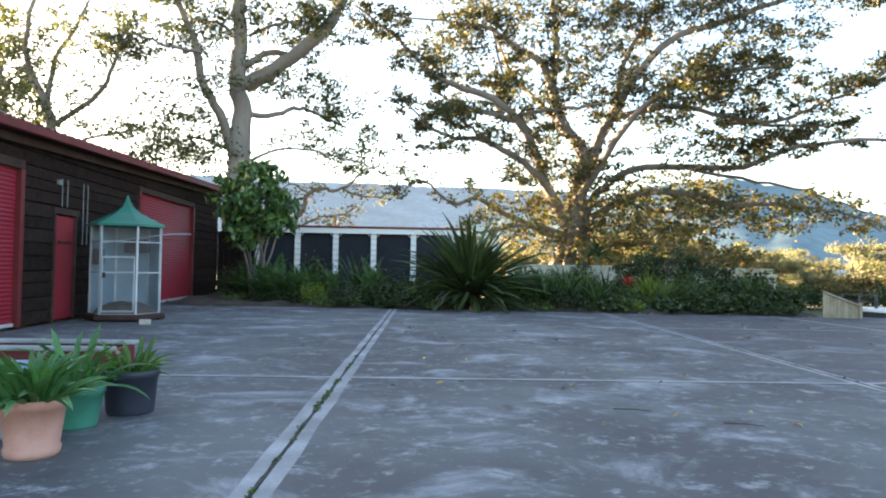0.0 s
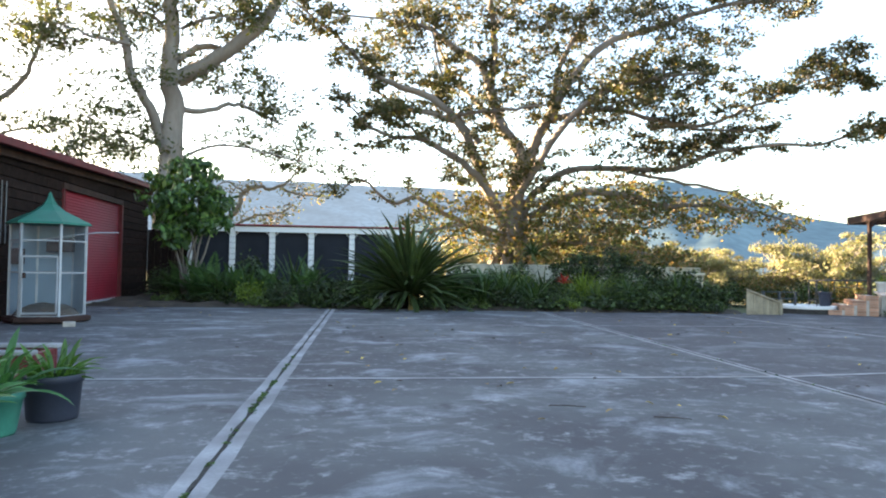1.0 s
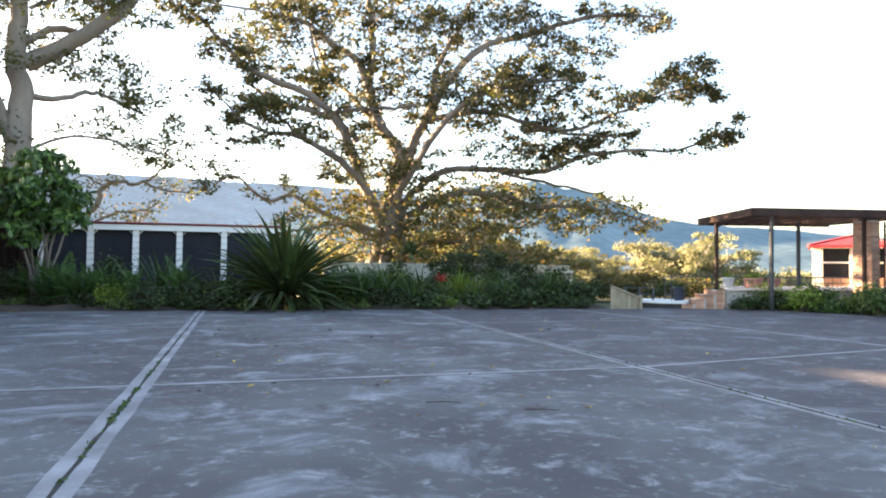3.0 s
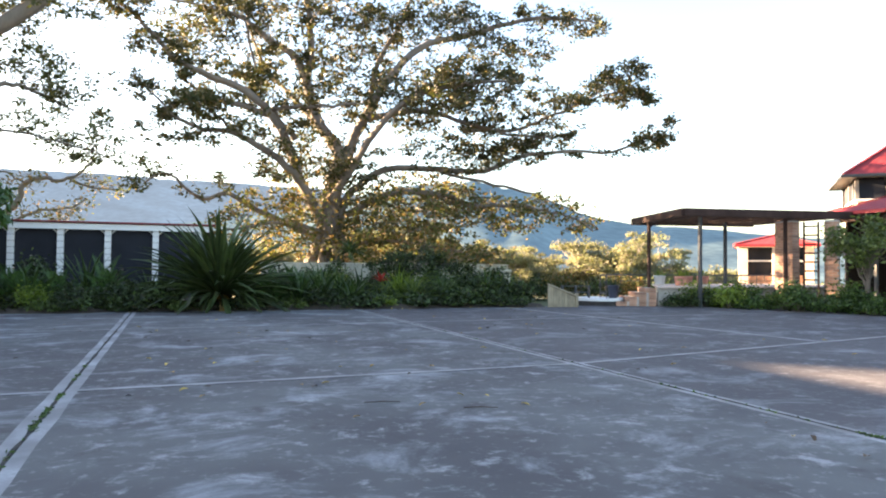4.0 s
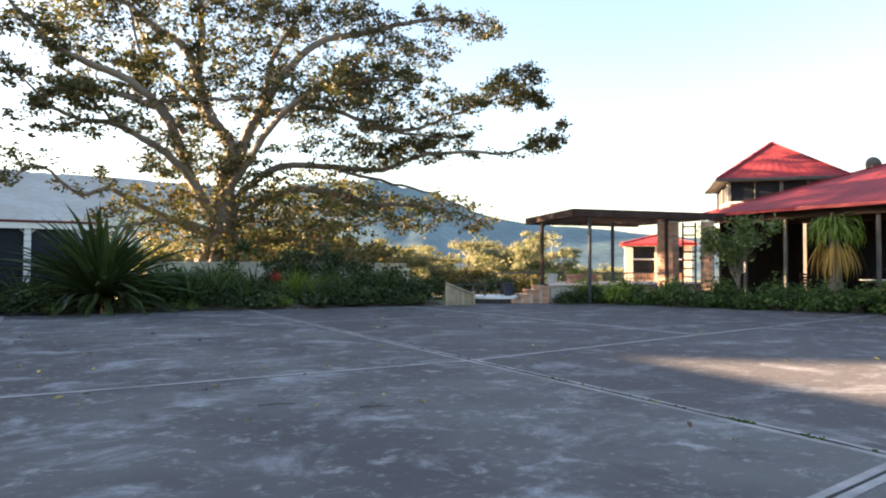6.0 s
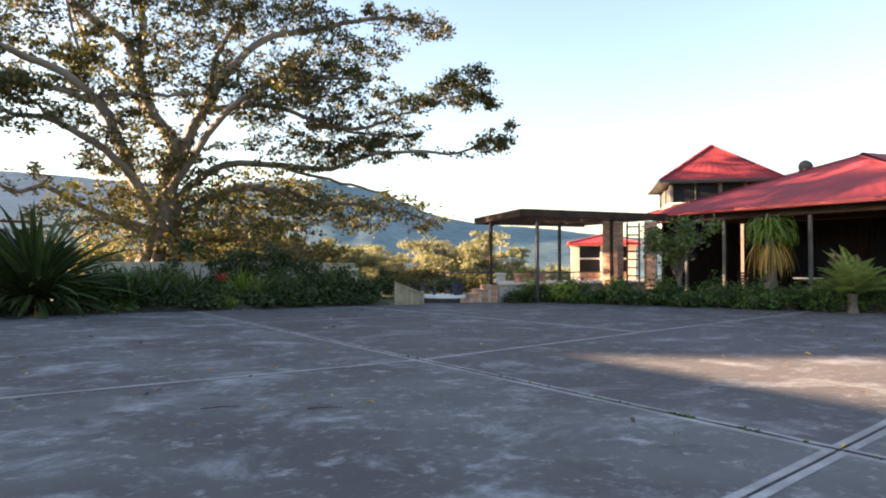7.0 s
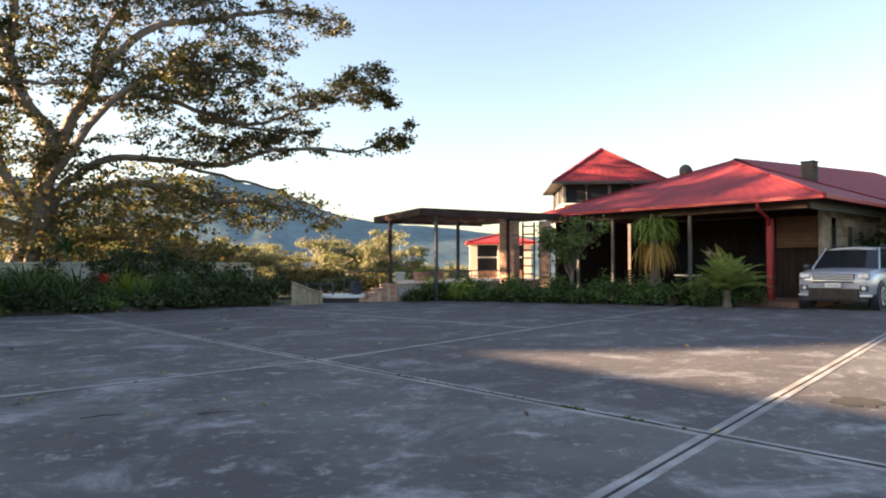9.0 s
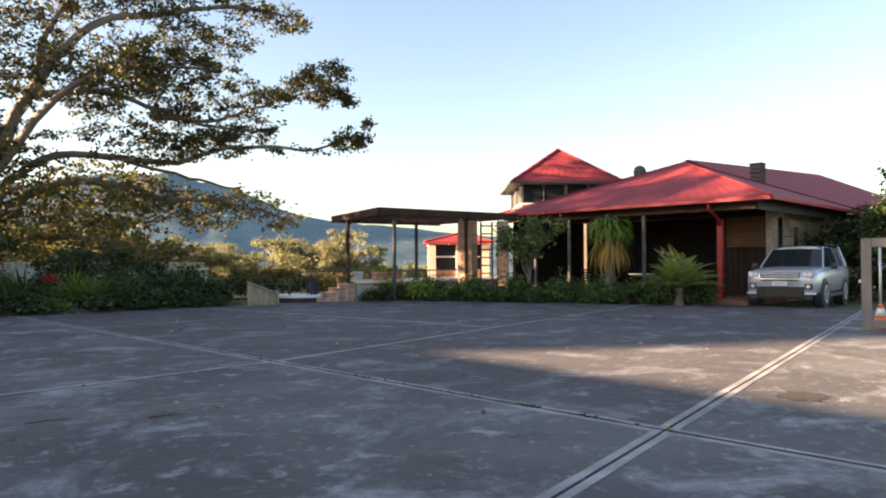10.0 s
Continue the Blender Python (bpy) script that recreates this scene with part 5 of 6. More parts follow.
# ferns and strap plants before the outbuilding
for x, y, s in ((-5.4, 20.9, 1.0), (-4.9, 20.4, 1.1), (-4.2, 20.1, 0.9), (-6.2, 21.8, 0.9), (-2.1, 20.2, 1.0), (-3.2, 20.0, 0.7), (2.9, 20.0, 0.9), (2.2, 19.6, 0.8)):
    fern("garden_fern", pose(x, y, 0.1, 0, 0, bed.uniform(0, 360)), "dark green fern in the garden bed", M_FERNDARK, 22, 1.4 * s, 0.40, (10, 78), int(x * 10 + 100), 0.05, group="garden ferns")
for x, y, s, m in ((-3.75, 19.9, 1.0, M_STRAP), (-3.3, 20.4, 1.1, M_STRAP), (-4.6, 19.9, 0.8, M_STRAP), (-2.6, 20.8, 1.3, M_STRAP), (3.7, 20.6, 1.2, M_STRAP), (4.3, 20.5, 1.0, M_STRAP), (6.1, 20.4, 1.05, M_LIME), (6.5, 20.6, 0.9, M_LIME), (7.9, 20.4, 0.9, M_STRAP), (2.9, 19.3, 0.95, M_STRAP), (3.6, 19.6, 1.1, M_STRAP), (6.3, 19.5, 0.85, M_LIMEDARK), (7.2, 19.5, 0.8, M_STRAP), (8.6, 19.4, 0.85, M_STRAP), (9.2, 19.9, 0.9, M_LIMEDARK), (5.4, 19.6, 0.7, M_LIMEDARK), (4.4, 19.4, 0.8, M_STRAP), (-1.0, 20.3, 0.9, M_STRAP), (5.0, 20.9, 1.0, M_STRAP)):
    rosette("strap_plant", pose(x, y, 0.1, 0, 0, bed.uniform(0, 360)), "lime green strap-leaved clump" if m is M_LIME else "dark strap-leaved clump in the bed", "plant", m, 44, 1.15 * s, 0.065, (20, 88), int(x * 10 + 300), group="strap plants", droop=60, radius=0.08)
for x, y, w, d, h, lime in ((-1.6, 19.5, 1.6, 1.0, 0.6, 0), (-0.7, 19.2, 1.2, 0.8, 0.5, 0), (-2.8, 19.4, 1.3, 0.8, 0.5, 0), (-6.6, 22.4, 1.4, 1.2, 0.9, 0), (-4.0, 21.6, 1.8, 1.2, 1.0, 0),
                        (2.6, 20.8, 1.6, 1.4, 1.1, 0), (3.3, 19.5, 1.4, 0.9, 0.6, 0), (4.6, 19.5, 1.5, 0.8, 0.45, 0), (5.3, 20.0, 1.3, 1.0, 0.7, 0), (6.9, 19.9, 1.7, 1.2, 0.95, 0),
                        (7.6, 20.6, 1.8, 1.4, 1.2, 0), (8.4, 19.8, 1.6, 1.2, 0.95, 0), (9.0, 20.4, 1.5, 1.3, 1.15, 0), (5.7, 21.6, 1.6, 1.2, 1.2, 0), (3.6, 22.2, 2.0, 1.4, 1.1, 0), (9.6, 19.6, 0.9, 0.8, 0.75, 0), (4.4, 21.8, 1.2, 1.0, 1.2, 1), (-2.0, 21.6, 1.6, 1.2, 0.8, 0), (1.6, 21.2, 1.6, 1.2, 0.9, 0), (6.2, 19.3, 1.2, 0.7, 0.4, 0), (7.6, 19.2, 1.4, 0.7, 0.5, 0), (8.8, 19.1, 1.0, 0.6, 0.4, 0), (5.2, 19.3, 0.8, 0.6, 0.35, 1), (7.2, 20.9, 1.0, 0.8, 1.0, 1), (-3.6, 19.5, 0.9, 0.6, 0.5, 1)):
    h *= 1.3 if x < 2 else 0.98
    y -= 0.25
    # lime leaf colour stands in for sunlight on a few shrubs
    shrub("garden_shrub", pose(x, y, 0.06, 0, 0, bed.uniform(0, 360)), "lime-leaved shrub beside the fence, coloured as if sunlit" if lime else "dense dark green shrub in the garden bed", M_LIME if lime else M_SHRUB, w, d, h, int(x * 10 + 500), bed.choice((0.08, 0.1, 0.13)), int(1500 * w * h) + 500, bed.choice((0.4, 0.6)), group="garden shrubs")
for i, (x, y, h) in enumerate(((3.7, 23.0, 1.25), (4.7, 23.3, 1.5), (6.9, 23.2, 1.3), (8.1, 23.0, 1.45), (9.2, 22.6, 1.5), (2.7, 22.6, 1.0), (9.9, 21.4, 1.3))):
    shrub("fence_shrub", pose(x, y, 0.06, 0, 0, i * 77), "loose dark shrub growing against the cream fence", M_SHRUB if i % 3 else M_LIMEDARK, 1.3, 0.9, h, 2100 + i, 0.13, 1500, 0.45, group="fence shrubs")
rosette("bromeliad", pose(5.35, 19.8, 0.75), "red bromeliad in flower", "plant", M_REDLEAF, 16, 0.32, 0.05, (20, 80), 8, droop=30, radius=0.03)
# weeping plant and a low spreading tree before the fence
rosette("dragon_plant", pose(5.0, 22.4, 1.25), "dark drooping dragon plant crown on a thin stem", "plant", M_STRAP, 60, 0.7, 0.06, (-20, 80), 12, droop=95, radius=0.1, z0=0.4)


def flat_tree():
    t = thing("spreading_tree", pose(6.9, 21.6, 0), "small tree with flat spreading branches of dark leaves", "tree")
    w = Wood(41)
    trunk = w.smooth([Vector((0, 0, -0.1)), Vector((-0.1, 0, 0.6)), Vector((0.05, 0, 1.15))], 0.02)
    w.limb(trunk, 0.06, 0.04, 8)
    for i in range(7):
        a = i * 0.9
        e = trunk[-1] + Vector((math.cos(a) * 1.1, math.sin(a) * 0.8, 0.12))
        pts = w.smooth([trunk[-2], trunk[-1].lerp(e, 0.5) + Vector((0, 0, 0.12)), e], 0.02)
        w.limb(pts, 0.025, 0.01, 6)
        clothe(w, [pts], 0.4, 4, 0.5, 0.008, 1, 0.0)
    mesh_object("trunk", w.verts, w.faces, M_FIGBARK, t, smooth=True)
    v, k = leaves(w.tips, 16, 0.14, 0.11, 41, 0.35, 0.45)
    leaf_object("crown", v, k, M_SHRUB, t)


flat_tree()
# bushes on the bank beyond the drive
for i, (x, y, h) in enumerate(((10.6, 23.6, 1.5), (12.2, 23.4, 1.1), (13.6, 23.8, 1.3), (15.2, 23.6, 1.0), (16.8, 23.8, 1.1), (18.4, 23.6, 1.0), (11.4, 25.4, 1.9))):
    shrub("bank_shrub", pose(x, y, ground_height(math.hypot(x, y)) - 0.05, 0, 0, i * 60), "leafy olive-green bush on the bank beyond the drive", M_SHRUB if i % 2 else M_FIGLOW, 2.0, 1.6, h, 1700 + i, 0.12, 2200, 0.5, group="bank shrubs")

# -- bed before the verandah --
for i in range(16):
    f = (i - 1) / 14
    x, y = 15.2 + 4.0 * f + 0.25 * math.sin(i * 2.1), 17.4 - 8.3 * f
    # first bushes get the lime leaf to show the hedge's sunlit end
    lime = i in (0, 1, 2)
    shrub("hedge_bush", pose(x + 0.35, y, 0.0, 0, 0, i * 50), "hedge bush coloured yellow-green as if sunlit" if lime else "low leafy hedge bush beside the verandah", M_LIME if lime else M_SHRUB2, 1.1, 1.0, (0.9, 0.5, 0.72, 0.45, 0.8)[i % 5], 900 + i, 0.10, 1300, 0.6, group="verandah hedge")
for i in range(6):
    f = i / 5
    shrub("hedge_bush", pose(16.4 + 3.0 * f, 17.0 - 6.5 * f, 0.0, 0, 0, i * 70), "low leafy hedge bush beside the verandah", M_SHRUB2, 1.2, 1.1, 0.95, 950 + i, 0.10, 1300, 0.6, group="verandah hedge")
for i, (x, y, h) in enumerate(((14.35, 17.75, 0.42), (14.85, 17.6, 0.5), (15.3, 17.5, 0.62))):
    shrub("patio_shrub", pose(x, y, 0.0, 0, 0, i * 90), "dark low shrub at the foot of the patio", M_SHRUB, 0.8, 0.5, h, 2300 + i, 0.09, 800, 0.5, group="patio shrubs")
for i, (x, y, h) in enumerate(((25.2, 6.4, 1.0), (26.6, 6.0, 1.2), (27.6, 5.6, 1.2), (29.2, 5.2, 1.5), (31.0, 5.4, 1.6))):
    shrub("wall_shrub", pose(x, y, 0.0, 0, 0, i * 90), "dark leafy shrub behind the parked car", M_SHRUB, 1.5, 1.2, h, 2400 + i, 0.13, 1500, 0.5, group="shrubs by the car")
wild_tree("small_tree", 17.75, 13.9, 0.0, 2.75, 1.7, 61, "small leafy tree with pale green leaves before the verandah", M_LIMEDARK, M_FIGBARK, 9, 0.14, 0.18, 0.42, gaps=True)
fern("tree_fern", pose(18.9, 9.3, 0.0), "stout tree fern with broad sunlit fronds", M_FERN, 44, 1.35, 0.60, (10, 76), 71, 0.5, 1.0)


def ponytail_palm():
    t = thing("ponytail_palm", pose(19.05, 11.66, 0.0), "ponytail palm with swollen trunk and weeping yellowing leaves", "palm")
    bm = bmesh.new()
    lathe(bm, [(0.34, 0.0), (0.36, 0.2), (0.24, 0.5), (0.16, 0.9), (0.13, 1.6), (0.10, 2.2)], 16)
    part("trunk", bm, M_FIGBARK, t, "swollen grey-brown trunk", smooth=True)
    r = random.Random(4)
    green = [blade_mesh("leaf", 1.12 * k, 0.04, (68, -160), 0.3, M_LIME, 9) for k in (0.85, 1.0, 1.15)]
    dry = [blade_mesh("leaf", 0.95 * k, 0.04, (-66, -97), 0.3, M_STRAW, 7) for k in (0.85, 1.1)]
    for i in range(290):
        live = i < 200
        ob = new("leaf", r.choice(green if live else dry))
        ob.parent = t
        ob.matrix_local = Matrix.Rotation(i * 2.4 + r.uniform(-0.2, 0.2), 4, "Z") @ Matrix.Translation((0.02 if live else r.uniform(0.18, 0.46), 0, r.uniform(1.85, 2.25) if live else r.uniform(1.7, 2.0))) @ Matrix.Rotation(radians(r.uniform(-20, 25)), 4, "Y")


ponytail_palm()

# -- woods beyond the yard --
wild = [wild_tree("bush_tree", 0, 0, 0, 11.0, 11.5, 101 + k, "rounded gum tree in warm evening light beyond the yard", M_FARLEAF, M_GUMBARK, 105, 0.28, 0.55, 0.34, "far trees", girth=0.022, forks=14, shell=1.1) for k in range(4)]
spots = [(-6, 78), (-13, 66), (-18, 84), (-22, 74), (-26, 66), (-29.5, 84), (-32, 70), (-35.5, 92), (-38.5, 72), (-41.5, 80), (-45.5, 100), (-27.5, 54), (-33.5, 56), (-50, 90), (-10, 90), (-2, 95), (-24, 100), (-39, 110), (-20, 58), (-23.5, 60), (-30, 58), (-36, 60), (-42, 64), (-16.5, 56), (-28, 72), (-45, 76), (-34, 82), (-14, 46), (-17.5, 44), (-21, 46), (-10, 48), (-6, 50), (-24.5, 47)]
for i, (az, d) in enumerate(spots):
    a, s = radians(az), 0.60 + 0.24 * ((i * 37) % 10) / 10
    x, y = -math.sin(a) * d, math.cos(a) * d
    s *= 1.02
    m = pose(x, y, ground_height(d) - 0.2, 0, 0, i * 67)
    if d < 55:
        s *= 0.62
    if i < 4:
        ob = wild[i]
        ob.matrix_world = m @ Matrix.Diagonal((s, s, s, 1))
    else:
        ob = copy_thing(wild[i % 4], m)
        ob.scale = (s, s, s)
# trees behind the shed, crowns high on bare trunks
back_gum()
low_gum()
wild_tree("garden_tree", 29.6, 5.2, 0, 5.6, 3.4, 208, "leafy garden tree beside the house", M_SHRUB, M_FIGBARK, 26, 0.2, 0.3, 0.3)
wild_tree("garden_tree", 26.3, 6.4, 0, 3.1, 2.6, 209, "dark leafy tree against the house wall", M_SHRUB, M_FIGBARK, 26, 0.18, 0.3, 0.3)
# added row far beyond the shed, mostly out of view, to shade yard and house
for i, (q, tall, wide, low) in enumerate(((10.9, 20.0, 0.9, 0.12), (13.6, 20.6, 3.6, 0.12), (15.3, 20.4, 3.2, 0.12), (18.4, 24.0, 3.0, 0.6), (20.9, 24.4, 3.4, 0.6))):
    k = 66 + 2 * (i % 2)
    high = low > 0.5
    wild_tree("tall_row_tree", 0.616 * q - 0.788 * k, 0.788 * q + 0.616 * k, -3.0, tall, wide, 301 + i, "high-crowned tree added beyond the shed to dapple the house" if high else "dense tree added beyond the shed to shade the yard", M_GUMLEAF, M_GUMBARK, 13 if high else 60, 0.5, 0.5 if wide > 1 else 0.25, low, "tree row", girth=0.012, gaps=high)

# ---- things in the yard ----


def aviary():
    t = thing("aviary", pose(-6.38, 13.8, 0, 0, 0, 12), "tall six-sided wire aviary with pale blue back and green roof", "bird cage")
    R, H = 0.65, 1.9
    hexa = [(R * math.cos(radians(60 * i - 60)), R * math.sin(radians(60 * i - 60))) for i in range(6)]
    bm = bmesh.new()
    lathe(bm, [(0.73, 0.02), (0.77, 0.05), (0.77, 0.12), (0.69, 0.14)], 6, Matrix.Rotation(0, 4, "Z"))
    part("base_tray", bm, M_DARKWOOD, t)
    for i, (x, y) in enumerate(hexa):
        box_part("post", (-0.022, -0.022, 0.1), (0.022, 0.022, H), M_CAGE, t, 0.004, Matrix.Translation((x, y, 0)) @ Matrix.Rotation(radians(60 * i - 60), 4, "Z"))
        x2, y2 = hexa[(i + 1) % 6]
        for z in (0.14, 0.95, 1.55, H - 0.03) if i in (4, 5, 0) else (0.14, 0.95, H - 0.03):
            beam("rail", (x, y, z), (x2, y2, z), 0.028, 0.028, M_CAGE, t, bevel=0.004)
        if i in (1, 2, 3):
            m = Matrix.Translation(((x + x2) / 2, (y + y2) / 2, 0)) @ Matrix.Rotation(math.atan2(y2 - y, x2 - x), 4, "Z")
            box_part("back_panel", (-0.34, -0.006, 0.15), (0.34, 0.006, H - 0.05), M_LINER, t, 0.002, m, label="pale blue sheet panel")
        else:
            bm = bmesh.new()
            a, b = Vector((x, y, 0)), Vector((x2, y2, 0))
            for k in range(1, 16):
                p = a.lerp(b, k / 16)
                tube(bm, [p + Vector((0, 0, 0.15)), p + Vector((0, 0, H - 0.05))], [0.0016, 0.0016], 3)
            for k in range(1, 40):
                z = 0.15 + (H - 0.2) * k / 40
                tube(bm, [a + Vector((0, 0, z)), b + Vector((0, 0, z))], [0.0016, 0.0016], 3)
            part("wire_mesh", bm, M_CAGE, t)
    # door frame on the front face
    a, b = Vector((*hexa[5], 0)), Vector((*hexa[0], 0))
    p, q = a.lerp(b, 0.06), a.lerp(b, 0.94)
    out = Vector((0, -0.03, 0))
    door = beam("door_frame", p + out + Vector((0, 0, 0.2)), q + out + Vector((0, 0, 0.2)), 0.03, 0.03, M_CAGE, t)
    for z in (1.25, 0.2):
        beam("door_rail", p + out + Vector((0, 0, z)), q + out + Vector((0, 0, z)), 0.03, 0.04, M_CAGE, door)
    for e in (p, q):
        beam("door_stile", e + out + Vector((0, 0, 0.2)), e + out + Vector((0, 0, 1.25)), 0.03, 0.03, M_CAGE, door)
    box_part("latch", (p.x + 0.01, p.y - 0.06, 0.85), (p.x + 0.06, p.y - 0.02, 0.95), M_DARKWOOD, t, 0.004)
    # concave pointed roof
    bm = bmesh.new()
    lathe(bm, [(0.75, 1.86), (0.73, 1.9), (0.50, 2.02), (0.28, 2.13), (0.13, 2.25), (0.065, 2.36), (0.012, 2.5)], 6)
    part("roof", bm, M_GREENROOF, t, "green pointed sheet metal roof")
    # contents: nest box, perch, litter
    box_part("nest_box", (-0.1, 0.25, 1.35), (0.35, 0.5, 1.62), M_DARKWOOD, t, 0.006)
    box_part("side_box", (-0.62, -0.05, 1.1), (-0.45, 0.2, 1.4), M_DARKWOOD, t, 0.006)
    bm = bmesh.new()
    tube(bm, [(-0.6, -0.1, 1.5), (0.9, -0.45, 1.72), (1.3, -0.5, 1.73)], [0.012] * 3, 6)
    part("perch", bm, M_CAGE, t)
    bm = bmesh.new()
    lathe(bm, [(0.60, 0.12), (0.5, 0.24), (0.3, 0.33), (0.05, 0.36)], 12)
    for v in bm.verts:
        v.co.z += 0.05 * noise.noise(v.co * 6)
    part("litter", bm, M_SOIL, t)


aviary()
box_part("brick_chock", (-0.1, -0.06, 0), (0.1, 0.06, 0.09), M_MORTAR, None, 0.008, pose(-5.55, 12.85, 0.001, 0, 0, 20))
tagged(bpy.data.objects["brick_chock"], "pale brick wedged under the aviary", "brick")


def pot(name, m, label, material, r0, r1, h, rim=0.03, band=False):
    t = thing(name, m, label, "flower pot", "potted plants")
    prof = [(r0, 0), (r0 + 0.008, 0.02)]
    if band:
        prof += [(r0 + 0.012, 0.05), (r0 + 0.002, 0.06)]
    prof += [(r1 * 0.97, h - rim * 2), (r1 * 1.03, h - rim * 1.9), (r1 * 1.05, h - 0.01), (r1 * 1.02, h), (r1 * 0.93, h - 0.005), (r1 * 0.90, h - 0.05)]
    bm = bmesh.new()
    lathe(bm, prof, 28)
    part("pot", bm, material, t, smooth=True)
    bm = bmesh.new()
    lathe(bm, [(r1 * 0.905, h - 0.06), (r1 * 0.4, h - 0.035), (0.02, h - 0.03)], 18)
    part("potting_soil", bm, M_SOIL, t)
    return t


def potted_leaves(t, material, count, length, width, elev, z0, seed, radius=0.1, droop=60):
    r = random.Random(seed)
    kinds = [blade_mesh("leaf", length * k, width, (0, -droop * q), 0.45, material, 7, 2.4) for k, q in ((1, 0.7), (0.8, 1.0), (1.15, 1.1))]
    for i in range(count):
        ob = new("leaf", r.choice(kinds))
        ob.parent = t
        f = i / count
        e = elev[0] + (elev[1] - elev[0]) * f + r.uniform(-9, 9)
        s = r.uniform(0.7, 1.15)
        ob.matrix_local = Matrix.Rotation(i * 2.4 + r.uniform(-0.3, 0.3), 4, "Z") @ Matrix.Translation((radius * r.uniform(0.2, 1), 0, z0)) @ Matrix.Rotation(radians(-e), 4, "Y") @ Matrix.Rotation(radians(r.uniform(-40, 40)), 4, "X") @ Matrix.Diagonal((s, s, s, 1))


p1 = pot("terracotta_planter", pose(-2.49, 4.22, 0), "round terracotta pot with banded foot and leafy lily", M_TERRA, 0.148, 0.185, 0.35, band=True)
potted_leaves(p1, M_PEACE, 96, 0.40, 0.055, (20, 90), 0.30, 3, 0.13, 60)
p2 = pot("black_planter", pose(-2.45, 5.45, 0), "dark plastic pot with arching green orchid leaves", M_BLACKPOT, 0.17, 0.205, 0.34)
potted_leaves(p2, M_PEACE2, 60, 0.30, 0.04, (20, 88), 0.27, 4, 0.12, 55)
p3 = pot("green_planter", pose(-2.62, 4.95, 0), "green plastic pot with trailing leaves", M_GREENPOT, 0.14, 0.19, 0.30)
potted_leaves(p3, M_PEACE, 40, 0.45, 0.05, (15, 88), 0.27, 5, 0.12, 65)
p4 = pot("blue_grey_planter", pose(-2.98, 4.72, 0), "large blue-grey glazed pot with thick rim", M_BLUEPOT, 0.2, 0.27, 0.46, 0.04)
p5 = thing("old_trough", pose(-3.75, 6.55, 0, 0, 0, 4), "low red-brown trough with pale rim behind the pots", "trough", "potted plants")
for lo, hi, nm, mm in (((-0.7, -0.3, 0), (0.7, -0.25, 0.36), "side", M_DARKRED), ((-0.7, 0.25, 0), (0.7, 0.3, 0.36), "side", M_DARKRED), ((-0.7, -0.25, 0), (-0.65, 0.25, 0.36), "end", M_DARKRED), ((0.65, -0.25, 0), (0.7, 0.25, 0.36), "end", M_DARKRED),
                       ((-0.73, -0.34, 0.36), (0.73, -0.22, 0.40), "rim", M_BAND), ((-0.73, 0.22, 0.36), (0.73, 0.34, 0.40), "rim", M_BAND), ((-0.64, -0.24, 0.1), (0.64, 0.24, 0.28), "fill", M_SOIL)):
    box_part(nm, lo, hi, mm, p5, 0.008)


# ---- patio with brick steps ----


def patio():
    t = thing("brick_patio", pose(0, 0, 0), "raised patio with brick steps and pale coping", "patio", kind="structure")
    for name, lo, hi, material in (("patio_core", (13.95, 18.05, -0.1), (23.2, 21.5, 0.56), M_MORTAR), ("coping", (13.88, 17.97, 0.562), (23.3, 21.6, 0.62), M_STONE2)):
        bm = bmesh.new()
        for v in add_box(bm, lo, hi, 0.01):
            if v.co.x < 15 and v.co.y > 20:
                v.co.x += 2.5          # the side runs back at a slant
        part(name, bm, material, t)
    # flight of brick steps climbing to the patio
    bm = bmesh.new()
    add_box(bm, (0, 0, 0), (0.225, 0.11, 0.066), 0.006)
    flight = new("step_flight")
    flight.parent = t
    flight.matrix_local = pose(12.72, 18.55, 0, 0, 0, -26)
    brick = None
    for k in range(4):
        z, x0 = 0.145 * k, 0.30 * k
        box_part("step_core", (x0 + 0.02, 0.02, 0.001), (x0 + 0.32, 1.48, z + 0.132), M_MORTAR, flight, 0.004)
        spots = [(x0 + 0.115, 0.235 * i, z + 0.004 + 0.07 * row, 90) for i in range(6) for row in range(2)]          # riser
        spots += [(x0 + 0.115 + 0.235 * i, 0.0, zz * 0.0725 + 0.004, 0) for i in range(1) for zz in range(2 * k + 2)]   # open side
        for x, y, zz, turn in spots:
            if brick is None:
                brick = part("brick", bm, M_BRICK, flight)
                o = brick
            else:
                o = new("brick", brick.data)
                o.parent = flight
            o.matrix_local = pose(x, y, zz, 0, 0, turn)


patio()


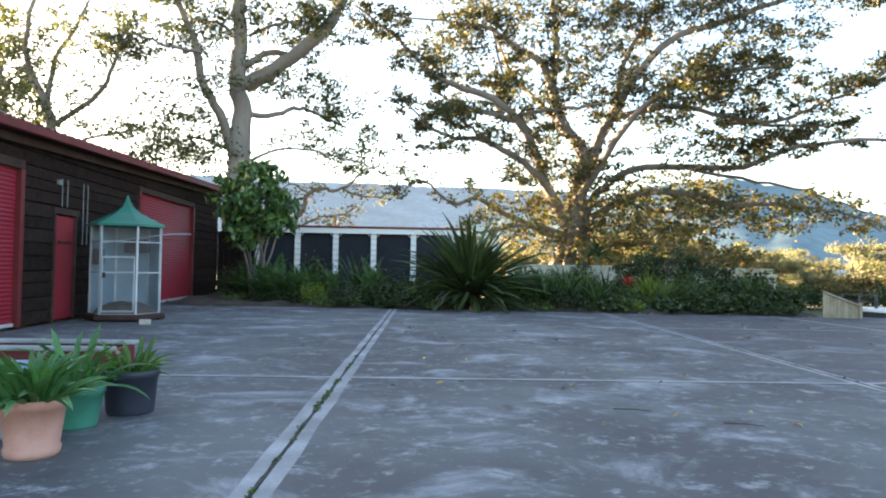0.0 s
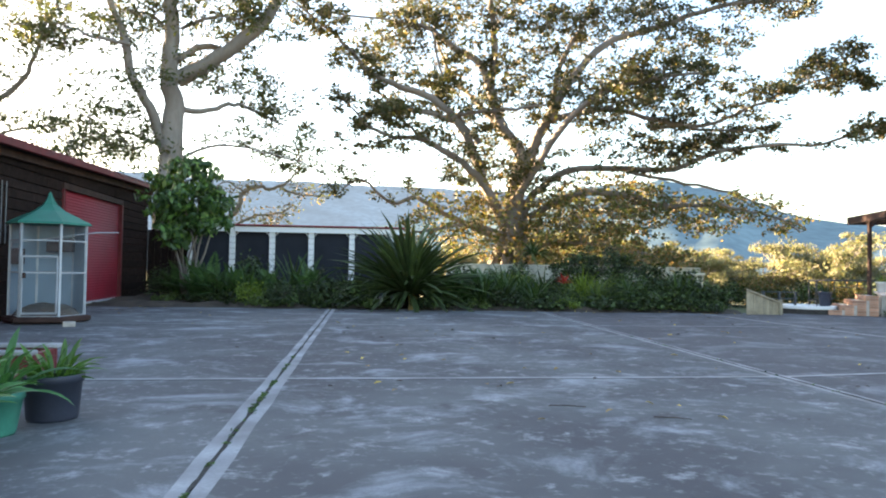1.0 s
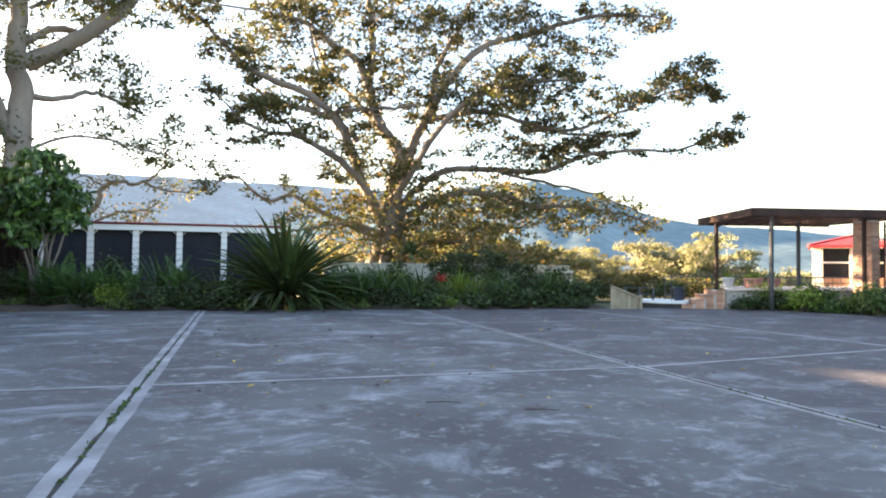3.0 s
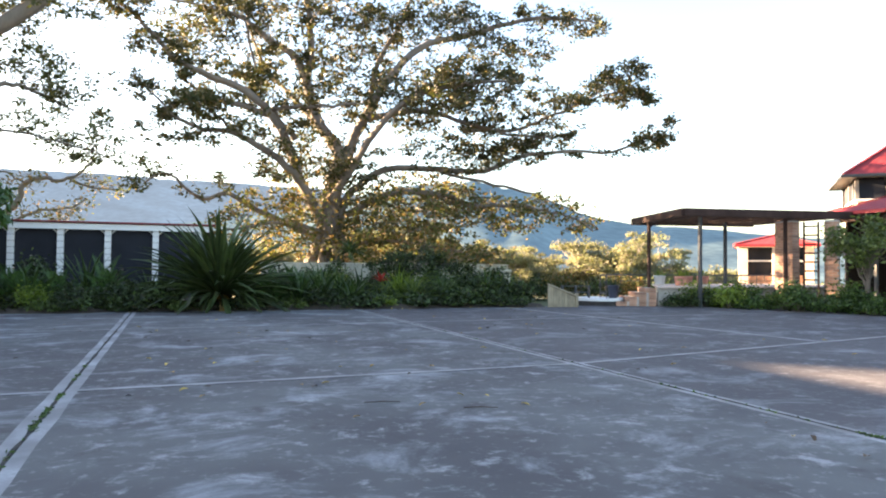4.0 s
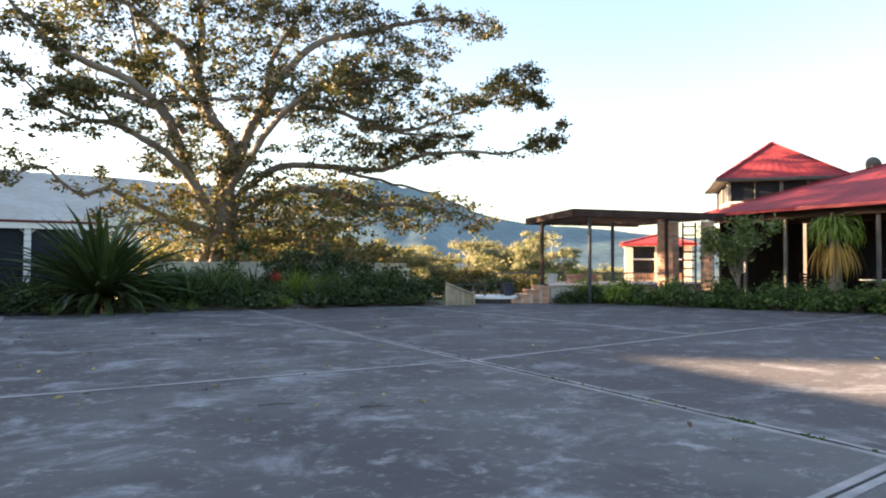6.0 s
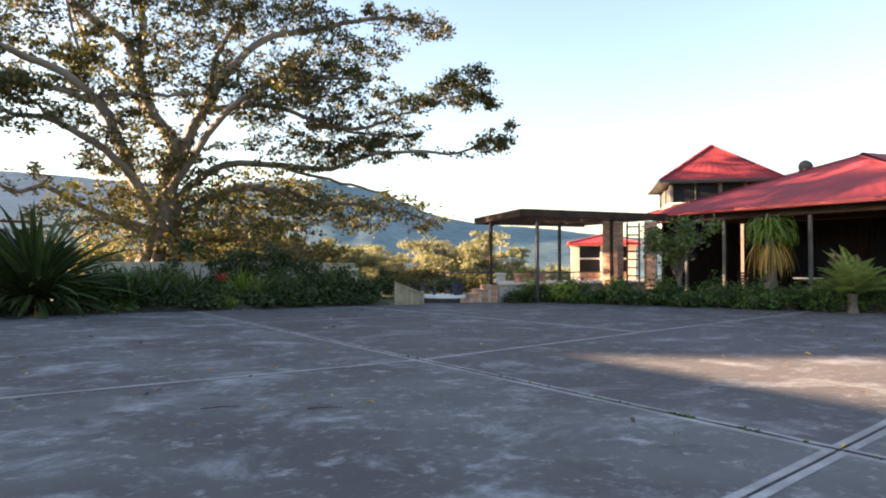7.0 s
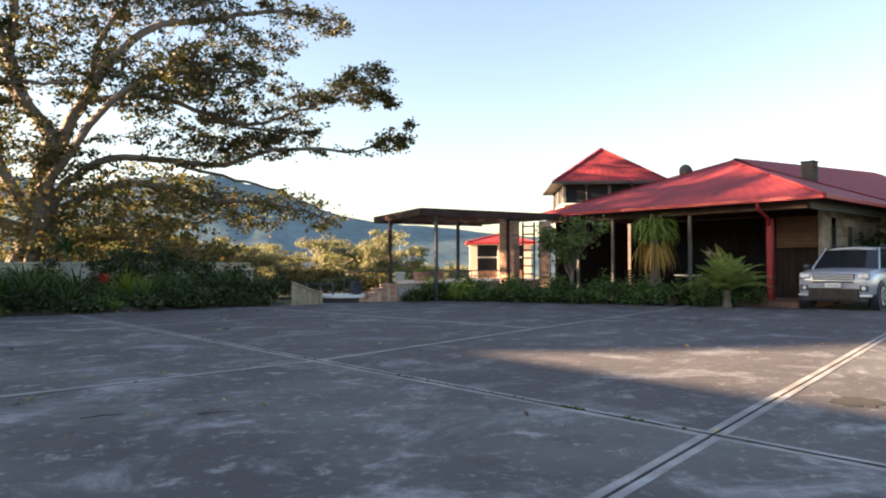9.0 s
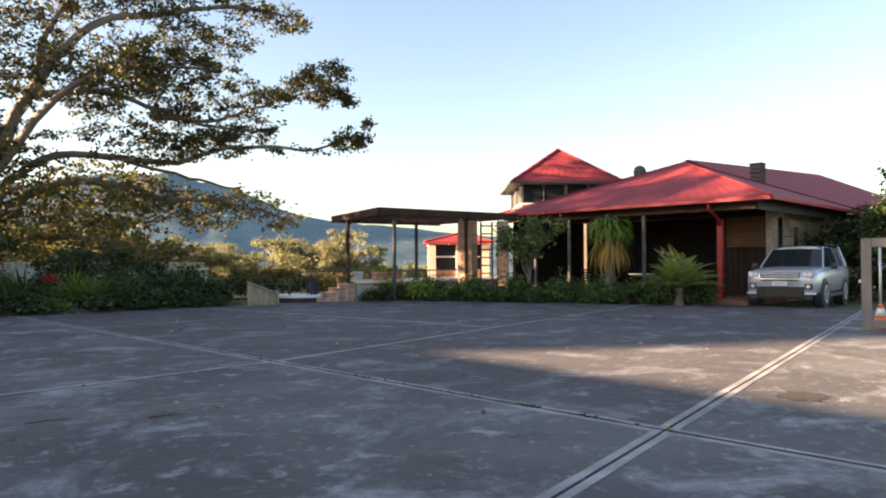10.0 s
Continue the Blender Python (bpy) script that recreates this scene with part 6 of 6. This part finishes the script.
def brick_pier(x, y, w, d, h, m, name="brick_pier"):
    t = thing(name, m, "warm red brick pier beside the pergola", "pier", "brick piers")
    box_part("pier_core", (0.012, 0.012, 0), (w - 0.012, d - 0.012, h), M_MORTAR, t, 0)
    bm = bmesh.new()
    add_box(bm, (0, 0, 0), (0.225, 0.09, 0.072), 0.006)
    base = None
    z, row = 0.0, 0
    while z < h - 0.07:
        for side in range(2):
            L = w if side == 0 else d
            s = 0.0 if row % 2 == 0 else -0.115
            while s < L - 0.02:
                lo = max(0.0, s)
                hi = min(L, s + 0.225)
                if hi - lo > 0.05:
                    if base is None:
                        base = part("brick", bm, M_BRICK, t)
                        o = base
                    else:
                        o = new("brick", base.data)
                        o.parent = t
                    sc = (hi - lo) / 0.225
                    if side == 0:
                        o.matrix_local = Matrix.Translation((lo, 0, z)) @ Matrix.Diagonal((sc, 1, 1, 1))
                    else:
                        o.matrix_local = Matrix.Translation((0.09, lo, z)) @ Matrix.Rotation(math.pi / 2, 4, "Z") @ Matrix.Diagonal((sc, 1, 1, 1))
                s += 0.235
        z += 0.082
        row += 1
    return t


brick_pier(0, 0, 0.3, 0.7, 2.75, pose(17.80, 16.45, 0.0))
brick_pier(0, 0, 0.4, 0.5, 2.75, pose(18.5, 15.9, 0.0, 0, 0, -55))


def lattice():
    t = thing("timber_lattice", pose(18.12, 16.35, 0, 0, 0, -55), "dark open timber lattice by the brick piers", "lattice")
    for x in (0.0, 0.40):
        box_part("stile", (x, 0, 0), (x + 0.06, 0.06, 2.7), M_DARKWOOD, t, 0.005)
    for i in range(9):
        box_part("rung", (0.06, 0.015, 0.3 + 0.28 * i), (0.40, 0.045, 0.35 + 0.28 * i), M_DARKWOOD, t, 0.004)


lattice()


def patio_rail():
    t = thing("patio_railing", pose(0, 0, 0.24), "low dark metal railing round the patio", "railing")
    pts = [Vector((12.8, 19.2, 0)), Vector((12.95, 19.8, 0)), Vector((13.4, 20.5, 0)), Vector((14.8, 21.3, 0)), Vector((22.5, 21.45, 0))]
    for a, b in zip(pts, pts[1:]):
        beam("top_rail", a + Vector((0, 0, 0.72)), b + Vector((0, 0, 0.72)), 0.05, 0.05, M_GREENBLACK, t)
        lift = 0.12 if a.x < 14.7 else 0.5
        beam("bottom_rail", a + Vector((0, 0, lift)), b + Vector((0, 0, lift)), 0.03, 0.03, M_GREENBLACK, t)
        n = int((b - a).length / 0.4)
        for i in range(n):
            p = a.lerp(b, i / n)
            low = 0.0 if p.x < 14.8 else 0.4
            box_part("baluster", (p.x - 0.012, p.y - 0.012, 0.1 + low if i % 4 else -0.24 if p.x < 14.8 else 0.37), (p.x + 0.012, p.y + 0.012, 0.72), M_GREENBLACK, t, 0.002)


patio_rail()


def spa():
    t = thing("curved_landing", pose(12.6, 19.35, 0), "low curved white-topped landing beside the brick steps", "landing")
    bm = bmesh.new()
    lathe(bm, [(0.72, -0.02), (0.74, 0.13), (0.72, 0.14), (0.02, 0.14)], 32)
    part("base", bm, M_DARKSTONE, t, "dark stone base", smooth=False)
    bm = bmesh.new()
    lathe(bm, [(0.02, 0.142), (0.79, 0.142), (0.80, 0.18), (0.79, 0.235), (0.71, 0.24), (0.69, 0.215), (0.02, 0.21)], 32)
    part("slab", bm, M_WHITE, t, "white slab with a raised rim", smooth=False)
    p = pot("dark_planter", pose(12.95, 19.05, 0.212), "dark tall pot on the curved landing", M_BLACKPOT, 0.13, 0.18, 0.44)
    potted_leaves(p, M_STRAP, 24, 0.28, 0.04, (30, 85), 0.40, 15, 0.1)


spa()
for i, (x, y, c) in enumerate(((15.9, 19.4, M_TERRA), (17.0, 20.4, M_TERRA), (17.9, 20.6, M_TERRA), (16.2, 20.9, M_WHITE))):
    p = pot("patio_pot", pose(x, y, 0.622), "terracotta pot with small plant on the patio" if c is M_TERRA else "white pot with small plant on the patio", c, 0.16, 0.21, 0.32)
    potted_leaves(p, M_LIME, 22, 0.28, 0.05, (20, 85), 0.28, 20 + i, 0.1)

# ---- fence panel and low wall by the drive ----


def drive_fence():
    t = thing("boundary_gate", pose(0, 0, 0), "short cream vertical-board fence with falling top rail", "fence")
    for i in range(10):
        x = 10.18 + 0.095 * i
        h = 0.68 - 0.036 * i
        box_part("board", (x, 18.36 + 0.004 * (i % 2), -0.02), (x + 0.09, 18.385 + 0.004 * (i % 2), h), M_TANWOOD, t, 0.004)
    beam("top_rail", (10.16, 18.34, 0.70), (11.15, 18.34, 0.34), 0.05, 0.05, M_TANWOOD, t)
    box_part("end_post", (11.12, 18.3, -0.02), (11.2, 18.4, 0.42), M_TANWOOD, t, 0.006)
    g = thing("cream_gate_post", pose(9.75, 20.6, 0), "cream square gate post with a flat cap", "post")
    box_part("shaft", (-0.17, -0.17, 0), (0.17, 0.17, 1.05), M_CREAM, g, 0.01)
    box_part("cap", (-0.21, -0.21, 1.05), (0.21, 0.21, 1.12), M_CREAM, g, 0.015)
    w = thing("wire_fence", pose(0, 0, 0), "dark low wire fence above the drive", "fence")
    for x in (11.4, 11.9, 12.4):
        box_part("post", (x - 0.03, 19.6, 0), (x + 0.03, 19.66, 0.62), M_GREENBLACK, w, 0.004)
    for z in (0.2, 0.4, 0.6):
        beam("rail", (11.3, 19.63, z), (12.45, 19.63, z), 0.025, 0.025, M_GREENBLACK, w)


drive_fence()

# ---- gate frame with traffic cone ----


def gate_frame():
    t = thing("gate_frame", pose(13.93, 3.40, 0, 0, 0, -76), "cream timber gate frame at the yard edge, greyed for shade", "gate")
    box_part("post", (-0.01, -0.07, 0), (0.15, 0.07, 1.64), M_CREAM2, t, 0.008)
    box_part("top_rail", (0.15, -0.06, 1.48), (2.2, 0.06, 1.64), M_CREAM2, t, 0.008)
    box_part("bottom_rail", (0.15, -0.06, 0.06), (2.2, 0.06, 0.20), M_CREAM2, t, 0.008)
    box_part("post", (2.2, -0.07, 0), (2.34, 0.07, 1.64), M_CREAM2, t, 0.008)
    box_part("latch", (-0.05, -0.02, 0.85), (-0.01, 0.03, 0.91), M_GALV, t, 0.004)
    c = thing("traffic_cone", pose(14.6, 3.27, 0.0), "orange traffic cone with white collar and pole", "cone")
    bm = bmesh.new()
    add_box(bm, (-0.17, -0.17, 0), (0.17, 0.17, 0.035), 0.01)
    part("base", bm, M_ORANGE, c)
    bm = bmesh.new()
    lathe(bm, [(0.135, 0.03), (0.09, 0.24)], 18)
    part("body", bm, M_ORANGE, c, smooth=True)
    bm = bmesh.new()
    lathe(bm, [(0.0905, 0.24), (0.055, 0.38)], 18)
    part("collar", bm, M_WHITE, c, smooth=True)
    bm = bmesh.new()
    lathe(bm, [(0.05, 0.38), (0.03, 0.46)], 18)
    part("tip", bm, M_ORANGE, c, smooth=True)
    bm = bmesh.new()
    lathe(bm, [(0.022, 0.44), (0.022, 1.5)], 10)
    part("pole", bm, M_GALV, c, smooth=True)


gate_frame()
for i, (x, y) in enumerate(((21.5, 3.9), (21.9, 3.6))):
    p = pot("orange_pot", pose(x, y, 0), "orange plastic pot with leafy plant near the car", M_ORANGE, 0.12, 0.16, 0.32)
    potted_leaves(p, M_PEACE2, 22, 0.4, 0.05, (20, 85), 0.28, 40 + i, 0.1)
w = thing("white_trellis", pose(28.5, 5.2, 0, 0, 0, -80), "white timber screen beside the house", "trellis")
for i in range(8):
    box_part("upright", (0.5 * i - 1.2, 0, 0), (0.5 * i - 0.95, 0.05, 2.1), M_WHITE, w, 0.005)
for z in (0.3, 1.1, 1.9):
    box_part("crossbar", (-1.3, 0.06, z), (2.7, 0.1, z + 0.07), M_WHITE, w, 0.005)


# ---- car ----


def car():
    t = thing("silver_suv", pose(22.0, 7.02, 0, 0, 0, 185.2), "silver four-wheel drive parked facing the yard", "car")

    def loft(sections, close=True):
        bm = bmesh.new()
        rings = [[bm.verts.new(p) for p in s] for s in sections]
        k = len(rings[0])
        for a, b in zip(rings, rings[1:]):
            for i in range(k):
                bm.faces.new((a[i], a[(i + 1) % k], b[(i + 1) % k], b[i]))
        if close:
            bm.faces.new(rings[0])
            bm.faces.new(rings[-1][::-1])
        return bm

    def section(x, w, zb, zt, crown=0.03, shoulder=0.06):
        half = [(w * 0.86, zb), (w * 0.98, zb + 0.08), (w, zb + 0.3), (w * 0.995, zt - shoulder * 2), (w * 0.95, zt - shoulder * 0.4), (w * 0.82, zt), (w * 0.4, zt + crown)]
        return [(x, y, z) for y, z in half] + [(x, -y, z) for y, z in half[::-1]]

    body = part("body", loft([section(2.23, 0.72, 0.44, 0.90), section(2.17, 0.84, 0.36, 0.965), section(1.98, 0.91, 0.36, 1.00), section(1.4, 0.945, 0.36, 1.06), section(0.9, 0.95, 0.38, 1.10, 0.02),
                              section(0.0, 0.955, 0.36, 1.12, 0), section(-1.2, 0.955, 0.38, 1.13, 0), section(-1.9, 0.94, 0.34, 1.12, 0), section(-2.2, 0.88, 0.42, 1.08, 0), section(-2.25, 0.78, 0.5, 1.0, 0)]), M_SILVER, t, "silver metallic body", smooth=True)

    bm = bmesh.new()
    # greenhouse: rings low to high
    low = [(1.02, 0.80), (0.2, 0.88), (-1.3, 0.88), (-2.1, 0.80)]
    high = [(0.28, 0.64), (0.0, 0.68), (-1.4, 0.68), (-1.95, 0.62)]
    rl = [bm.verts.new((x, y, 1.10)) for x, y in low] + [bm.verts.new((x, -y, 1.10)) for x, y in low[::-1]]
    rh = [bm.verts.new((x, y, 1.66)) for x, y in high] + [bm.verts.new((x, -y, 1.66)) for x, y in high[::-1]]
    for i in range(8):
        bm.faces.new((rl[i], rl[(i + 1) % 8], rh[(i + 1) % 8], rh[i]))
    bm.faces.new(rh)
    part("window_glass", bm, M_CARGLASS, t, "dark tinted glass")
    bm = bmesh.new()
    bmesh.ops.create_grid(bm, x_segments=10, y_segments=8, size=1)
    for v in bm.verts:
        x, y = v.co.x, v.co.y
        v.co = Vector((-0.83 + x * 1.17, y * (0.69 - 0.05 * abs(x)), 1.735 - 0.035 * x * x - 0.05 * y * y - (0.02 if max(abs(x), abs(y)) > 0.95 else 0)))
    r = bmesh.ops.extrude_face_region(bm, geom=list(bm.faces))
    bmesh.ops.translate(bm, vec=(0, 0, -0.05), verts=[g for g in r["geom"] if isinstance(g, bmesh.types.BMVert)])
    part("roof_panel", bm, M_SILVER, t, smooth=True)
    for s in (-1, 1):
        beam("a_pillar", (1.04, s * 0.82, 1.09), (0.27, s * 0.665, 1.67), 0.045, 0.05, M_SILVER, t)
        beam("b_pillar", (-0.35, s * 0.895, 1.1), (-0.4, s * 0.70, 1.67), 0.03, 0.1, M_BLACKPOT, t)
        beam("c_pillar", (-1.35, s * 0.895, 1.1), (-1.45, s * 0.70, 1.67), 0.04, 0.16, M_SILVER, t)
        beam("d_pillar", (-2.1, s * 0.815, 1.1), (-1.96, s * 0.64, 1.67), 0.06, 0.1, M_SILVER, t)
        beam("roof_rail", (-0.05, s * 0.64, 1.765), (-1.75, s * 0.62, 1.765), 0.035, 0.035, M_BLACKPOT, t)
        m = bmesh.new()
        lathe(m, [(0.05, -0.1), (0.085, -0.07), (0.09, 0.05), (0.06, 0.1)], 12, Matrix.Translation((0.78, s * 1.04, 1.13)) @ Matrix.Diagonal((0.7, 1.1, 0.9, 1)))
        part("mirror", m, M_BLACKPOT, t, "black door mirror", smooth=True)
        # lamps on the corners of the nose
        lamp = box_part("headlight", (1.98, 0.52 if s > 0 else -0.84, 0.80), (2.19, 0.84 if s > 0 else -0.52, 0.985), M_LAMP, t, 0.04, label="clear headlight")
        for yy in (0.62, 0.74):
            lm = bmesh.new()
            lathe(lm, [(0.055, 0), (0.06, 0.02), (0.03, 0.025)], 14, Matrix.Translation((2.185, s * yy, 0.89)) @ Matrix.Rotation(math.pi / 2, 4, "Y"))
            part("lens", lm, M_GALV, lamp)
        fg = bmesh.new()
        lathe(fg, [(0.045, 0), (0.05, 0.03), (0.02, 0.035)], 14, Matrix.Translation((2.18, s * 0.70, 0.58)) @ Matrix.Rotation(math.pi / 2, 4, "Y"))
        part("fog_light", fg, M_GALV, t)
        box_part("fog_recess", (2.05, s * 0.70 - 0.1, 0.50), (2.195, s * 0.70 + 0.1, 0.66), M_BLACKPOT, t, 0.02)
        box_part("side_sill", (-1.0, s * 0.93 - 0.03, 0.27), (0.95, s * 0.93 + 0.03, 0.37), M_BLACKPOT, t, 0.01)
        for z, x0, x1 in ((0.95, -0.1, 0.06), (0.95, -1.15, -1.0)):
            box_part("door_handle", (x0, s * 0.955 - 0.015, z), (x1, s * 0.955 + 0.02, z + 0.035), M_SILVER, t, 0.006)
    # grille, plate, bumper
    box_part("grille", (2.12, -0.50, 0.80), (2.225, 0.50, 0.955), M_BLACKPOT, t, 0.02)
    for z in (0.825, 0.87, 0.915):
        box_part("grille_bar", (2.222, -0.48, z), (2.24, 0.48, z + 0.022), M_GALV, t, 0.004)
    box_part("lower_grille", (2.05, -0.60, 0.27), (2.235, 0.60, 0.57), M_TYRE, t, 0.02)
    box_part("bumper_slot", (2.2, -0.48, 0.725), (2.243, 0.48, 0.755), M_BLACKPOT, t, 0.004)
    box_part("skid_plate", (1.9, -0.75, 0.22), (2.16, 0.75, 0.37), M_BLACKPOT, t, 0.02)
    plate = box_part("number_plate", (2.24, -0.19, 0.60), (2.252, 0.19, 0.71), M_WHITE, t, 0.003)
    box_part("plain_bar", (2.253, -0.13, 0.645), (2.256, 0.13, 0.665), M_STEELGREY, plate, 0)
    for s in (-1, 1):
        box_part("bumper_trim", (2.0, s * 0.72 - 0.14, 0.36), (2.19, s * 0.72 + 0.14, 0.42), M_GALV, t, 0.015)
        for x in (1.42, -1.24):
            m = Matrix.Translation((x, s * 0.80, 0.365)) @ Matrix.Rotation(-s * math.pi / 2, 4, "X")
            ar = bmesh.new()
            lathe(ar, [(0.43, -0.05), (0.43, 0.158), (0.36, 0.16)], 24, m)
            part("wheel_arch", ar, M_BLACKPOT, t)
            wh = new("wheel")
            wh.parent = t
            ty = bmesh.new()
            lathe(ty, [(0.25, -0.12), (0.345, -0.12), (0.365, -0.08), (0.365, 0.14), (0.345, 0.175), (0.25, 0.175)], 28, m)
            part("tyre", ty, M_TYRE, wh, smooth=False)
            rm = bmesh.new()
            lathe(rm, [(0.25, 0.15), (0.245, 0.178), (0.215, 0.182), (0.20, 0.14), (0.07, 0.15), (0.05, 0.175), (0.01, 0.18)], 24, m)
            part("rim", rm, M_GALV, wh)
            for k in range(5):
                a = k * 2 * math.pi / 5
                beam("spoke", m @ Vector((0.05 * math.cos(a), 0.05 * math.sin(a), 0.165)), m @ Vector((0.22 * math.cos(a), 0.22 * math.sin(a), 0.172)), 0.05, 0.03, M_SILVER, wh)


car()
for o in bpy.data.objects["silver_suv"].children:
    if o.name.split(".")[0] in ("headlight", "fog_light", "fog_recess", "grille", "grille_bar", "lower_grille", "bumper_slot", "skid_plate", "number_plate", "bumper_trim"):
        o.location.x += 0.05

# ---- roof fittings ----
d = thing("satellite_dish", pose(25.3, 14.15, 4.45), "dark round dish on the house roof", "satellite dish")
bm = bmesh.new()
lathe(bm, [(0.02, 0.0), (0.17, 0.03), (0.29, 0.1), (0.29, 0.12), (0.17, 0.05), (0.02, 0.02)], 20, Matrix.Translation((0, 0, 0.45)) @ Matrix.Rotation(radians(75), 4, "Y"))
part("dish", bm, M_GREENBLACK, d, smooth=True)
bm = bmesh.new()
tube(bm, [(0, 0, -0.3), (0, 0, 0.42)], [0.025, 0.025], 8)
part("mast", bm, M_GALV, d)

v_ = thing("ridge_vent", pose(26.0, 13.7, 4.55, 0, 0, 20), "rusty half-round metal vent on the house roof", "roof vent")
bm = bmesh.new()
lathe(bm, [(0.32, -0.4), (0.34, 0.0), (0.32, 0.4)], 18, Matrix.Rotation(radians(90), 4, "X"))
part("hood", bm, M_TERRA, v_, smooth=True)

# ---- verandah furniture ----


def bench(m):
    t = thing("garden_bench", m, "dark slatted timber bench on the verandah", "bench")
    for i in range(5):
        box_part("seat_slat", (-0.7, 0.08 * i, 0.43), (0.7, 0.08 * i + 0.06, 0.46), M_BROWNWOOD, t, 0.005)
    for i in range(4):
        box_part("back_slat", (-0.7, 0.40 + 0.015 * i, 0.52 + 0.1 * i), (0.7, 0.43 + 0.015 * i, 0.59 + 0.1 * i), M_BROWNWOOD, t, 0.005)
    for x in (-0.68, 0.62):
        for y in (0.0, 0.38):
            box_part("leg", (x, y, 0), (x + 0.06, y + 0.05, 0.43 if y == 0 else 0.92), M_DARKWOOD, t, 0.005)


bench(pose(22.4, 14.6, 0.12, 0, 0, -90))
tb = thing("verandah_table", pose(22.0, 12.2, 0.12), "round pale verandah table", "table")
bm = bmesh.new()
lathe(bm, [(0.45, 0.70), (0.46, 0.72), (0.45, 0.74)], 24)
part("top", bm, M_WHITE, tb)
bm = bmesh.new()
lathe(bm, [(0.22, 0), (0.2, 0.03), (0.035, 0.06), (0.03, 0.70)], 14)
part("pedestal", bm, M_GREENBLACK, tb)
bl = thing("bamboo_blind", pose(23.0, 9.0, 1.75, 0, 0, 0), "rolled tan bamboo blind hanging on the verandah", "blind")
for i in range(22):
    box_part("slat", (-0.012, -0.62, 0.045 * i), (0.006, 0.62, 0.045 * i + 0.038), M_TAN, bl, 0.003)

# ---- litter and small marks ----
rr = random.Random(12)
leaf_kinds = []
for k, m in enumerate((M_DRY, M_YELLOW, M_BROWNLEAF)):
    leaf_kinds.append(blade_mesh("fallen_leaf", 0.11, 0.055, (12, -18), 0.5, m, 4))
zones = [(rr.uniform(-0.5, 4.2), rr.uniform(5.2, 9.5)) for _ in range(26)] + [(rr.uniform(-6.5, -4), rr.uniform(16, 20.5)) for _ in range(34)] + [(rr.uniform(-4, 10), rr.uniform(9, 18.4)) for _ in range(70)] + [(rr.uniform(4, 14), rr.uniform(2, 9)) for _ in range(40)] + [(rr.uniform(-3, 10), rr.uniform(18.0, 18.7)) for _ in range(60)] + [(rr.uniform(15.5, 17.8), rr.uniform(9, 11.5)) for _ in range(30)]
for x, y in zones:
    o = new("fallen_leaf", rr.choice(leaf_kinds))
    s = rr.uniform(0.4, 0.85)
    o.matrix_world = pose(x, y, 0.012, rr.uniform(-14, 14), rr.uniform(-14, 14), rr.uniform(0, 360)) @ Matrix.Diagonal((s, s, s, 1))
    tagged(o, "dry curled leaf lying on the concrete", "leaf", "fallen leaves")
for (x0, y0), (x1, y1) in (((1.47, 5.86), (1.78, 5.80)), ((2.22, 5.40), (2.50, 5.31))):
    bm = bmesh.new()
    tube(bm, [(x0, y0, 0.012), ((x0 + x1) / 2, (y0 + y1) / 2 + 0.012, 0.016), (x1, y1, 0.012)], [0.004, 0.005, 0.003], 6)
    tagged(part("twig", bm, M_SOIL, smooth=True), "thin dark twig lying on the concrete", "twig", "twigs")
# caked dirt by the joint crossing
verts, faces = [(0, 0, 0.006)], []
for i in range(40):
    a = 2 * math.pi * i / 40
    q = 0.20 * (1 + 0.55 * noise.noise((math.cos(a) * 2.2, math.sin(a) * 2.2, 4)) + 0.2 * noise.noise((math.cos(a) * 7, math.sin(a) * 7, 9)))
    verts.append((q * math.cos(a) * 1.3, q * math.sin(a), 0.0035))
    faces.append((0, 1 + i, 1 + (i + 1) % 40))
dirt = mesh_object("dirt_patch", verts, faces, M_CRACK)
dirt.location = (6.75, 2.1, 0)
tagged(dirt, "dark caked patch of dirt on the concrete", "dirt")
# weeds in the joints
wv = []
for ci, (ya, yb), n in ((1, (2.5, 9), 150), (2, (1.5, 12), 60), (2, (2.9, 3.7), 70), (1, (5.6, 7.4), 80)):
    for _ in range(n):
        y = rr.uniform(ya, yb)
        if noise.noise((y * 1.7, ci * 5, 0)) > -0.1:
            wv.append(Vector((COL[ci](y) + rr.uniform(-0.012, 0.012), y, 0.004)))
v, k = leaves(wv, 5, 0.012, 0.035, 77, 0.4, 0.5)
v[:, 2] = np.maximum(v[:, 2], -0.002)
weeds = leaf_object("joint_weeds", v, k, M_SHRUB2, None)
tagged(weeds, "tiny green weeds in the slab joints", "weeds", kind="stuff")
